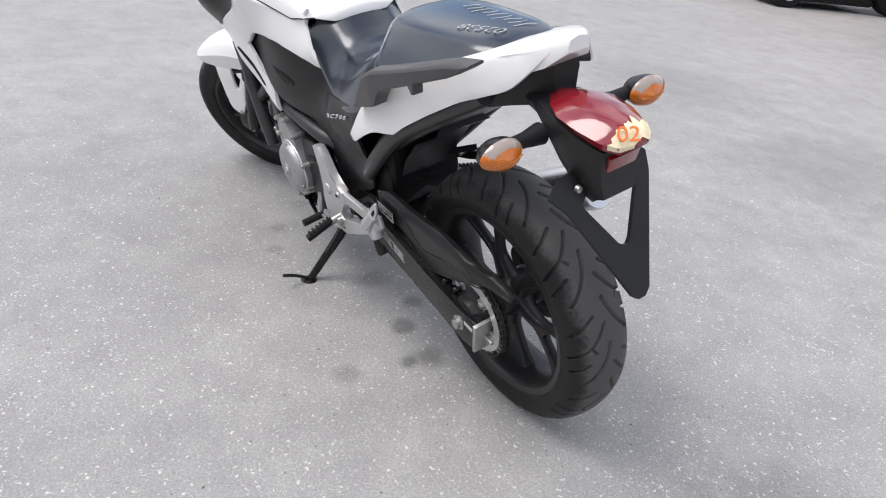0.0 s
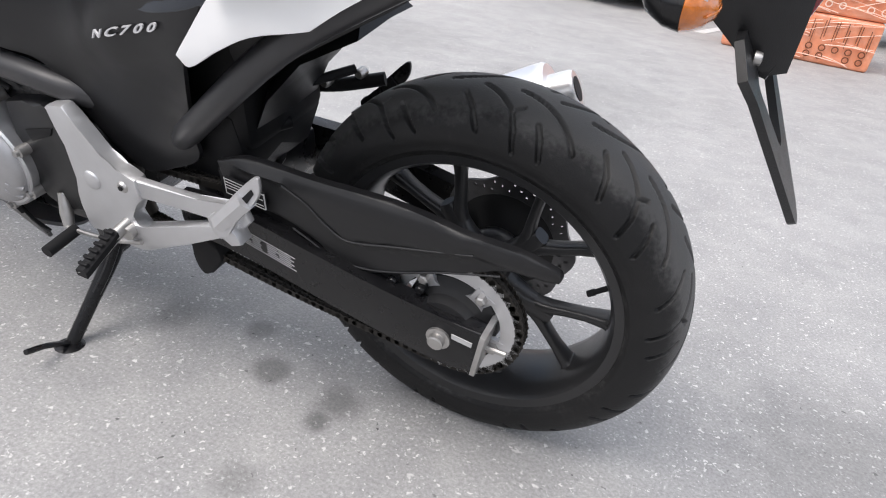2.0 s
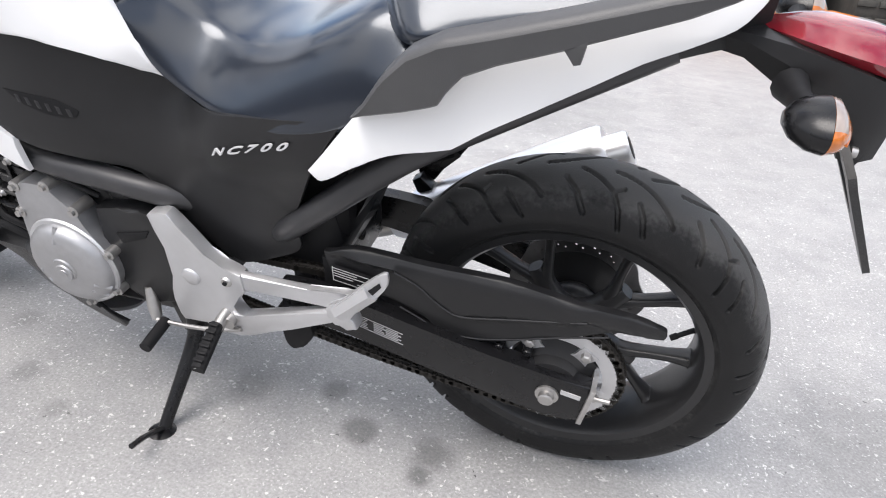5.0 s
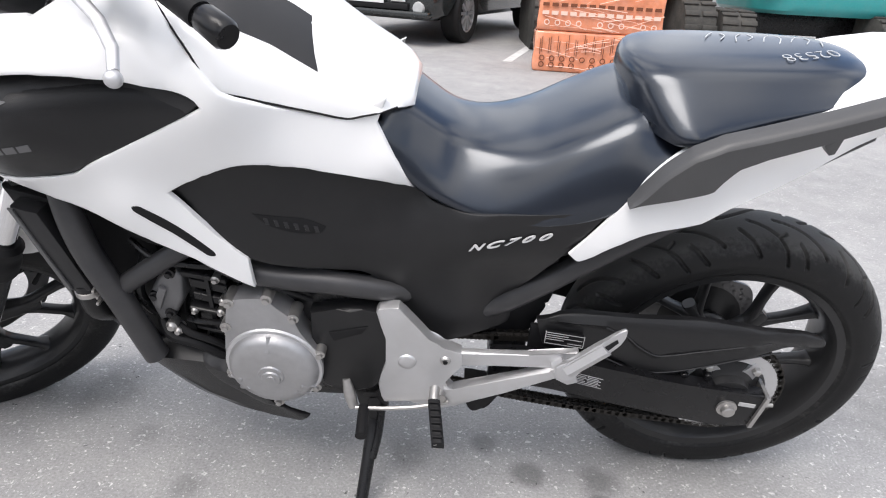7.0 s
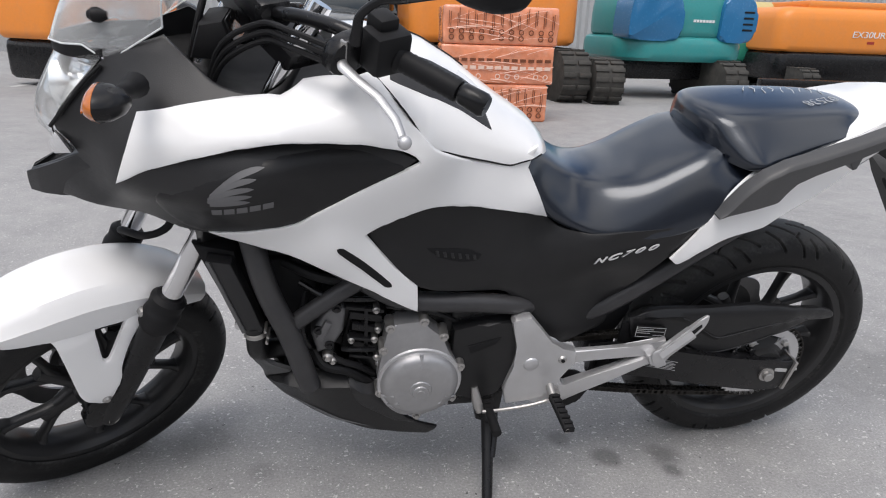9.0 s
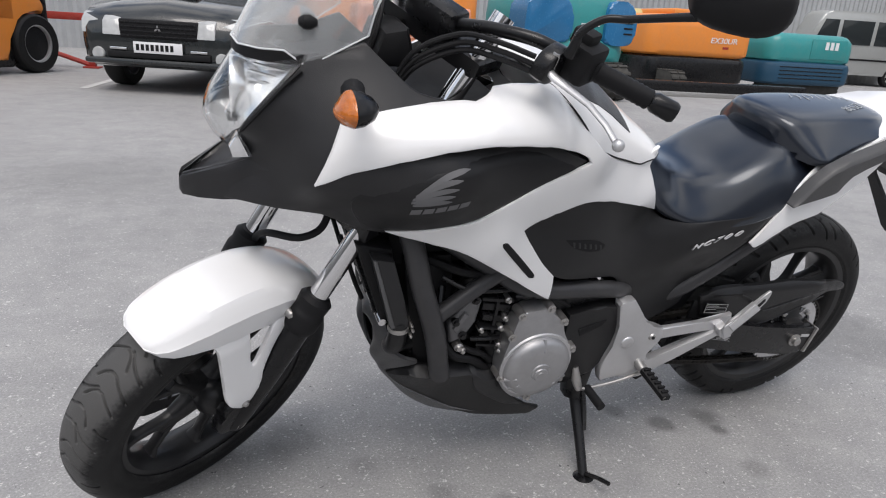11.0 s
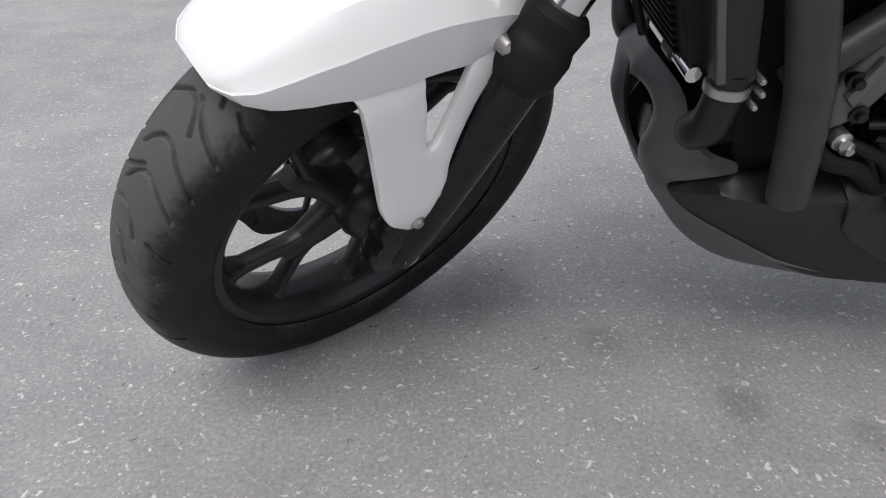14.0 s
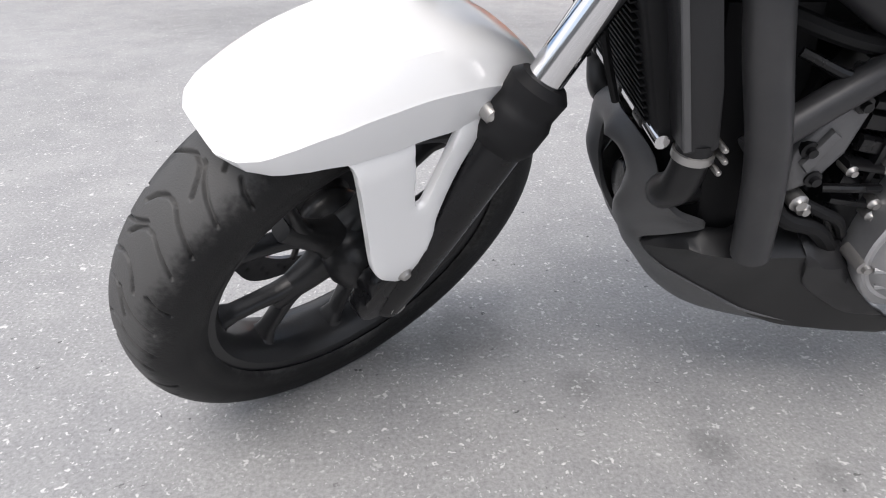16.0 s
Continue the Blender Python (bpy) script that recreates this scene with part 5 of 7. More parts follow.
# ---- swingarm, chain, sprocket, chain guard ----
for s in (-1, 1):
    bm = bmesh.new()
    arm = glide([(-0.47, 0.405, True), (-0.33, 0.402), (-0.24, 0.384), (-0.10, 0.358), (0.056, 0.340, True), (0.044, 0.257, True), (-0.02, 0.254), (-0.20, 0.288), (-0.35, 0.322), (-0.47, 0.335, True)], 3, True)
    prism(bm, arm, s * 0.160, s * 0.132, 0.007, 3)
    swing = part("swingarm", bm, BLACK, bike, "black box-section swingarm")
    bm = bmesh.new()
    lathe(bm, [(0.001, s * 0.176), (0.010, s * 0.176), (0.0125, s * 0.174), (0.0125, s * 0.165), (0.019, s * 0.164), (0.019, s * 0.158)], 18, (-0.012, 0, 0.306), caps=True)
    part("axle_bolt", bm, STEEL, swing, "steel axle nut")
    bm = bmesh.new()
    prism(bm, [(0.052, 0.342), (0.060, 0.340), (0.049, 0.258), (0.041, 0.258)], s * 0.166, s * 0.112, 0.001)
    part("adjuster_plate", bm, STEEL, swing, "thin steel adjuster end plate")
    bm = bmesh.new()
    tube(bm, [(0.045, s * 0.14, 0.298), (0.085, s * 0.14, 0.298)], 0.004, 8, 1)
    part("adjuster_bolt", bm, STEEL, swing)
    if s < 0:
        bm = bmesh.new()
        prism(bm, [(0.008, 0.323), (0.040, 0.319), (0.039, 0.310), (0.008, 0.314)], -0.1615, -0.1595)
        part("index_label", bm, LABEL, swing, "small printed label")
        for k in range(7):
            z = 0.3835 - k * 0.0041
            spans = [(0.0, 1.0)] if k in (0, 6) else [(0.015, 0.20 + 0.04 * (k % 3)), (0.27, 0.40 + 0.02 * (k % 2)), (0.52, 0.66 + 0.03 * (k % 3)), (0.72, 0.97 - 0.05 * (k % 2))]
            for u0, u1 in spans:
                bm = bmesh.new()
                thick = 0.0007 if k in (0, 6) else 0.0010
                prism(bm, [(-0.360 + 0.106 * u, z - 0.026 * u - d) for u, d in ((u0, 0), (u1, 0), (u1, thick), (u0, thick))], -0.1612, -0.1595)
                part("label_line", bm, LABEL, swing)
bm = bmesh.new()
box(bm, -0.47, -0.40, -0.12, 0.12, 0.33, 0.41, 0.01)
part("swingarm_bridge", bm, BLACK, bike)
def GUARDW(x, z):
    """Half width of the chain guard: flat face, top rolled inwards, a step down below a bent ridge."""
    ridge = float(np.interp(x, [-0.40, -0.269, -0.23, -0.202, -0.165, -0.086, 0.025, 0.12], [0.49, 0.477, 0.459, 0.434, 0.416, 0.435, 0.462, 0.440]))
    step = min(1.0, max(0.0, (ridge - z) / 0.007))
    return 0.151 - 0.8 * max(0.0, z - 0.482 + 0.15 * max(0.0, x)) - 0.22 * max(0.0, x - 0.01) - 0.009 * step


cguard = part("chain_guard", shell(glide(guard, 4, True), GUARDW, 0.012, 0.009, -1, 0.004), PLASTIC, bike, "large black plastic chain guard")
# lighter thin tubes along the folds, drawn as their highlights
for line in ([(-0.265, 0.400), (-0.236, 0.387), (-0.198, 0.370), (-0.144, 0.369), (-0.085, 0.386), (-0.016, 0.414), (0.059, 0.430)], [(-0.269, 0.479), (-0.23, 0.461), (-0.202, 0.437), (-0.165, 0.419), (-0.086, 0.438), (0.025, 0.464)]):
    bm = bmesh.new()
    tube(bm, [(x, -GUARDW(x, z) - 0.0004, z) for x, z in line], 0.0016, 6, 5)
    part("ridge_highlight", bm, COWL, cguard)
for k in range(2):
    bm = bmesh.new()
    lathe(bm, [(0.001, -0.142), (0.006, -0.142), (0.008, -0.139), (0.008, -0.125)], 12, (-0.100 + 0.045 * k, 0, 0.360 + 0.002 * k), caps=True)
    part("guard_bolt", bm, BLACK, cguard)
bm = bmesh.new()
prism(bm, [(-0.372, 0.478), (-0.302, 0.470), (-0.302, 0.443), (-0.372, 0.450)], -0.1712, -0.165)
lab = part("warning_label", bm, DEEP, cguard, "black warning label with white print", pose(-0.002, 0.0195, -0.017))
for k, (u0, u1) in enumerate(((0, 1), (0.03, 0.6), (0.03, 0.97), (0.03, 0.5), (0.6, 0.97), (0, 1))):
    bm = bmesh.new()
    z = 0.4775 - k * 0.0052
    xa, xb = -0.372 + 0.07 * u0, -0.372 + 0.07 * u1
    prism(bm, [(xa, z - 0.008 * u0), (xb, z - 0.008 * u1), (xb, z - 0.008 * u1 - 0.0014), (xa, z - 0.008 * u0 - 0.0010)], -0.1718, -0.170)
    part("label_line", bm, LABEL, lab)
for a, b_ in (((-0.372, 0.450), (-0.372, 0.478)), ((-0.302, 0.443), (-0.302, 0.470))):
    bm = bmesh.new()
    prism(bm, [a, (a[0] + 0.0014, a[1]), (b_[0] + 0.0014, b_[1]), b_], -0.1718, -0.170)
    part("label_line", bm, LABEL, lab)
bm = bmesh.new()
prism(bm, [(-0.40, 0.395), (-0.24, 0.372), (-0.10, 0.350), (-0.08, 0.400), (-0.20, 0.44), (-0.40, 0.46)], -0.134, -0.126, 0.002)
part("guard_backing", bm, DEEP, cguard, "black inner wall of the guard")
# rear sprocket: ring with teeth and five arms
bm = bmesh.new()
nt = 43
outer_l = []
for k in range(nt * 2):
    a = math.pi * k / nt
    r = 0.112 if k % 2 else 0.104
    outer_l.append((r * math.cos(a), 0.316 + r * math.sin(a)))
vo = [[bm.verts.new((x, y, z)) for x, z in outer_l] for y in (-0.105, -0.099)]
vi = [[bm.verts.new((0.080 * math.cos(math.pi * k / nt), y, 0.316 + 0.080 * math.sin(math.pi * k / nt))) for k in range(nt * 2)] for y in (-0.105, -0.099)]
for i in range(nt * 2):
    j = (i + 1) % (nt * 2)
    bm.faces.new((vo[0][i], vo[0][j], vi[0][j], vi[0][i]))
    bm.faces.new((vo[1][i], vi[1][i], vi[1][j], vo[1][j]))
    bm.faces.new((vo[0][i], vo[1][i], vo[1][j], vo[0][j]))
    bm.faces.new((vi[0][i], vi[0][j], vi[1][j], vi[1][i]))
sprocket = part("rear_sprocket", bm, ALLOY, bike, "steel rear sprocket", pose(-0.012, -0.018, -0.003))
for k in range(5):
    a = 2 * math.pi * k / 5 + 0.9
    bm = bmesh.new()
    c, s_ = math.cos(a), math.sin(a)
    rings = [[(r * c - w * s_ * q, y, 0.316 + r * s_ + w * c * q) for q, y in ((-1, -0.106), (1, -0.106), (1, -0.098), (-1, -0.098))] for r, w in ((0.045, 0.022), (0.065, 0.013), (0.086, 0.016))]
    part("sprocket_arm", ring_skin(bm, rings), ALLOY, sprocket)
    bm = bmesh.new()
    lathe(bm, [(0.001, -0.116), (0.006, -0.116), (0.0085, -0.114), (0.009, -0.105)], 6, (0.076 * c, 0, 0.316 + 0.076 * s_), caps=True)
    part("sprocket_nut", bm, STEEL, sprocket)
bm = bmesh.new()
lathe(bm, [(0.02, -0.13), (0.046, -0.128), (0.050, -0.112), (0.072, -0.098), (0.074, -0.06)], 40, (0, 0, 0.316), caps=True)
part("cush_hub", bm, RIM, sprocket)
# chain links along both runs and round the sprocket
bm = bmesh.new()
for y in (-0.111, -0.094):
    prism(bm, [(-0.009, -0.005), (-0.005, -0.0075), (0.0, -0.0055), (0.005, -0.0075), (0.009, -0.005), (0.009, 0.005), (0.005, 0.0075), (0.0, 0.0055), (-0.005, 0.0075), (-0.009, 0.005)], y, y + 0.003)
tube(bm, [(-0.005, -0.111, 0), (-0.005, -0.091, 0)], 0.005, 8, 1)
link0 = part("chain_link", bm, CHAIN, None)
link_mesh = link0.data
bpy.data.objects.remove(link0)
bm = bmesh.new()
tube(bm, [(-0.60, -0.102, 0.405), (-0.612, -0.102, 0.345), (-0.60, -0.102, 0.290)], 0.02, 10)
chain = part("drive_chain", bm, CHAIN, bike, "oily black drive chain", pose(-0.012, -0.012, 0.000))
bm = bmesh.new()
prism(bm, glide([(-0.50, 0.30), (-0.44, 0.285), (-0.430, 0.255), (-0.455, 0.218), (-0.478, 0.205), (-0.492, 0.225), (-0.485, 0.26)], 3, True), -0.118, -0.085, 0.005)
part("chain_guide", bm, DEEP, chain, "black chain guide lug")
track = []
a0, a1 = radians(97), radians(-97)
for k in range(24):
    u = k / 24
    track.append((-0.60 + (0.108 * math.cos(a0) + 0.60) * u, 0.405 + (0.316 + 0.108 * math.sin(a0) - 0.405) * u))
for k in range(22):
    a = a0 + (a1 - a0) * k / 21
    track.append((0.108 * math.cos(a), 0.316 + 0.108 * math.sin(a)))
for k in range(1, 25):
    u = k / 24
    sag = -0.012 * math.sin(math.pi * u)
    track.append((0.108 * math.cos(a1) + (-0.60 - 0.108 * math.cos(a1)) * u, 0.316 + 0.108 * math.sin(a1) + (0.288 - 0.316 - 0.108 * math.sin(a1)) * u + sag))
length, walked, at_link = 0.0, 0.0, []
for (xa, za), (xb, zb) in zip(track, track[1:]):
    d = math.hypot(xb - xa, zb - za)
    while walked <= length + d:
        u = (walked - length) / d
        at_link.append((xa + (xb - xa) * u, za + (zb - za) * u, math.degrees(math.atan2(zb - za, xb - xa))))
        walked += 0.0159
    length += d
bm = bmesh.new()
tube(bm, [(x, -0.101, z) for x, z in track], 0.0052, 8, 1)
part("chain_rollers", bm, CHAIN, chain, "oily inner rollers of the chain")
for x, z, a in at_link:
    ob = new("chain_link", link_mesh)
    ob.parent, ob.matrix_basis = chain, pose(x, 0, z, 0, -a, 0)
# silencer on the right
bm = bmesh.new()
ax, bx = Vector((-0.40, 0.175, 0.305)), Vector((0.000, 0.245, 0.515))
for_r = [(0.0, 0.028), (0.06, 0.042), (0.16, 0.054), (0.30, 0.057), (0.95, 0.060), (0.985, 0.059), (1.0, 0.055)]
tube(bm, [tuple(ax + (bx - ax) * u) for u, _ in for_r], [r for _, r in for_r], 32, 1)
muffler = part("silencer", bm, BRUSHED, bike, "bright metal silencer")
tip = (bx - ax).normalized()
bm = bmesh.new()
tube(bm, [tuple(bx - tip * 0.006), tuple(bx + tip * 0.034), tuple(bx + tip * 0.040)], [0.036, 0.034, 0.031], 24, 1)
cap = part("silencer_tip", bm, BRUSHED, muffler, "stepped bright end cap")
# solid black plug; its colour stands in for the shade inside the pipe
bm = bmesh.new()
tube(bm, [tuple(bx + tip * 0.030), tuple(bx + tip * 0.0415)], 0.021, 20, 1)
part("outlet_shade", bm, DEEP, cap, "solid black plug painted as the outlet's dark hole")
bm = bmesh.new()
tube(bm, [(-1.02, 0.10, 0.36), (-0.90, 0.12, 0.25), (-0.65, 0.15, 0.22), (-0.40, 0.175, 0.305)], 0.022, 12)
part("exhaust_pipe", bm, STEEL, muffler)

# dark linkage and hoses ahead of the rear tyre
for pts, r in (([(-0.46, 0.06, 0.47), (-0.40, 0.09, 0.50), (-0.34, 0.12, 0.505), (-0.27, 0.15, 0.52)], 0.012), ([(-0.47, -0.06, 0.50), (-0.42, -0.02, 0.535), (-0.37, 0.04, 0.53), (-0.31, 0.12, 0.54)], 0.008), ([(-0.44, -0.08, 0.45), (-0.40, -0.06, 0.48), (-0.36, 0.0, 0.485)], 0.010)):
    bm = bmesh.new()
    tube(bm, pts, r, 10)
    part("linkage_hose", bm, DEEP, bike)
bm = bmesh.new()
prism(bm, [(-0.52, 0.49), (-0.44, 0.54), (-0.385, 0.53), (-0.372, 0.47), (-0.40, 0.40), (-0.50, 0.38)], -0.105, 0.105, 0.012)
part("rear_splash_panel", bm, DEEP, bike, "black panel between engine and rear tyre")
for x, y, z in ((-0.355, 0.10, 0.515), (-0.305, 0.13, 0.530), (-0.40, 0.05, 0.520)):
    bm = bmesh.new()
    lathe(bm, [(0.001, y - 0.010), (0.007, y - 0.010), (0.009, y - 0.006), (0.009, y + 0.01)], 10, (x, 0, z), caps=True)
    part("linkage_bolt", bm, STEEL, bike)


# ---- fork, front mudguard, bars: a frame of their own that turns with the steering ----
def leg(z, y=0.105):
    return (-0.002 + 0.56 * z, y, z)


for s in (-1, 1):
    bm = bmesh.new()
    tube(bm, [leg(-0.022, s * 0.103), leg(-0.012, s * 0.103), leg(0.03, s * 0.103), leg(0.12, s * 0.105), leg(0.245, s * 0.105)], [0.010, 0.022, 0.027, 0.028, 0.029], 20)
    prism(bm, glide([(-0.050, 0.006), (-0.050, 0.026), (-0.040, 0.040), (-0.030, 0.072), (0.024, 0.090), (0.026, 0.012), (-0.006, -0.014), (-0.034, -0.012)], 3, True), s * 0.116, s * 0.084, 0.006)
    slider = part("fork_leg", bm, BLACK, bike, "black fork slider", STEER)
    bm = bmesh.new()
    tube(bm, [leg(0.225, s * 0.105), leg(0.235, s * 0.105), leg(0.262, s * 0.105), leg(0.272, s * 0.105), leg(0.292, s * 0.105), leg(0.300, s * 0.105)], [0.030, 0.036, 0.037, 0.033, 0.035, 0.027], 20, 3)
    part("dust_cap", bm, DEEP, slider, "ribbed black dust cap")
    bm = bmesh.new()
    tube(bm, [leg(0.28, s * 0.105), leg(0.85, s * 0.105)], 0.0205, 20, 1)
    part("fork_tube", bm, CHROME, slider, "chrome fork tube")
    bm = bmesh.new()
    tube(bm, [leg(0.452, s * 0.105), leg(0.47, s * 0.105), leg(0.52, s * 0.105)], [0.030, 0.033, 0.033], 16, 1)
    part("clamp_sleeve", bm, BLACK, slider)
    for x, z, r, out in ((-0.033, 0.007, 0.0065, 0.024), (0.001, 0.086, 0.008, 0.004), (0.112, 0.266, 0.0075, 0.030)):
        bm = bmesh.new()
        lathe(bm, [(0.001, s * (0.1345 - out)), (r * 0.7, s * (0.134 - out)), (r, s * (0.130 - out)), (r * 1.3, s * (0.1285 - out)), (r * 1.3, s * (0.10 - out))], 14, (x, 0, z), caps=True)
        part("fork_bolt", bm, STEEL, slider)
bm = bmesh.new()
tube(bm, [(0, -0.125, 0), (0, 0.125, 0)], 0.011, 16, 1)
part("front_axle", bm, STEEL, bike, "", STEER)
for clamp in ([(0.225, 0.435), (0.30, 0.435), (0.31, 0.50), (0.235, 0.50)], [(0.40, 0.755), (0.48, 0.755), (0.485, 0.785), (0.405, 0.785)]):
    bm = bmesh.new()
    prism(bm, clamp, -0.135, 0.135, 0.012)
    part("fork_clamp", bm, BLACK, bike, "black fork clamp", STEER)
# mudguard
edge = [(-28, 0.336, 0.331, 0.030), (-26.5, 0.340, 0.317, 0.050), (-23, 0.344, 0.300, 0.064), (-18, 0.347, 0.286, 0.071), (-10, 0.350, 0.269, 0.078), (0, 0.352, 0.262, 0.082), (14, 0.352, 0.264, 0.084), (28, 0.349, 0.275, 0.081), (40, 0.344, 0.286, 0.075), (50, 0.337, 0.305, 0.062)]
rings = []
for d in np.concatenate([[-28, -27.6, -27, -26.2, -25], np.linspace(-23.5, 50, 40)]):
    a = radians(d)
    rc, rs, hw = (float(np.interp(d, [e[0] for e in edge], [e[k] for e in edge])) for k in (1, 2, 3))
    drop = rc - rs
    half = [(hw + 0.003, rs), (hw + 0.003, rs + drop * 0.28), (hw, rs + drop * 0.56), (hw - 0.003, rs + drop * 0.595), (hw * 0.80, rc - drop * 0.20), (hw * 0.66, rc - drop * 0.095), (hw * 0.35, rc - drop * 0.02), (0, rc)]
    sec = [(-y, r) for y, r in half] + [(y, r) for y, r in half[-2::-1]]
    sec += [(y * 0.95, r - 0.004) for y, r in sec[::-1]]
    rings.append([(r * math.sin(a), y, r * math.cos(a)) for y, r in sec])
bm = bmesh.new()
mud = part("front_mudguard", ring_skin(bm, rings), WHITE, bike, "glossy white front mudguard", STEER, angle=24)
def stay_w(x, z):
    """Half width of the stay: close to the fork below, tucked under the mudguard's skirt above."""
    return 0.125 - 0.235 * max(0.0, z - 0.10) - 0.45 * max(0.0, z - 0.252)


for s in (-1, 1):
    rim_line = [(-0.085, 0.292), (-0.062, 0.274), (-0.048, 0.260), (-0.0445, 0.235), (-0.0425, 0.175), (-0.041, 0.125), (-0.035, 0.105), (-0.022, 0.090), (-0.006, 0.076), (0.010, 0.082), (0.026, 0.104), (0.041, 0.127), (0.047, 0.151), (0.070, 0.193), (0.106, 0.240), (0.133, 0.272, True), (0.130, 0.300, True), (0.053, 0.304, True), (0.053, 0.268, True)]
    window = [(0.080, 0.267), (0.084, 0.262), (0.068, 0.236), (0.032, 0.182), (0.024, 0.179), (0.0195, 0.186), (0.0215, 0.235), (0.0255, 0.260), (0.036, 0.267), (0.0515, 0.268, True), (0.0515, 0.304, True), (-0.04, 0.300)]
    bm = shell(glide(rim_line + window, 3, True), stay_w, 0.010, 0.014, s, 0.003)
    part("mudguard_stay", bm, WHITE, mud, "white stay to the fork with a three-sided window")
# caliper, hose and sensor on the right leg
bm = bmesh.new()
prism(bm, glide([(0.06, 0.05), (0.10, 0.15), (0.15, 0.16), (0.16, 0.10), (0.12, 0.03), (0.09, 0.02)], 3, True), 0.055, 0.115, 0.008)
lathe(bm, [(0.001, 0.045), (0.022, 0.045), (0.024, 0.05), (0.024, 0.06)], 18, (0.115, 0, 0.10), caps=True)
part("brake_caliper", bm, BLACK, bike, "black brake caliper", STEER)
bm = bmesh.new()
tube(bm, [(0.13, 0.10, 0.15), (0.16, 0.085, 0.26), (0.15, 0.08, 0.31), (0.135, 0.03, 0.375), (0.16, -0.03, 0.40), (0.20, -0.045, 0.42), (0.23, -0.03, 0.47)], 0.0075, 10)
part("brake_hose", bm, DEEP, bike, "black brake hose", STEER)

# handlebar and controls
for s in (-1, 1):
    bm = bmesh.new()
    tube(bm, [(0.425, 0, 0.815), (0.425, s * 0.05, 0.815), (0.430, s * 0.11, 0.838), (0.448, s * 0.19, 0.858), (0.478, s * 0.245, 0.853), (0.502, s * 0.29, 0.846), (0.556, s * 0.418, 0.836)], 0.0115, 14)
    bar = part("handlebar", bm, BLACK, bike, "black handlebar", STEER)
    bm = bmesh.new()
    pts = [(0.500 + 0.0405 * u * 1.0, s * (0.285 + 0.100 * u), 0.8465 - 0.0075 * u) for u in np.linspace(0, 1, 23)]
    tube(bm, pts, [0.0165 + (0.0012 if k % 2 else 0) + (0.004 if k < 2 else 0) for k in range(23)], 16, 1)
    part("grip", bm, DEEP, bar, "ribbed black rubber grip")
    bm = bmesh.new()
    tube(bm, [(0.5415, s * 0.387, 0.8388), (0.544, s * 0.393, 0.8385), (0.556, s * 0.424, 0.836), (0.5585, s * 0.430, 0.8355)], [0.014, 0.0175, 0.0185, 0.015], 16, 1)
    part("bar_end", bm, BLACK, bar, "black bar end weight")
    bm = bmesh.new()
    box(bm, 0.455, 0.520, s * 0.268 - 0.026, s * 0.268 + 0.026, 0.822, 0.888, 0.010)
    box(bm, 0.470, 0.505, s * 0.255 - 0.02, s * 0.255 + 0.02, 0.875, 0.905, 0.006)
    part("switch_block", bm, DEEP, bar, "black switch block")
    bm = bmesh.new()
    prism(bm, glide([(0.405, 0.825), (0.415, 0.860), (0.45, 0.872), (0.480, 0.860), (0.470, 0.828), (0.435, 0.812)], 3, True), s * 0.222, s * 0.252, 0.005)
    perch = part("lever_perch", bm, BLACK, bar, "black lever perch")
    bm = bmesh.new()
    lathe(bm, [(0.001, 0.868), (0.006, 0.868), (0.0075, 0.864), (0.0075, 0.83)], 8, (0.430, s * 0.245, 0), "z", caps=True)
    part("pivot_bolt", bm, STEEL, perch)
    bm = bmesh.new()
    rings = []
    for x, y, z, w, h in ((0.428, 0.238, 0.838, 0.008, 0.006), (0.420, 0.262, 0.836, 0.010, 0.006), (0.424, 0.29, 0.832, 0.009, 0.005), (0.438, 0.33, 0.822, 0.008, 0.0045), (0.442, 0.37, 0.808, 0.0075, 0.0045), (0.435, 0.398, 0.798, 0.007, 0.005)):
        rings.append([(x + w * math.cos(t), s * y, z + h * math.sin(t)) for t in np.linspace(0, 2 * math.pi, 12, endpoint=False)])
    ring_skin(bm, rings)
    bmesh.ops.create_uvsphere(bm, u_segments=14, v_segments=10, radius=0.0105, matrix=Matrix.Translation((0.433, s * 0.407, 0.796)))
    part("clutch_lever" if s < 0 else "brake_lever", bm, ALLOY, bar, "bright alloy lever with a ball end")
    bm = bmesh.new()
    tube(bm, [(0.437, s * 0.262, 0.872), (0.437, s * 0.264, 0.889), (0.440, s * 0.264, 0.915), (0.458, s * 0.282, 0.942), (0.470, s * 0.310, 0.955), (0.474, s * 0.364, 0.986), (0.478, s * 0.41, 1.012)], [0.010, 0.0085, 0.0065, 0.0062, 0.0062, 0.0062, 0.007], 12)
    stem = part("mirror", bm, BLACK, bike, "black mirror on a bent stem", STEER)

    def pod(x, k, a, b_):
        out = []
        for t in np.linspace(0, 2 * math.pi, 28, endpoint=False):
            p, q = k * a * math.copysign(abs(math.cos(t)) ** 0.7, math.cos(t)), k * b_ * math.copysign(abs(math.sin(t)) ** 0.8, math.sin(t))
            out.append((x, s * (0.440 + 0.96 * p - 0.26 * q), 1.050 + 0.26 * p + 0.96 * q))
        return out
    bm = bmesh.new()
    part("mirror_shell", ring_skin(bm, [pod(x, k, 0.072, 0.044) for x, k in ((0.448, 0.35), (0.456, 0.75), (0.474, 0.97), (0.492, 1.0), (0.496, 0.97))]), DEEP, stem)
    bm = bmesh.new()
    part("mirror_glass", ring_skin(bm, [pod(x, 1.0, 0.066, 0.039) for x in (0.4955, 0.4975)]), CHROME, stem, "mirror glass")
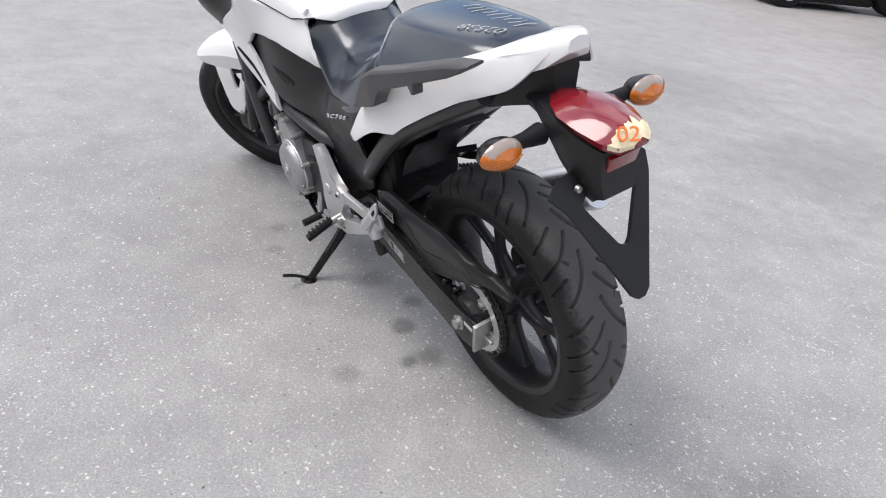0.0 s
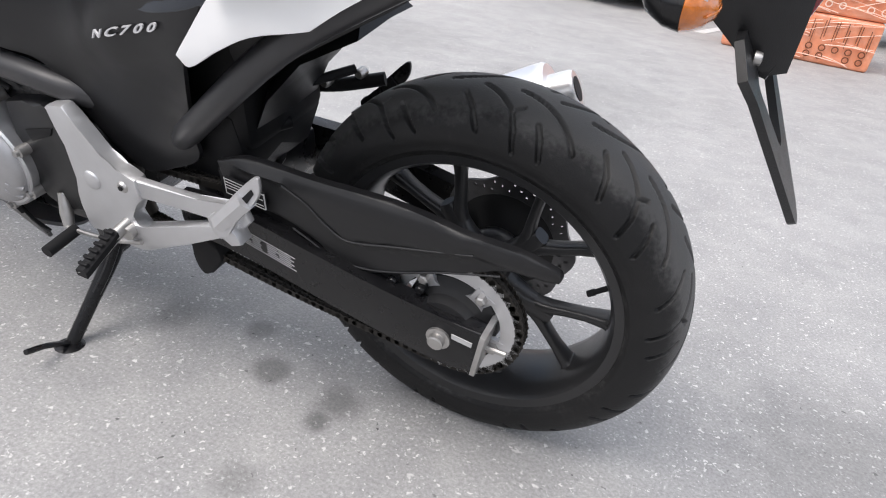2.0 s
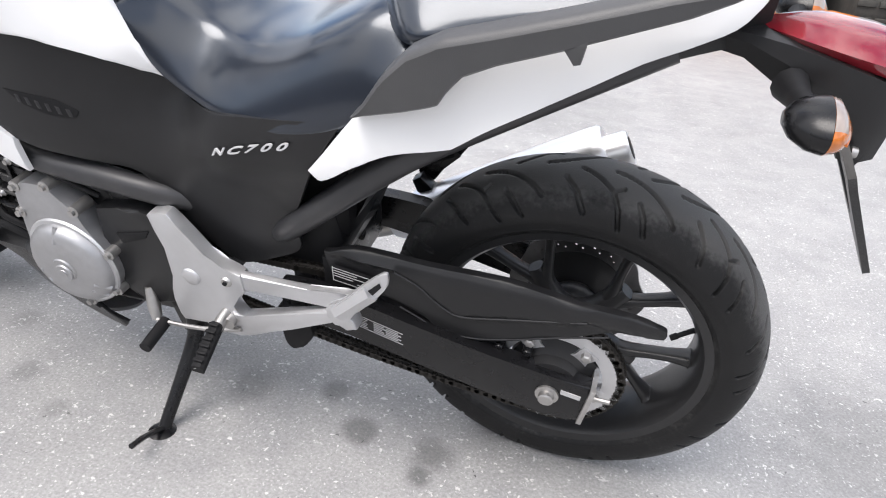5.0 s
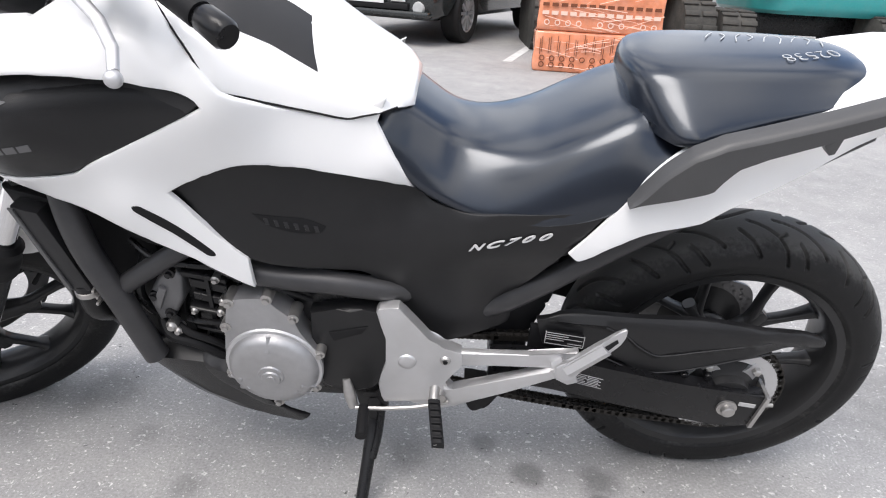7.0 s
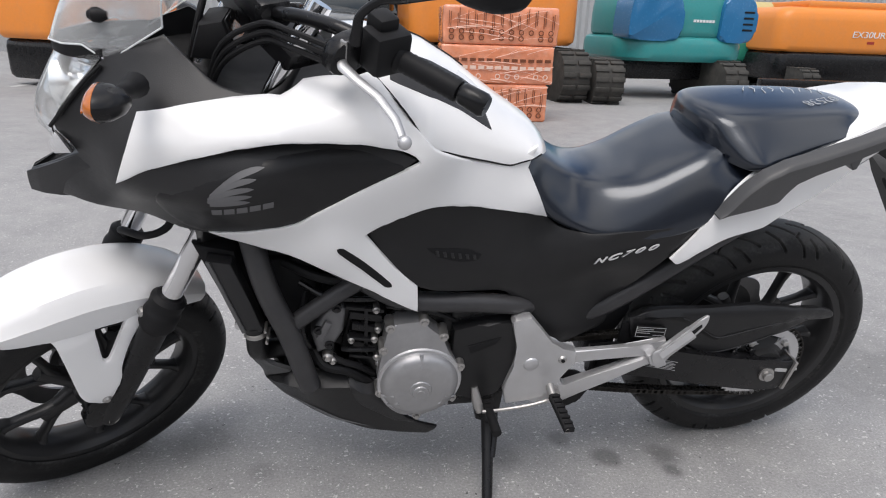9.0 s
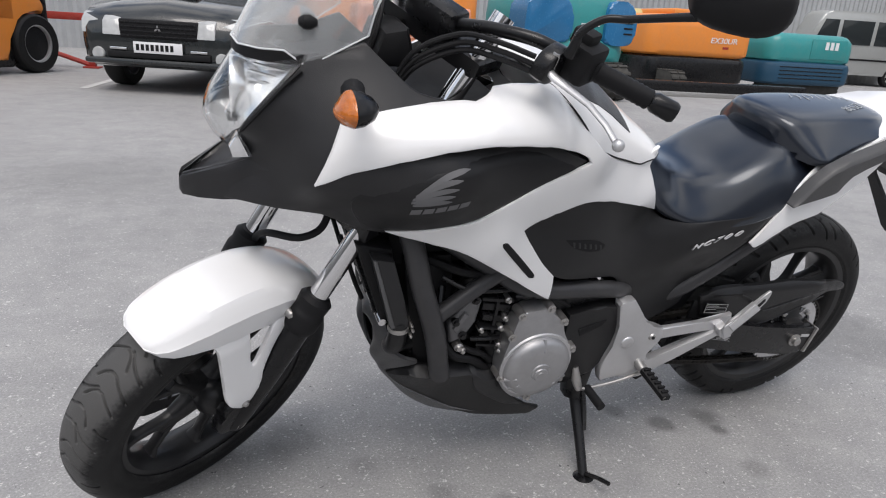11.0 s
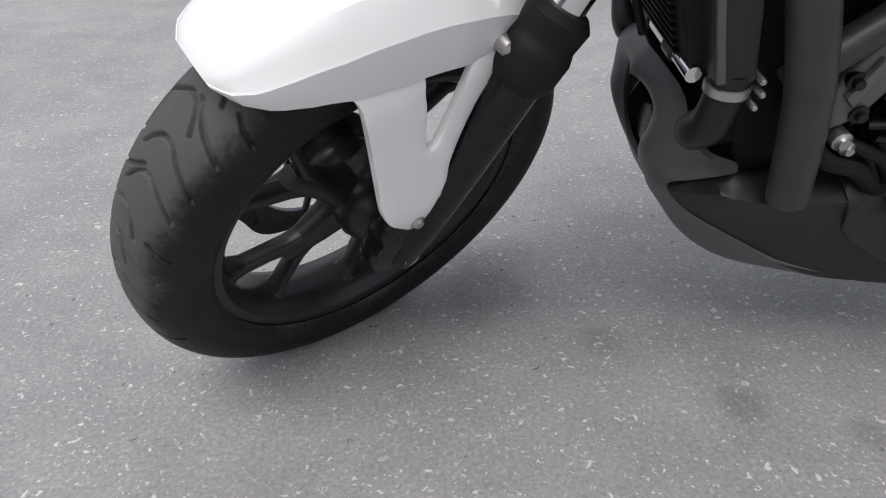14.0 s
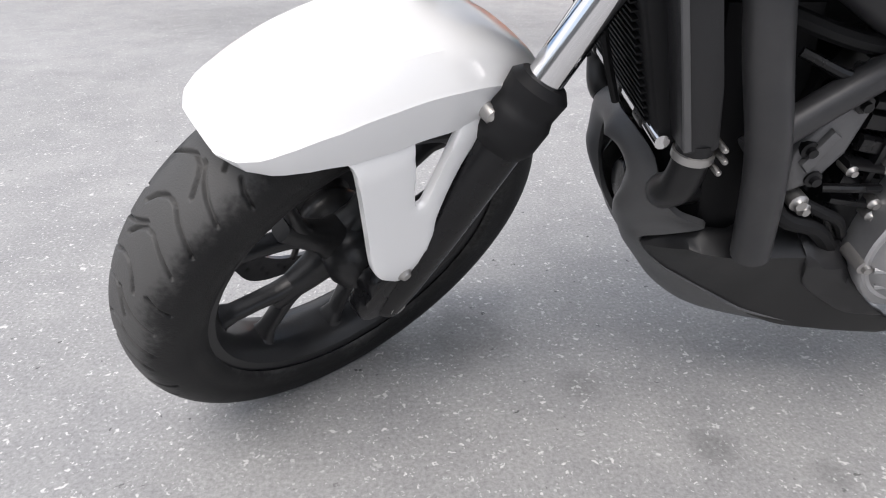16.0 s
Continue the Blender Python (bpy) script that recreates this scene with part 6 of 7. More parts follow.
    for k, (dz, dy) in enumerate(((0.0, 0.0), (-0.012, 0.004), (0.012, -0.006))):
        bm = bmesh.new()
        tube(bm, [(0.415, s * (0.226 + dy), 0.838 + dz), (0.385, s * (0.17 + dy), 0.838 + dz), (0.375, s * (0.10 + dy), 0.815 + dz), (0.33, s * (0.05 + dy), 0.76 + dz), (0.30, s * (0.04 + dy), 0.68)], 0.0048, 8)
        part("cable", bm, DEEP, bar, "black control cable")
bm = bmesh.new()
box(bm, 0.395, 0.455, -0.055, 0.055, 0.785, 0.835, 0.012)
part("bar_clamp", bm, BLACK, bike, "black bar clamp", STEER)

# ---- head lamp, screen, dash, beak ----
def bowl(bm, z_rows, nu=18, push=0.0):
    """A curved face: rows of (z, x at the middle, x at the edge, half width)."""
    rows = []
    for z, xc, xe, hw in z_rows:
        rows.append([bm.verts.new((xc + (xe - xc) * abs(u) ** 2.2 + push, u * hw, z)) for u in np.linspace(-1, 1, nu)])
    for a, b_ in zip(rows, rows[1:]):
        for i in range(nu - 1):
            bm.faces.new((a[i], a[i + 1], b_[i + 1], b_[i]))
    return bm


face = [(0.842, -1.512, -1.490, 0.060), (0.86, -1.532, -1.492, 0.082), (0.89, -1.545, -1.492, 0.103), (0.906, -1.546, -1.487, 0.110), (0.936, -1.536, -1.462, 0.113), (0.983, -1.507, -1.421, 0.113), (1.007, -1.491, -1.396, 0.111), (1.022, -1.482, -1.389, 0.106)]
rows_f = [tuple(float(np.interp(v, [f[0] for f in face], [f[k] for f in face])) for k in range(4)) for v in np.linspace(0.842, 1.022, 16)]
bm = bowl(bmesh.new(), rows_f, 22)
bmesh.ops.recalc_face_normals(bm, faces=bm.faces)
bmesh.ops.solidify(bm, geom=bm.faces[:], thickness=0.003)
lamp = part("head_lamp", bm, GLASS, bike, "clear head lamp lens", angle=60)
lamp.visible_shadow = False
bm = bowl(bmesh.new(), [(a, b_ + 0.055, c + 0.014, d * 0.965) for a, b_, c, d in rows_f], 22)
part("reflector", bm, LAMPIN, lamp, "bright reflector")
bm = bmesh.new()
lathe(bm, [(0.052, -1.498), (0.055, -1.498), (0.056, -1.490), (0.046, -1.462), (0.026, -1.444), (0.002, -1.440)], 40, (0, 0, 0.938), "x", caps=False)
part("lamp_bowl", bm, LAMPIN, lamp, "round silver inner bowl")
bm = bmesh.new()
lathe(bm, [(0.001, -1.486), (0.011, -1.484), (0.014, -1.478), (0.014, -1.445)], 20, (0, 0, 0.938), "x", caps=True)
part("bulb_cap", bm, CHROME, lamp, "bulb cap")
for s in (-1, 1):
    for k in range(4):
        bm = bmesh.new()
        z = 0.965 + 0.012 * k
        tube(bm, [(-1.485 + 0.7 * (z - 0.95), s * 0.030, z), (-1.455 + 0.7 * (z - 0.95), s * 0.070, z + 0.004), (-1.425 + 0.7 * (z - 0.95), s * 0.098, z + 0.006)], 0.003, 6, 3)
        part("reflector_step", bm, LAMPIN, lamp)
    bm = bmesh.new()
    prism(bm, [(-1.493, 0.889), (-1.507, 0.863), (-1.502, 0.844), (-1.474, 0.845)], s * 0.074, s * 0.0945, 0.003)
    part("position_lens", bm, LAMPIN, lamp, "small bright corner lens")
    bm = bmesh.new()
    tube(bm, [(-1.392, s * 0.1125, 1.004), (-1.420, s * 0.116, 0.979), (-1.461, s * 0.117, 0.933), (-1.488, s * 0.115, 0.902)], 0.0035, 6)
    part("lamp_seal", bm, DEEP, lamp, "black seal")
bm = bmesh.new()
brow = [(0.0, -1.492, 0.0), (0.35, -1.484, 0.04), (0.7, -1.455, 0.075), (1.0, -1.392, 0.105)]
rings = []
for u in np.linspace(-1, 1, 15):
    x, y = (float(np.interp(abs(u), [b_[0] for b_ in brow], [b_[k] for b_ in brow])) for k in (1, 2))
    y = math.copysign(y, u)
    rings.append([(x - 0.003, y, 1.008), (x - 0.002, y, 1.020), (x + 0.004, y, 1.028), (x + 0.03, y * 0.9, 1.030), (x + 0.03, y * 0.9, 1.004)])
part("lamp_brow", ring_skin(bm, rings), DEEP, bike, "black strip over the lamp")
bm = bmesh.new()
rings = []
for x, zt, zb, hw in ((-1.593, 0.768, 0.744, 0.014), (-1.588, 0.778, 0.738, 0.024), (-1.56, 0.792, 0.738, 0.042), (-1.52, 0.812, 0.744, 0.066), (-1.47, 0.838, 0.754, 0.090), (-1.42, 0.850, 0.762, 0.125), (-1.36, 0.840, 0.764, 0.158)):
    rings.append([(x, -hw, zt - 0.018), (x, -hw * 0.86, zt - 0.001), (x, -hw * 0.74, zt), (x, -hw * 0.55, zt - 0.010), (x, 0, zt - 0.014), (x, hw * 0.55, zt - 0.010), (x, hw * 0.74, zt), (x, hw * 0.86, zt - 0.001), (x, hw, zt - 0.018), (x, hw * 0.92, zb + 0.004), (x, hw * 0.5, zb), (x, -hw * 0.5, zb), (x, -hw * 0.92, zb + 0.004)])
part("beak", ring_skin(bm, rings), COWL, bike, "dark grey beak under the lamp")
# screen: bent sheet, its foot stepping down on both sides
foot = [(0.0, -1.494, 0.0, 1.028), (0.35, -1.486, 0.045, 1.026), (0.58, -1.455, 0.078, 1.028), (0.70, -1.418, 0.098, 1.032), (0.80, -1.382, 0.104, 1.008), (1.0, -1.287, 0.122, 1.068)]
head = [(0.0, -1.300, 0.0, 1.262), (0.35, -1.294, 0.045, 1.258), (0.58, -1.280, 0.075, 1.250), (0.70, -1.262, 0.098, 1.240), (0.80, -1.245, 0.108, 1.228), (1.0, -1.205, 0.124, 1.195)]


def on_screen(u, v):
    a, b_ = [[float(np.interp(abs(u), [q[0] for q in curve], [q[k] for q in curve])) for k in (1, 2, 3)] for curve in (foot, head)]
    p = Vector(a).lerp(Vector(b_), v)
    return Vector((p.x - 0.020 * math.sin(math.pi * v), math.copysign(p.y + 0.012 * math.sin(math.pi * v) * abs(u), u), p.z + 0.012 * math.sin(math.pi * v)))


bm = bmesh.new()
us = [-1, -0.95, -0.9, -0.85, -0.8, -0.75, -0.7, -0.64, -0.58, -0.46, -0.35, -0.2]
us = us + [0.0] + [-u for u in us[::-1]]
vs = [[bm.verts.new(on_screen(u, v)) for u in us] for v in np.linspace(0, 1, 14)]
for a, b_ in zip(vs, vs[1:]):
    for i in range(len(us) - 1):
        bm.faces.new((a[i], a[i + 1], b_[i + 1], b_[i]))
bmesh.ops.recalc_face_normals(bm, faces=bm.faces)
bmesh.ops.solidify(bm, geom=bm.faces[:], thickness=0.003)
screen = part("windscreen", bm, SCREEN, bike, "clear plastic windscreen", angle=60)
screen.visible_shadow = False
# thin pale tubes stand in for light caught in the sheet's edges
bm = bmesh.new()
tube(bm, [tuple(on_screen(u, 0)) for u in us], 0.0016, 6, 1)
part("screen_edge_glint", bm, EDGE, screen, "pale strip drawn as the bright glint of the screen's edge")
for s in (-1, 1):
    bm = bmesh.new()
    tube(bm, [tuple(on_screen(s, v)) for v in np.linspace(0, 1, 10)], 0.0016, 6, 1)
    part("screen_edge_glint", bm, EDGE, screen, "pale strip drawn as the bright glint of the screen's edge")
for s in (-1, 1):
    bm = bmesh.new()
    lathe(bm, [(0.001, -0.016), (0.006, -0.015), (0.009, -0.010), (0.011, -0.008), (0.012, 0.002), (0.006, 0.014)], 16, on_screen(s * 0.74, 0.235), "x", caps=True)
    part("screen_knob", bm, DEEP, screen, "black screen screw cap")
bm = bmesh.new()
prism(bm, [(-1.265, 1.005), (-1.245, 1.062), (-1.205, 1.070), (-1.190, 1.020), (-1.205, 1.000)], -0.068, 0.068, 0.010)
dash = part("instrument_box", bm, DEEP, bike, "black instrument cluster")
bm = bmesh.new()
prism(bm, [(-1.204, 1.068), (-1.190, 1.022), (-1.187, 1.023), (-1.201, 1.069)], -0.058, 0.058, 0.001)
part("instrument_glass", bm, BLACK, dash)
bm = bmesh.new()
rings = []
for x, hw, z in ((-1.40, 0.10, 0.99), (-1.30, 0.125, 1.00), (-1.20, 0.15, 0.975), (-1.10, 0.155, 0.97), (-1.03, 0.14, 0.995)):
    rings.append([(x, -hw, z), (x, -hw * 0.5, z - 0.03), (x, hw * 0.5, z - 0.03), (x, hw, z), (x, hw, z - 0.05), (x, -hw, z - 0.05)])
part("cockpit_tray", ring_skin(bm, rings), DEEP, bike, "black tray under the bars")

# ---- radiator and belly cowl ----
bm = bmesh.new()
prism(bm, glide([(-1.290, 0.690, True), (-1.215, 0.672, True), (-1.178, 0.495, True), (-1.222, 0.492, True)], 1, True), -0.145, 0.145, 0.008)
rad = part("radiator", bm, DEEP, bike, "black radiator")
for k in range(22):
    bm = bmesh.new()
    u = (k + 0.5) / 22
    x, z = -1.291 + 0.068 * u, 0.685 - 0.190 * u
    prism(bm, [(x - 0.005, z - 0.002), (x + 0.002, z - 0.001), (x + 0.002, z + 0.001), (x - 0.005, z)], -0.12, 0.12)
    part("fin", bm, DEEP, rad)
bm = bmesh.new()
tube(bm, [(-1.222, -0.150, 0.500), (-1.222, 0.150, 0.500)], 0.0085, 12, 1)
rail = part("radiator_rail", bm, CHROME, rad, "bright lower rail of the radiator")
for y in (-0.095, -0.02, 0.015, 0.09, 0.14):
    bm = bmesh.new()
    lathe(bm, [(0.0085, y - 0.012), (0.011, y - 0.011), (0.011, y + 0.011), (0.0085, y + 0.012)], 16, (-1.222, 0, 0.500))
    part("rail_sleeve", bm, BLACK, rail)
for s in (-1, 1):
    bm = bmesh.new()
    prism(bm, glide([(-1.262, 0.672, True), (-1.218, 0.664, True), (-1.172, 0.510), (-1.180, 0.502), (-1.200, 0.500), (-1.212, 0.506)], 2, True), s * 0.178, s * 0.140, 0.006)
    tank = part("radiator_tank", bm, COWL, rad, "dark grey side tank with a raised edge")
    bm = bmesh.new()
    prism(bm, [(-1.262, 0.672), (-1.254, 0.670), (-1.204, 0.508), (-1.212, 0.506)], s * 0.182, s * 0.176, 0.002)
    part("tank_edge", bm, NOSE, tank, "grey raised edge")
    bm = bmesh.new()
    tube(bm, [(-1.191, s * 0.160, 0.510), (-1.190, s * 0.160, 0.480), (-1.190, s * 0.152, 0.445), (-1.188, s * 0.125, 0.418), (-1.160, s * 0.105, 0.405), (-1.08, s * 0.10, 0.41)], [0.020, 0.020, 0.021, 0.022, 0.021, 0.02], 16)
    hose = part("coolant_hose", bm, PLASTIC, rad, "black rubber coolant hose")
    bm = bmesh.new()
    lathe(bm, [(0.0195, 0.487), (0.0225, 0.488), (0.0225, 0.497), (0.0195, 0.498)], 24, (-1.190, s * 0.160, 0), "z")
    part("hose_clip", bm, STEEL, hose, "bright hose clip")
    for dx, dz in ((0.0, 0.010), (0.004, -0.004), (0.001, -0.018)):
        bm = bmesh.new()
        lathe(bm, [(0.001, s * 0.183), (0.0025, s * 0.183), (0.0036, s * 0.181), (0.0036, s * 0.150)], 8, (-1.168 + dx, 0, 0.498 + dz), caps=True)
        part("clip_screw", bm, STEEL, hose)
    bm = bmesh.new()
    tube(bm, [(-1.30, s * 0.06, 0.66), (-1.265, s * 0.06, 0.55), (-1.245, s * 0.06, 0.50)], 0.005, 8)
    part("oil_pipe", bm, DEEP, rad)
def BELLYW(x, z):
    """Half width of the cowl's flank: out along a crease, in above and below it."""
    out = float(np.interp(x, [-1.19, -1.14, -1.10, -1.0, -0.94, -0.90, -0.81], [0.094, 0.158, 0.170, 0.174, 0.176, 0.180, 0.187]))
    mid = float(np.interp(x, [-1.19, -1.14, -1.0, -0.95, -0.85, -0.81], [0.316, 0.346, 0.344, 0.325, 0.235, 0.215]))
    low = float(np.interp(x, [-1.19, -1.145, -1.10, -1.03, -0.96, -0.83], [0.308, 0.275, 0.253, 0.217, 0.187, 0.185]))
    under = float(np.interp(x, [-1.19, -1.145, -1.10, -1.03, -0.96, -0.83], [0.092, 0.108, 0.123, 0.138, 0.145, 0.172]))
    if z > mid:
        return out - 1.5 * min(z - mid, 0.025)
    return out - (out - under) * (mid - z) / max(0.01, mid - low)


belly = [(-1.186, 0.316, True), (-1.160, 0.342), (-1.129, 0.363, True), (-1.098, 0.364), (-1.070, 0.372), (-1.010, 0.374, True), (-0.990, 0.386), (-0.961, 0.368, True), (-0.935, 0.302), (-0.885, 0.252), (-0.812, 0.219, True), (-0.835, 0.190, True), (-0.96, 0.184), (-1.03, 0.213), (-1.10, 0.249), (-1.145, 0.272), (-1.168, 0.290)]
for s in (-1, 1):
    cow = part("belly_cowl", shell(glide(belly, 4, True), BELLYW, 0.008, 0.012, s, 0.003), PLASTIC, bike, "black plastic belly cowl", angle=22)
    flap = glide([(-1.012, 0.362, True), (-0.985, 0.372), (-0.945, 0.350), (-0.925, 0.300), (-0.880, 0.256), (-0.862, 0.246, True), (-0.905, 0.238), (-0.950, 0.262), (-0.985, 0.290), (-1.000, 0.325)], 3, True)
    part("cowl_flap", shell(flap, lambda x, z: BELLYW(x, z) + 0.006, 0.010, 0.014, s, 0.003), COWL, cow, "dark grey raised pad")
# front of the cowl: two arms rise from the keel round an open diamond
half_rows = [[(-0.93, 0, 0.112), (-0.925, -0.06, 0.110), (-0.92, -0.150, 0.186)], [(-1.045, 0, 0.135), (-1.043, -0.05, 0.137), (-1.03, -0.141, 0.217)], [(-1.100, 0, 0.175), (-1.112, -0.05, 0.188), (-1.10, -0.126, 0.253)],
             [(-1.140, 0, 0.220), (-1.158, -0.045, 0.243), (-1.145, -0.111, 0.275)], [(-1.162, 0, 0.252), (-1.180, -0.045, 0.272), (-1.168, -0.102, 0.294)], [(-1.177, -0.002, 0.273), (-1.193, -0.055, 0.300), (-1.188, -0.099, 0.322)],
             [(-1.198, -0.026, 0.310), (-1.203, -0.072, 0.330), (-1.166, -0.120, 0.344)], [(-1.207, -0.046, 0.355), (-1.210, -0.090, 0.360), (-1.129, -0.139, 0.368)], [(-1.208, -0.053, 0.382), (-1.212, -0.095, 0.385), (-1.168, -0.137, 0.387)],
             [(-1.208, -0.051, 0.405), (-1.213, -0.090, 0.410), (-1.192, -0.131, 0.413)], [(-1.215, -0.030, 0.418), (-1.213, -0.062, 0.430), (-1.193, -0.088, 0.440)], [(-1.221, -0.013, 0.420), (-1.217, -0.030, 0.436), (-1.203, -0.044, 0.452)], [(-1.225, 0, 0.418), (-1.222, 0, 0.436), (-1.210, 0, 0.456)]]
lines = [[Vector(p) for p in glide([row[j] for row in half_rows], 4)] for j in range(3)]
bm = bmesh.new()
for s in (1, -1):
    grid = []
    for a, b_, c in zip(*lines):
        row = []
        for u in np.linspace(0, 1, 9):
            p = a * ((1 - u) * (1 - 2 * u)) + b_ * (4 * u * (1 - u)) + c * (u * (2 * u - 1))
            row.append(bm.verts.new((p.x, s * p.y, p.z)))
        grid.append(row)
    for a, b_ in zip(grid, grid[1:]):
        for i in range(8):
            bm.faces.new((a[i], a[i + 1], b_[i + 1], b_[i]))
bmesh.ops.remove_doubles(bm, verts=bm.verts[:], dist=0.0012)
bmesh.ops.recalc_face_normals(bm, faces=bm.faces)
if sum(f.normal.x for f in bm.faces) > 0:
    bmesh.ops.reverse_faces(bm, faces=bm.faces[:])
bmesh.ops.solidify(bm, geom=bm.faces[:], thickness=0.008)
part("cowl_nose", bm, NOSE, bike, "faded grey front of the belly cowl round an open diamond", angle=50)
bm = bmesh.new()
lathe(bm, [(0.002, -1.192), (0.026, -1.190), (0.032, -1.182), (0.032, -1.165)], 24, (0, 0.0, 0.345), "x", caps=True)
part("horn", bm, BLACK, bike, "round horn inside the arch")
# added dark block: stands in for the shade inside the cowl, closes it from above
bm = bmesh.new()
prism(bm, [(-1.155, 0.290), (-1.120, 0.335), (-0.96, 0.335), (-0.86, 0.26), (-0.88, 0.205), (-1.03, 0.205), (-1.12, 0.250)], -0.10, 0.10, 0.01)
part("belly_filler", bm, DEEP, bike, "added dark filler in place of the shade inside the belly cowl")
# added black block that keeps the space behind the radiator dark
bm = bmesh.new()
prism(bm, [(-1.185, 0.64), (-1.08, 0.64), (-1.02, 0.34), (-1.13, 0.34)], -0.125, 0.125, 0.01)
part("engine_filler", bm, DEEP, bike, "added black filler behind the radiator")


# ---- the yard behind ----
CARPAINT = material("dark_green_black_car_paint", (0.016, 0.019, 0.020), 0.22, vary=0.05, coat=0.6, dirt=0.15, dirt_color=(0.10, 0.10, 0.09))
LAMPGREY = material("hazed_lamp_glass", (0.42, 0.43, 0.43), 0.15, vary=0.3, scale=14, coat=0.6)
CARGLASS = material("car_glass", (0.02, 0.025, 0.027), 0.06, vary=0.0)
ORANGE = material("orange_machine_paint", (0.78, 0.26, 0.045), 0.40, vary=0.06, dirt=0.12)
TEAL = material("teal_machine_paint", (0.035, 0.26, 0.26), 0.30, vary=0.08, dirt=0.15)
BLUE = material("blue_machine_paint", (0.02, 0.15, 0.33), 0.26, vary=0.08, coat=0.3)
DARKBLUE = material("dark_blue_machine_paint", (0.015, 0.06, 0.11), 0.4, vary=0.08)
CREAM = material("cream_machine_paint", (0.55, 0.45, 0.20), 0.45, vary=0.06, dirt=0.1)
GREEN = material("green_machine_paint", (0.02, 0.20, 0.14), 0.45, vary=0.06)
REDPAINT = material("red_machine_paint", (0.35, 0.03, 0.02), 0.5, vary=0.1, dirt=0.2)
TRACK = material("dusty_track_rubber", (0.040, 0.039, 0.036), 0.85, vary=0.2, dirt=0.35, dirt_color=(0.16, 0.15, 0.13))
# pale blotches are mixed in through the dirt arguments
FILM = material("orange_wrapped_board", (0.74, 0.27, 0.14), 0.25, vary=0.30, scale=11, coat=0.7, bump=1.0, bump_scale=30, dirt=0.30, dirt_color=(0.85, 0.62, 0.52))
# pale colour for highlights painted on the film's creases
FOLD_SHINE = material("film_crease_highlight", (0.88, 0.55, 0.42), 0.2, vary=0.2, coat=0.6)
PRINTD = material("dark_print", (0.16, 0.05, 0.02), 0.5)
PRINTW = material("pale_print", (0.75, 0.55, 0.45), 0.5)
SILVER = material("silver_van_paint", (0.42, 0.43, 0.42), 0.35, metal=0.4, vary=0.05, dirt=0.15)
SHEET = material("galvanised_sheet", (0.42, 0.43, 0.44), 0.5, metal=0.4, vary=0.12, scale=3, dirt=0.2)
LINE = material("white_road_paint", (0.55, 0.55, 0.54), 0.8, vary=0.25, scale=20, dirt=0.4, dirt_color=(0.2, 0.2, 0.2))
PLATEW = material("white_plate", (0.75, 0.75, 0.76), 0.4, vary=0.03)

for a, b_ in (((-2.96, 8.40), (-2.52, 10.9)), ((-0.12, 6.60), (0.36, 8.70)), ((-5.6, 8.9), (-5.25, 10.5))):
    a, b_ = Vector((*a, 0)), Vector((*b_, 0))
    n_ = (b_ - a).cross(Vector((0, 0, 1))).normalized() * 0.055
    bm = bmesh.new()
    steps = [a + (b_ - a) * u for u in np.linspace(0, 1, 12)]
    rings = [[p - n_ + Vector((0, 0, 0.001)), p - n_ + Vector((0, 0, 0.004)), p + n_ + Vector((0, 0, 0.004)), p + n_ + Vector((0, 0, 0.001))] for p in steps]
    tagged(part("parking_line", ring_skin(bm, rings), LINE, None, "worn white painted parking line on the asphalt"), category="road marking", kind="structure")


def road_wheel(parent, m, r, w, spokes):
    bm = bmesh.new()
    lathe(bm, [(r * 0.64, -w / 2), (r * 0.92, -w / 2 - 0.004), (r * 0.985, -w / 2 + 0.02), (r, -w / 4), (r, w / 4), (r * 0.985, w / 2 - 0.02), (r * 0.92, w / 2 + 0.004), (r * 0.64, w / 2)], 40, loop=True)
    tyre = part("wheel", bm, RUBBER, parent, "black road wheel", m)
    bm = bmesh.new()
    lathe(bm, [(r * 0.66, -w / 2 + 0.004), (r * 0.60, -w / 2 + 0.012), (r * 0.58, 0.0), (r * 0.60, w / 2 - 0.012), (r * 0.66, w / 2 - 0.004)], 40)
    part("rim_ring", bm, ALLOY, tyre, "alloy rim")
    for k in range(spokes):
        a = 2 * math.pi * k / spokes
        bm = bmesh.new()
        c, s_ = math.cos(a), math.sin(a)
        rings = [[(q * c - t * s_, y, q * s_ + t * c) for t, y in ((-0.016, -w / 2 + 0.01), (0.016, -w / 2 + 0.01), (0.016, -w / 2 + 0.04), (-0.016, -w / 2 + 0.04))] for q in (0.03, r * 0.62)]
        part("spoke", ring_skin(bm, rings), ALLOY, tyre)
    bm = bmesh.new()
    lathe(bm, [(0.001, -w / 2 + 0.03), (r * 0.58, -w / 2 + 0.06)], 24)
    part("brake_drum", bm, DEEP, tyre)
    return tyre


# parked dark estate car: x forward here, turned to face the motorcycle
CAR = Matrix.Translation((-1.62, 8.72, 0)) @ Matrix.Scale(1.18, 4) @ Matrix.Rotation(math.atan2(-0.932, -0.363), 4, "Z")
car = thing("estate_car", "dark parked off-road estate car with alloy wheels", "car", CAR)


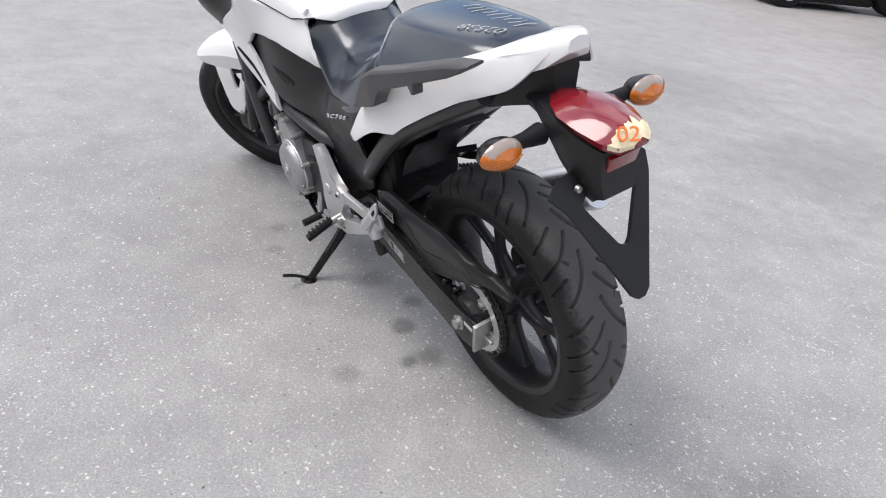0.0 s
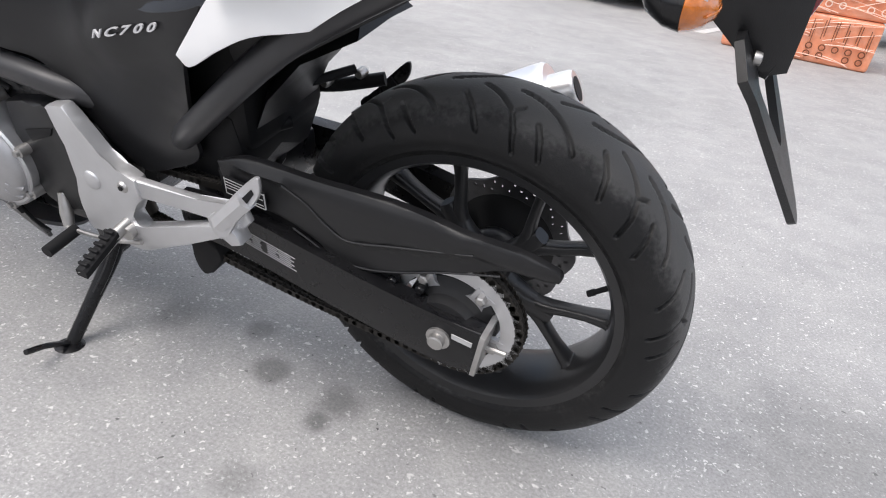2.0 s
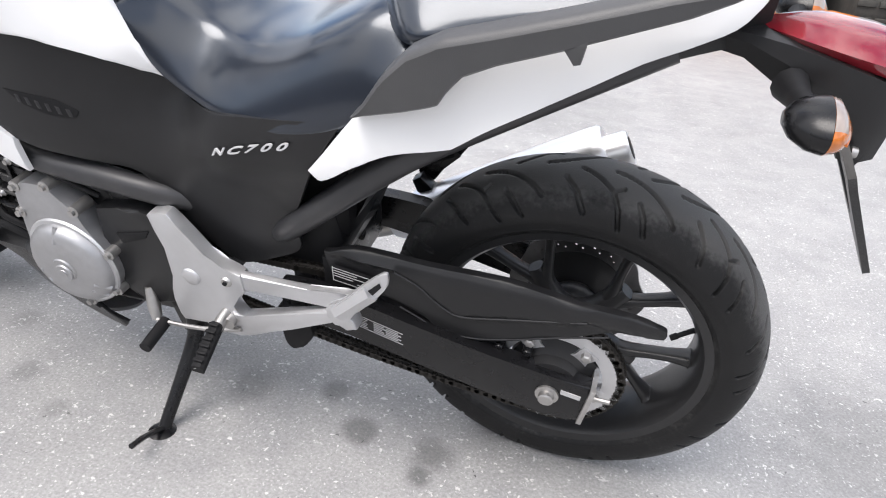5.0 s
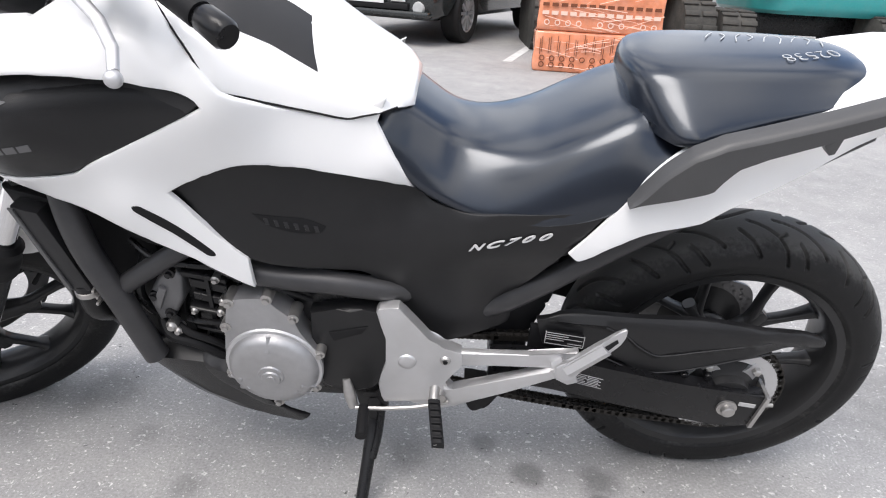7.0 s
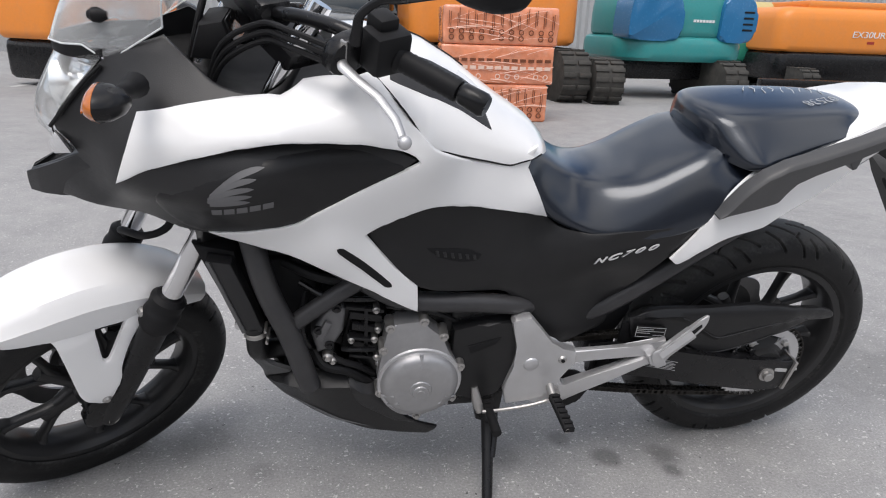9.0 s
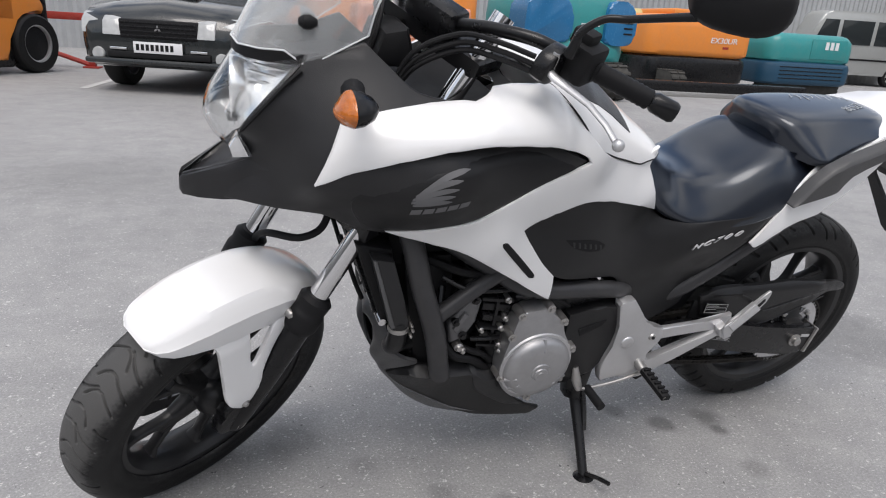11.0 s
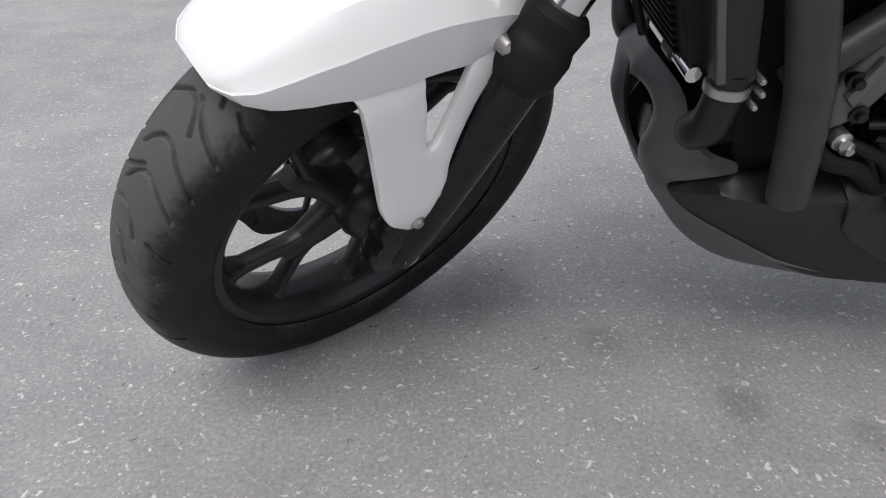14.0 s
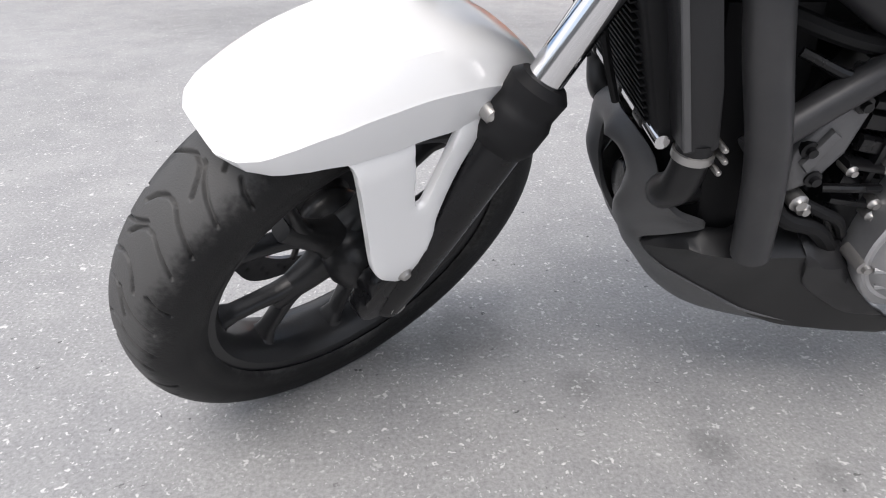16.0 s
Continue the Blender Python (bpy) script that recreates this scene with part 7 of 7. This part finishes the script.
def section(x, hw, z0, z1, z2, crown):
    """A car body section: sill, belt and bonnet heights."""
    return [(x, -hw * 0.86, z0), (x, -hw * 0.97, z0 + 0.06), (x, -hw, (z0 + z1) / 2), (x, -hw * 0.985, z1 - 0.05), (x, -hw * 0.93, z1), (x, -hw * 0.6, z2 - 0.02), (x, 0, z2 + crown), (x, hw * 0.6, z2 - 0.02), (x, hw * 0.93, z1), (x, hw * 0.985, z1 - 0.05),
            (x, hw, (z0 + z1) / 2), (x, hw * 0.97, z0 + 0.06), (x, hw * 0.86, z0)]


bm = bmesh.new()
rings = [section(*q) for q in ((0.83, 0.72, 0.36, 0.62, 0.68, 0.01), (0.80, 0.80, 0.30, 0.70, 0.76, 0.02), (0.72, 0.87, 0.27, 0.80, 0.86, 0.03), (0.55, 0.905, 0.27, 0.88, 0.94, 0.03), (0.30, 0.915, 0.42, 0.93, 0.99, 0.03), (0.0, 0.92, 0.66, 0.96, 1.03, 0.03),
                                 (-0.32, 0.92, 0.42, 0.99, 1.07, 0.03), (-0.55, 0.92, 0.28, 1.00, 1.08, 0.02), (-2.2, 0.92, 0.28, 1.02, 1.06, 0.0), (-2.45, 0.92, 0.42, 1.02, 1.06, 0.0), (-2.63, 0.92, 0.66, 1.02, 1.06, 0.0), (-2.9, 0.91, 0.42, 1.02, 1.06, 0.0), (-3.35, 0.88, 0.32, 1.0, 1.05, 0.0), (-3.45, 0.84, 0.4, 0.95, 1.0, 0.0))]
part("car_body", ring_skin(bm, rings), CARPAINT, car, "dark glossy body")
bm = bmesh.new()
rings = [[(x, -h0, 1.0), (x - d, -h1, z), (x - d * 1.02, 0, z + 0.03), (x - d, h1, z), (x, h0, 1.0)] for x, h0, h1, z, d in ((-0.35, 0.84, 0.80, 1.05, 0.05), (-0.70, 0.85, 0.70, 1.42, 0.28), (-1.1, 0.86, 0.66, 1.52, 0.1), (-2.6, 0.86, 0.66, 1.50, 0.0), (-3.2, 0.84, 0.70, 1.30, -0.05), (-3.4, 0.80, 0.76, 1.05, -0.02))]
part("car_cabin", ring_skin(bm, rings), CARGLASS, car, "dark windows")
bm = bmesh.new()
rings = [[(x, -h, z - 0.02), (x, -h * 0.6, z + 0.02), (x, h * 0.6, z + 0.02), (x, h, z - 0.02), (x, 0, z - 0.03)] for x, h, z in ((-0.95, 0.66, 1.47), (-1.2, 0.67, 1.54), (-2.6, 0.67, 1.52), (-3.1, 0.68, 1.42))]
part("car_roof", ring_skin(bm, rings), CARPAINT, car)
for y in (-1, 1):
    for x0, x1 in ((-0.80, -0.98), (-1.75, -1.75), (-2.55, -2.60)):
        bm = bmesh.new()
        tube(bm, [(x0 + 0.25 * (x0 > -1), y * 0.865, 1.02), (x1, y * 0.70, 1.48)], 0.03, 8, 1)
        part("window_pillar", bm, CARPAINT, car)
    bm = bmesh.new()
    prism(bm, [(0.845, 0.60), (0.80, 0.60), (0.72, 0.78), (0.76, 0.79), (0.82, 0.74)], y * 0.40, y * 0.60, 0.015)
    prism(bm, [(0.80, 0.61), (0.70, 0.62), (0.60, 0.83), (0.70, 0.82), (0.78, 0.74)], y * 0.58, y * 0.845, 0.02)
    part("head_lamp", bm, LAMPGREY, car, "large clear head lamp")
    bm = bmesh.new()
    lathe(bm, [(0.001, 0.855), (0.06, 0.85), (0.07, 0.835), (0.072, 0.78)], 20, (0, y * 0.66, 0.40), "x", caps=True)
    part("fog_lamp", bm, LAMPGREY, car, "round fog lamp")
    bm = bmesh.new()
    box(bm, 0.80, 0.868, y * 0.43 - 0.09, y * 0.43 + 0.09, 0.455, 0.48, 0.006)
    part("bumper_insert", bm, CHROME, car, "bright bumper insert")
    bm = bmesh.new()
    box(bm, -0.62, -0.42, y * 1.0 - 0.10, y * 1.0 + 0.10, 1.02, 1.18, 0.03)
    part("door_mirror", bm, CARPAINT, car)
    for x in (-1.55, -2.35):
        bm = bmesh.new()
        box(bm, x - 0.09, x + 0.09, y * 0.93 - 0.012, y * 0.93 + 0.012, 0.86, 0.89, 0.006)
        part("door_handle", bm, CARPAINT, car)
    for x in (0.0, -2.63):
        road_wheel(car, Matrix.Translation((x, y * 0.80, 0.335)) @ (Matrix.Identity(4) if y < 0 else Matrix.Rotation(math.pi, 4, "Z")), 0.335, 0.22, 10)
bm = bmesh.new()
box(bm, 0.74, 0.842, -0.42, 0.42, 0.57, 0.77, 0.02)
grille = part("grille", bm, DEEP, car, "black slatted grille")
for k in range(4):
    bm = bmesh.new()
    box(bm, 0.83, 0.852, -0.40, 0.40, 0.595 + 0.045 * k, 0.610 + 0.045 * k, 0.003)
    part("grille_bar", bm, BLACK, grille)
bm = bmesh.new()
for a in (90, 210, 330):
    c, s_ = math.cos(radians(a)), math.sin(radians(a))
    vs = [bm.verts.new((0.86, 0.042 * (c * u - s_ * w), 0.68 + 0.042 * (s_ * u + c * w))) for u, w in ((0, 0), (0.5, 0.29), (1, 0), (0.5, -0.29))]
    bm.faces.new(vs)
part("emblem", bm, CHROME, grille, "three bright lozenges")
bm = bmesh.new()
box(bm, 0.72, 0.88, -0.80, 0.80, 0.30, 0.37, 0.03)
part("lower_bumper", bm, CARPAINT, car)
bm = bmesh.new()
box(bm, 0.76, 0.872, -0.55, 0.55, 0.375, 0.44, 0.01)
part("bumper_grille", bm, DEEP, car)
bm = bmesh.new()
box(bm, 0.872, 0.880, -0.26, 0.26, 0.43, 0.545, 0.003)
np_ = part("number_plate", bm, PLATEW, car, "white number plate")
for k in range(8):
    bm = bmesh.new()
    y = -0.215 + 0.052 * k
    box(bm, 0.880, 0.882, y - 0.017, y + 0.017, 0.457, 0.520)
    part("plate_bar", bm, DEEP, np_)
bm = bmesh.new()
box(bm, 0.02, 0.30, -0.22, 0.22, 1.00, 1.075, 0.03)
scoop = part("bonnet_scoop", bm, CARPAINT, car, "bonnet air scoop")
bm = bmesh.new()
box(bm, 0.295, 0.306, -0.18, 0.18, 1.022, 1.060, 0.004)
part("scoop_mouth", bm, DEEP, scoop)


# wrapped insulation packs on a stack
def pack(m, w, d, h, seed, dark):
    rnd = random.Random(seed)
    bm = bmesh.new()
    box(bm, -w / 2, w / 2, -d / 2, d / 2, 0, h, 0.03, 3)
    bmesh.ops.subdivide_edges(bm, edges=[e for e in bm.edges if e.calc_length() > 0.2], cuts=5, use_grid_fill=True)
    for v in bm.verts:
        v.co += Vector((noise.noise(v.co * 5 + Vector((seed, 0, 0))), noise.noise(v.co * 5 + Vector((0, seed, 0))), 0)) * 0.018
    ob = part("insulation_pack", bm, FILM, None, "orange film-wrapped pack of insulation boards in a stack", m, angle=60)
    tagged(ob, category="pack", group="stack of wrapped packs")
    n_ = 11
    for row, z in enumerate((h * 0.18, h * 0.34)) if not dark else enumerate((h * 0.20,)):
        for k in range(n_):
            if k in (4, 8) and row == 0:
                continue
            x = -w / 2 + 0.09 + (w - 0.18) * k / (n_ - 1)
            bm = bmesh.new()
            lathe(bm, [(0.020, 0.0), (0.030, 0.0), (0.030, 0.006), (0.020, 0.006)], 14, (x, -d / 2 - 0.022, z), loop=True)
            part("printed_ring", bm, PRINTD if not dark else PRINTW, ob)
    for k in range(13):
        x = -w / 2 + 0.07 + (w - 0.14) * k / 12
        if dark:
            bm = bmesh.new()
            box(bm, x - 0.036, x + 0.030, -d / 2 - 0.023, -d / 2 - 0.014, h * 0.58, h * 0.66)
            part("printed_bar", bm, PRINTD, ob)
            bm = bmesh.new()
            box(bm, x - 0.034, x + 0.034, -d / 2 - 0.023, -d / 2 - 0.014, h * 0.38, h * 0.47)
            part("printed_bar", bm, PRINTW, ob)
        else:
            for q in range(2):
                bm = bmesh.new()
                zz = h * (0.52 + 0.2 * rnd.random())
                box(bm, x - 0.012 + 0.02 * q, x - 0.006 + 0.02 * q, -d / 2 - 0.022, -d / 2 - 0.014, zz - 0.06, zz + 0.10)
                part("printed_bar", bm, PRINTD, ob)
    # random pale tubes drawn as the white highlights on wrinkled film
    for k in range(20):
        bm = bmesh.new()
        x0, z0 = rnd.uniform(-w / 2, w / 2 - 0.3), rnd.uniform(0.05, h - 0.05)
        x1, z1 = min(w / 2, x0 + rnd.uniform(0.2, 0.6)), min(h - 0.01, max(0.02, z0 + rnd.uniform(-0.12, 0.16)))
        tube(bm, [(x0, -d / 2 - 0.016, z0), ((x0 + x1) / 2, -d / 2 - 0.022, (z0 + z1) / 2 + 0.01), (x1, -d / 2 - 0.016, z1)], 0.0015 + 0.003 * rnd.random(), 5, 3)
        part("film_highlight", bm, FOLD_SHINE, ob)
    return ob


STACK = pose(0.77, 6.28, 0, 0, 0, -4)
pack(STACK @ pose(0.0, 0, 0.0), 1.25, 0.62, 0.42, 3, False)
pack(STACK @ pose(0.03, 0.0, 0.422), 1.28, 0.62, 0.42, 5, True)
pack(STACK @ pose(0.05, 0.01, 0.844), 1.30, 0.62, 0.41, 9, False)


def crawler(parent, m, length, wide, high, pads=26):
    """A rubber track: belt with pads round it."""
    r = high / 2
    bm = bmesh.new()
    line = [(length / 2 - r + r * math.cos(a), r + r * math.sin(a)) for a in np.linspace(-math.pi / 2, math.pi / 2, 10)] + [(-length / 2 + r + r * math.cos(a), r + r * math.sin(a)) for a in np.linspace(math.pi / 2, 3 * math.pi / 2, 10)]
    prism(bm, [(x, z) for x, z in line], -wide / 2, wide / 2, 0.02)
    belt = part("track", bm, TRACK, parent, "dusty rubber crawler track", m)
    per = 2 * (length - high) + 2 * math.pi * r
    bm = bmesh.new()
    box(bm, -0.035, 0.035, -wide / 2 * 1.02, -wide * 0.04, -0.006, 0.022, 0.008)
    box(bm, -0.035, 0.035, wide * 0.04, wide / 2 * 1.02, -0.006, 0.022, 0.008)
    first = part("track_pad", bm, TRACK, belt)
    for k in range(pads):
        d = per * k / pads
        L_ = length - high
        if d < L_:
            x, z, a = -L_ / 2 + d, high, 0
        elif d < L_ + math.pi * r:
            a = (d - L_) / r
            x, z = L_ / 2 + r * math.sin(a), r + r * math.cos(a)
        elif d < 2 * L_ + math.pi * r:
            x, z, a = L_ / 2 - (d - L_ - math.pi * r), 0.02, math.pi
        else:
            a = math.pi + (d - 2 * L_ - math.pi * r) / r
            x, z = -L_ / 2 + r * math.sin(a), r + r * math.cos(a)
        ob = first if k == 0 else new("track_pad", first.data)
        ob.parent, ob.matrix_basis = belt, pose(x, 0, z, 0, math.degrees(a), 0)
    return belt


def house(parent, name, mat, w, d, z0, z1, label="", round_=0.25, dome=0.0):
    """An excavator's rounded upper body, centred on its own place."""
    bm = bmesh.new()
    out = []
    for sx, sy, a0 in ((1, -1, -90), (1, 1, 0), (-1, 1, 90), (-1, -1, 180)):
        for a in np.linspace(a0, a0 + 90, 6):
            out.append((sx * (w / 2 - round_) + round_ * math.cos(radians(a)), sy * (d / 2 - round_) + round_ * math.sin(radians(a))))
    rings = [[(x * k, y * k, z) for x, y in out] for z, k in ((z0, 0.94), (z0 + 0.05, 0.99), (z0 + 0.12, 1.0), (z1 - 0.12 - dome * 0.45, 1.0), (z1 - 0.04 - dome * 0.30, 0.98), (z1 - dome * 0.18, 0.93), (z1 - dome * 0.06, 0.93 - dome * 0.12), (z1 + 0.002, 0.92 - dome * 0.30))]
    return part(name, ring_skin(bm, rings), mat, parent, label)


# orange excavator behind the packs
m1 = thing("mini_excavator", "orange mini excavator on dusty rubber tracks behind wrapped packs", "excavator", pose(1.26, 9.1, 0, 0, 0, 2))
house(m1, "upper_body", ORANGE, 2.55, 1.7, 0.80, 1.75, "orange upper body")
bm = bmesh.new()
box(bm, -0.8, 0.8, -0.5, 0.5, 0.45, 0.82, 0.04)
part("undercarriage", bm, BLACK, m1)
crawler(m1, pose(1.12, -0.35, 0, 0, 0, 90), 1.9, 0.42, 0.74)
crawler(m1, pose(-0.85, -0.35, 0, 0, 0, 90), 1.9, 0.42, 0.74)
# teal excavator
m2 = thing("mini_excavator", "teal and blue mini excavator with a small track", "excavator", pose(4.50, 9.65, 0, 0, 0, 3))
house(m2, "counterweight", TEAL, 2.25, 2.0, 0.60, 0.98, "teal counterweight", 0.5)
house(m2, "upper_body", TEAL, 2.15, 1.9, 0.96, 1.85, "teal engine hood", 0.60, 0.9)
for x0, x1 in ((-1.10, -0.20), (0.48, 1.10)):
    bm = bmesh.new()
    prism(bm, glide([(x0, 1.02), (x0 + 0.05, 0.93), (x1 - 0.12, 0.92), (x1, 1.02), (x1, 1.45), (x1 - 0.15, 1.62), (x0 + 0.12, 1.62), (x0 + 0.02, 1.45)], 4, True), -1.02, -0.45, 0.14, 6)
    part("side_hood", bm, BLUE, m2, "blue rounded side hood")
for k in range(4):
    bm = bmesh.new()
    box(bm, 0.86, 1.04, -1.03, -0.95, 1.10 + 0.09 * k, 1.13 + 0.09 * k, 0.008)
    part("louvre", bm, DEEP, m2)
for k in range(7):
    bm = bmesh.new()
    box(bm, 0.02 + 0.055 * k, 0.063 + 0.055 * k, -0.957, -0.945, 1.21, 1.25)
    part("name_bar", bm, PLATEW, m2)
bm = bmesh.new()
box(bm, -1.0, 1.0, -0.6, 0.6, 0.30, 0.62, 0.05)
part("undercarriage", bm, BLACK, m2)
crawler(m2, pose(-1.58, -1.1, 0, 0, 0, 80), 1.5, 0.42, 0.62)
crawler(m2, pose(0.7, -0.5, 0, 0, 0, 90), 1.7, 0.40, 0.62)
# cream and green machine
m3 = thing("mini_excavator", "cream and green mini excavator standing among others", "excavator", pose(8.3, 13.2, 0, 0, 0, 0))
house(m3, "upper_body", CREAM, 1.6, 1.8, 0.95, 1.75, "cream hood", 0.5, 0.8)
house(m3, "counterweight", GREEN, 1.9, 2.0, 0.50, 0.97, "green counterweight", 0.4)
crawler(m3, pose(0, -0.2, 0, 0, 0, 0), 1.8, 0.4, 0.5)
# orange and black machine
m4 = thing("mini_excavator", "orange and black mini excavator standing among others", "excavator", pose(9.15, 11.9, 0, 0, 0, -4))
house(m4, "upper_body", ORANGE, 2.75, 1.9, 0.76, 1.62, "orange engine hood", 0.28, 0.3)
house(m4, "counterweight", BLACK, 2.70, 1.95, 0.18, 0.75, "black counterweight", 0.3)
bm = bmesh.new()
box(bm, -0.75, 1.1, -0.8, 0.8, 1.60, 1.75, 0.05)
part("hood_top", bm, ORANGE, m4)
words("model_number", "EX30UR", 0.17, PLATEW, m4, Matrix.Translation((0.55, -0.957, 1.12)) @ pose(0, 0, 0, 90, 0, 0), "white model lettering", 0.004, 0.1, 1.2)
bm = bmesh.new()
box(bm, 0.55, 0.70, -0.96, -0.945, 0.95, 1.0)
part("name_bar", bm, REDPAINT, m4)
crawler(m4, pose(-0.9, -0.9, 0, 0, 0, 90), 1.4, 0.35, 0.45)
# teal and dark blue machine
m5 = thing("mini_excavator", "teal and dark blue mini excavator standing among others", "excavator", pose(12.8, 12.1, 0, 0, 0, -8))
house(m5, "upper_body", TEAL, 2.5, 1.9, 0.75, 1.42, "teal hood", 0.35, 0.4)
house(m5, "counterweight", DARKBLUE, 2.6, 2.0, 0.22, 0.76, "dark blue ribbed counterweight", 0.4)
bm = bmesh.new()
box(bm, -0.1, 0.9, -0.965, -0.945, 0.85, 1.32, 0.01)
part("hood_door", bm, TEAL, m5)
for k in range(3):
    bm = bmesh.new()
    box(bm, 0.28 + 0.14 * k, 0.37 + 0.14 * k, -0.975, -0.962, 1.08, 1.26)
    part("name_bar", bm, PLATEW, m5)
for k in range(4):
    bm = bmesh.new()
    box(bm, -0.9, 0.9, -1.01, -0.99, 0.36 + 0.09 * k, 0.38 + 0.09 * k, 0.004)
    part("rib", bm, BLACK, m5)
crawler(m5, pose(0, -0.6, 0, 0, 0, 0), 2.2, 0.4, 0.4)
# dozer blade and boom lying in front of the machines
bm = bmesh.new()
box(bm, -1.9, 1.9, -0.12, 0.12, 0.06, 0.30, 0.03)
blade_t = thing("dozer_blade", "dark steel dozer blade resting on the asphalt", "blade", pose(8.6, 9.6, 0.0, 0, 0, -10))
part("blade_plate", bm, BLACK, blade_t)
bm = bmesh.new()
box(bm, -1.95, 1.95, -0.16, -0.10, 0.0, 0.10, 0.01)
part("cutting_edge", bm, STEEL, blade_t)
# forklift
fl = thing("forklift", "orange forklift with black base and a dark mast", "forklift", pose(-4.91, 9.78, 0, 0, 0, 60))
house(fl, "counterweight", ORANGE, 1.9, 1.2, 0.66, 1.55, "orange counterweight", 0.2)
house(fl, "chassis", BLACK, 1.75, 1.1, 0.10, 0.66, "black lower chassis", 0.15)
for k in range(6):
    bm = bmesh.new()
    box(bm, -0.62 + 0.2 * k, -0.49 + 0.2 * k, -0.618, -0.600, 1.02, 1.12)
    part("name_bar", bm, PLATEW, fl)
bm = bmesh.new()
box(bm, -0.55, 0.05, -0.612, -0.58, 0.76, 0.92, 0.01)
part("vent_mouth", bm, DEEP, fl)
bm = bmesh.new()
prism(bm, glide([(0.05, 0.22, True), (0.58, 0.20, True), (0.64, 0.50), (0.78, 0.80), (1.05, 0.93), (1.34, 0.86, True), (1.36, 1.02, True), (0.95, 1.55, True), (0.05, 1.55, True)], 2, True), -0.6, 0.6, 0.05)
part("front_body", bm, ORANGE, fl)
road_wheel(fl, pose(1.12, -0.52, 0.43), 0.43, 0.26, 0)
road_wheel(fl, pose(-0.60, -0.50, 0.28), 0.28, 0.2, 0)
bm = bmesh.new()
box(bm, 1.45, 1.60, -0.45, -0.33, 0.05, 2.2, 0.01)
box(bm, 1.45, 1.60, 0.33, 0.45, 0.05, 2.2, 0.01)
part("mast", bm, BLACK, fl, "black mast rails")
# red steel frame
rf = thing("lifting_frame", "red welded steel frame on the asphalt", "frame", pose(-3.62, 11.75, 0, 0, 0, -10))
for x in (-0.45, 0.38):
    bm = bmesh.new()
    box(bm, x - 0.05, x + 0.05, -0.05, 0.05, 0, 0.80, 0.006)
    part("post", bm, REDPAINT, rf)
bm = bmesh.new()
box(bm, -0.6, 0.6, -0.06, 0.06, 0.78, 0.90, 0.006)
part("top_beam", bm, REDPAINT, rf)
bm = bmesh.new()
tube(bm, [(-0.42, 0, 0.30), (0.35, 0, 0.05)], 0.04, 8, 1)
part("brace", bm, REDPAINT, rf)
bm = bmesh.new()
box(bm, 0.25, 0.50, -0.12, 0.12, 0, 0.03, 0.004)
part("foot_plate", bm, REDPAINT, rf)
# silver van
van = thing("van", "silver van parked beyond the machines", "van", pose(19.5, 16.2, 0, 0, 0, -12))
bm = bmesh.new()
prism(bm, glide([(-2.3, 0.35, True), (-2.3, 1.15), (-2.0, 1.25), (-1.5, 2.2), (-1.2, 2.35), (2.2, 2.35), (2.3, 2.2), (2.35, 0.35, True)], 3, True), -0.85, 0.85, 0.08)
part("van_body", bm, SILVER, van, "silver bodywork")
for x0, x1 in ((-1.55, -0.9), (-0.75, 0.4), (0.55, 2.0)):
    bm = bmesh.new()
    prism(bm, [(x0 - 0.15 if x0 < -1 else x0, 1.32), (x1, 1.32), (x1, 2.08), (x0 + 0.15 if x0 < -1 else x0, 2.08)], -0.87, -0.84, 0.004)
    part("van_window", bm, CARGLASS, van, "dark window")
bm = bmesh.new()
box(bm, -2.2, 2.25, -0.875, -0.845, 0.82, 0.88, 0.005)
part("rub_strip", bm, BLACK, van)
for x in (-1.45, 1.5):
    road_wheel(van, pose(x, -0.75, 0.33), 0.33, 0.2, 8)

# corrugated sheet fence along the far side
bm = bmesh.new()
xs = np.arange(-30, 34, 0.05)
prof = [(float(x), 0.018 * math.copysign(min(1, abs(1.6 * math.sin(x * 2 * math.pi / 0.2))), math.sin(x * 2 * math.pi / 0.2))) for x in xs]
rows = [[bm.verts.new((x, y + dy, z)) for x, y in prof] for dy, z in ((0, 0.0), (0, 3.2), (0.06, 3.2), (0.06, 0.0))]
for a, b_ in zip(rows, rows[1:]):
    for i in range(len(prof) - 1):
        bm.faces.new((a[i], a[i + 1], b_[i + 1], b_[i]))
fence = part("wall_north", bm, SHEET, None, "grey corrugated sheet metal fence", pose(0, 17.5, 0, 0, 0, -3), smooth=False)
tagged(fence, category="fence", kind="structure")

# plain unseen walls added behind the camera and at the ends, to darken reflections
CONCRETE = material("stained_concrete", (0.30, 0.295, 0.285), 0.85, vary=0.3, scale=0.6, bump=0.3, bump_scale=40, dirt=0.5, dirt_color=(0.16, 0.155, 0.145))
for name, x0, x1, y0, y1, high in (("wall_south", -24.0, 24.0, -15.3, -15.0, 5.0), ("wall_east", 24.0, 24.3, -15.0, 18.5, 5.0), ("wall_west", -24.3, -24.0, -15.0, 18.5, 5.0)):
    bm = bmesh.new()
    box(bm, x0, x1, y0, y1, 0, high, 0.03)
    wall = part(name, bm, CONCRETE, None, "unseen plain stained concrete wall, added to darken low reflections")
    tagged(wall, category="wall", kind="structure")
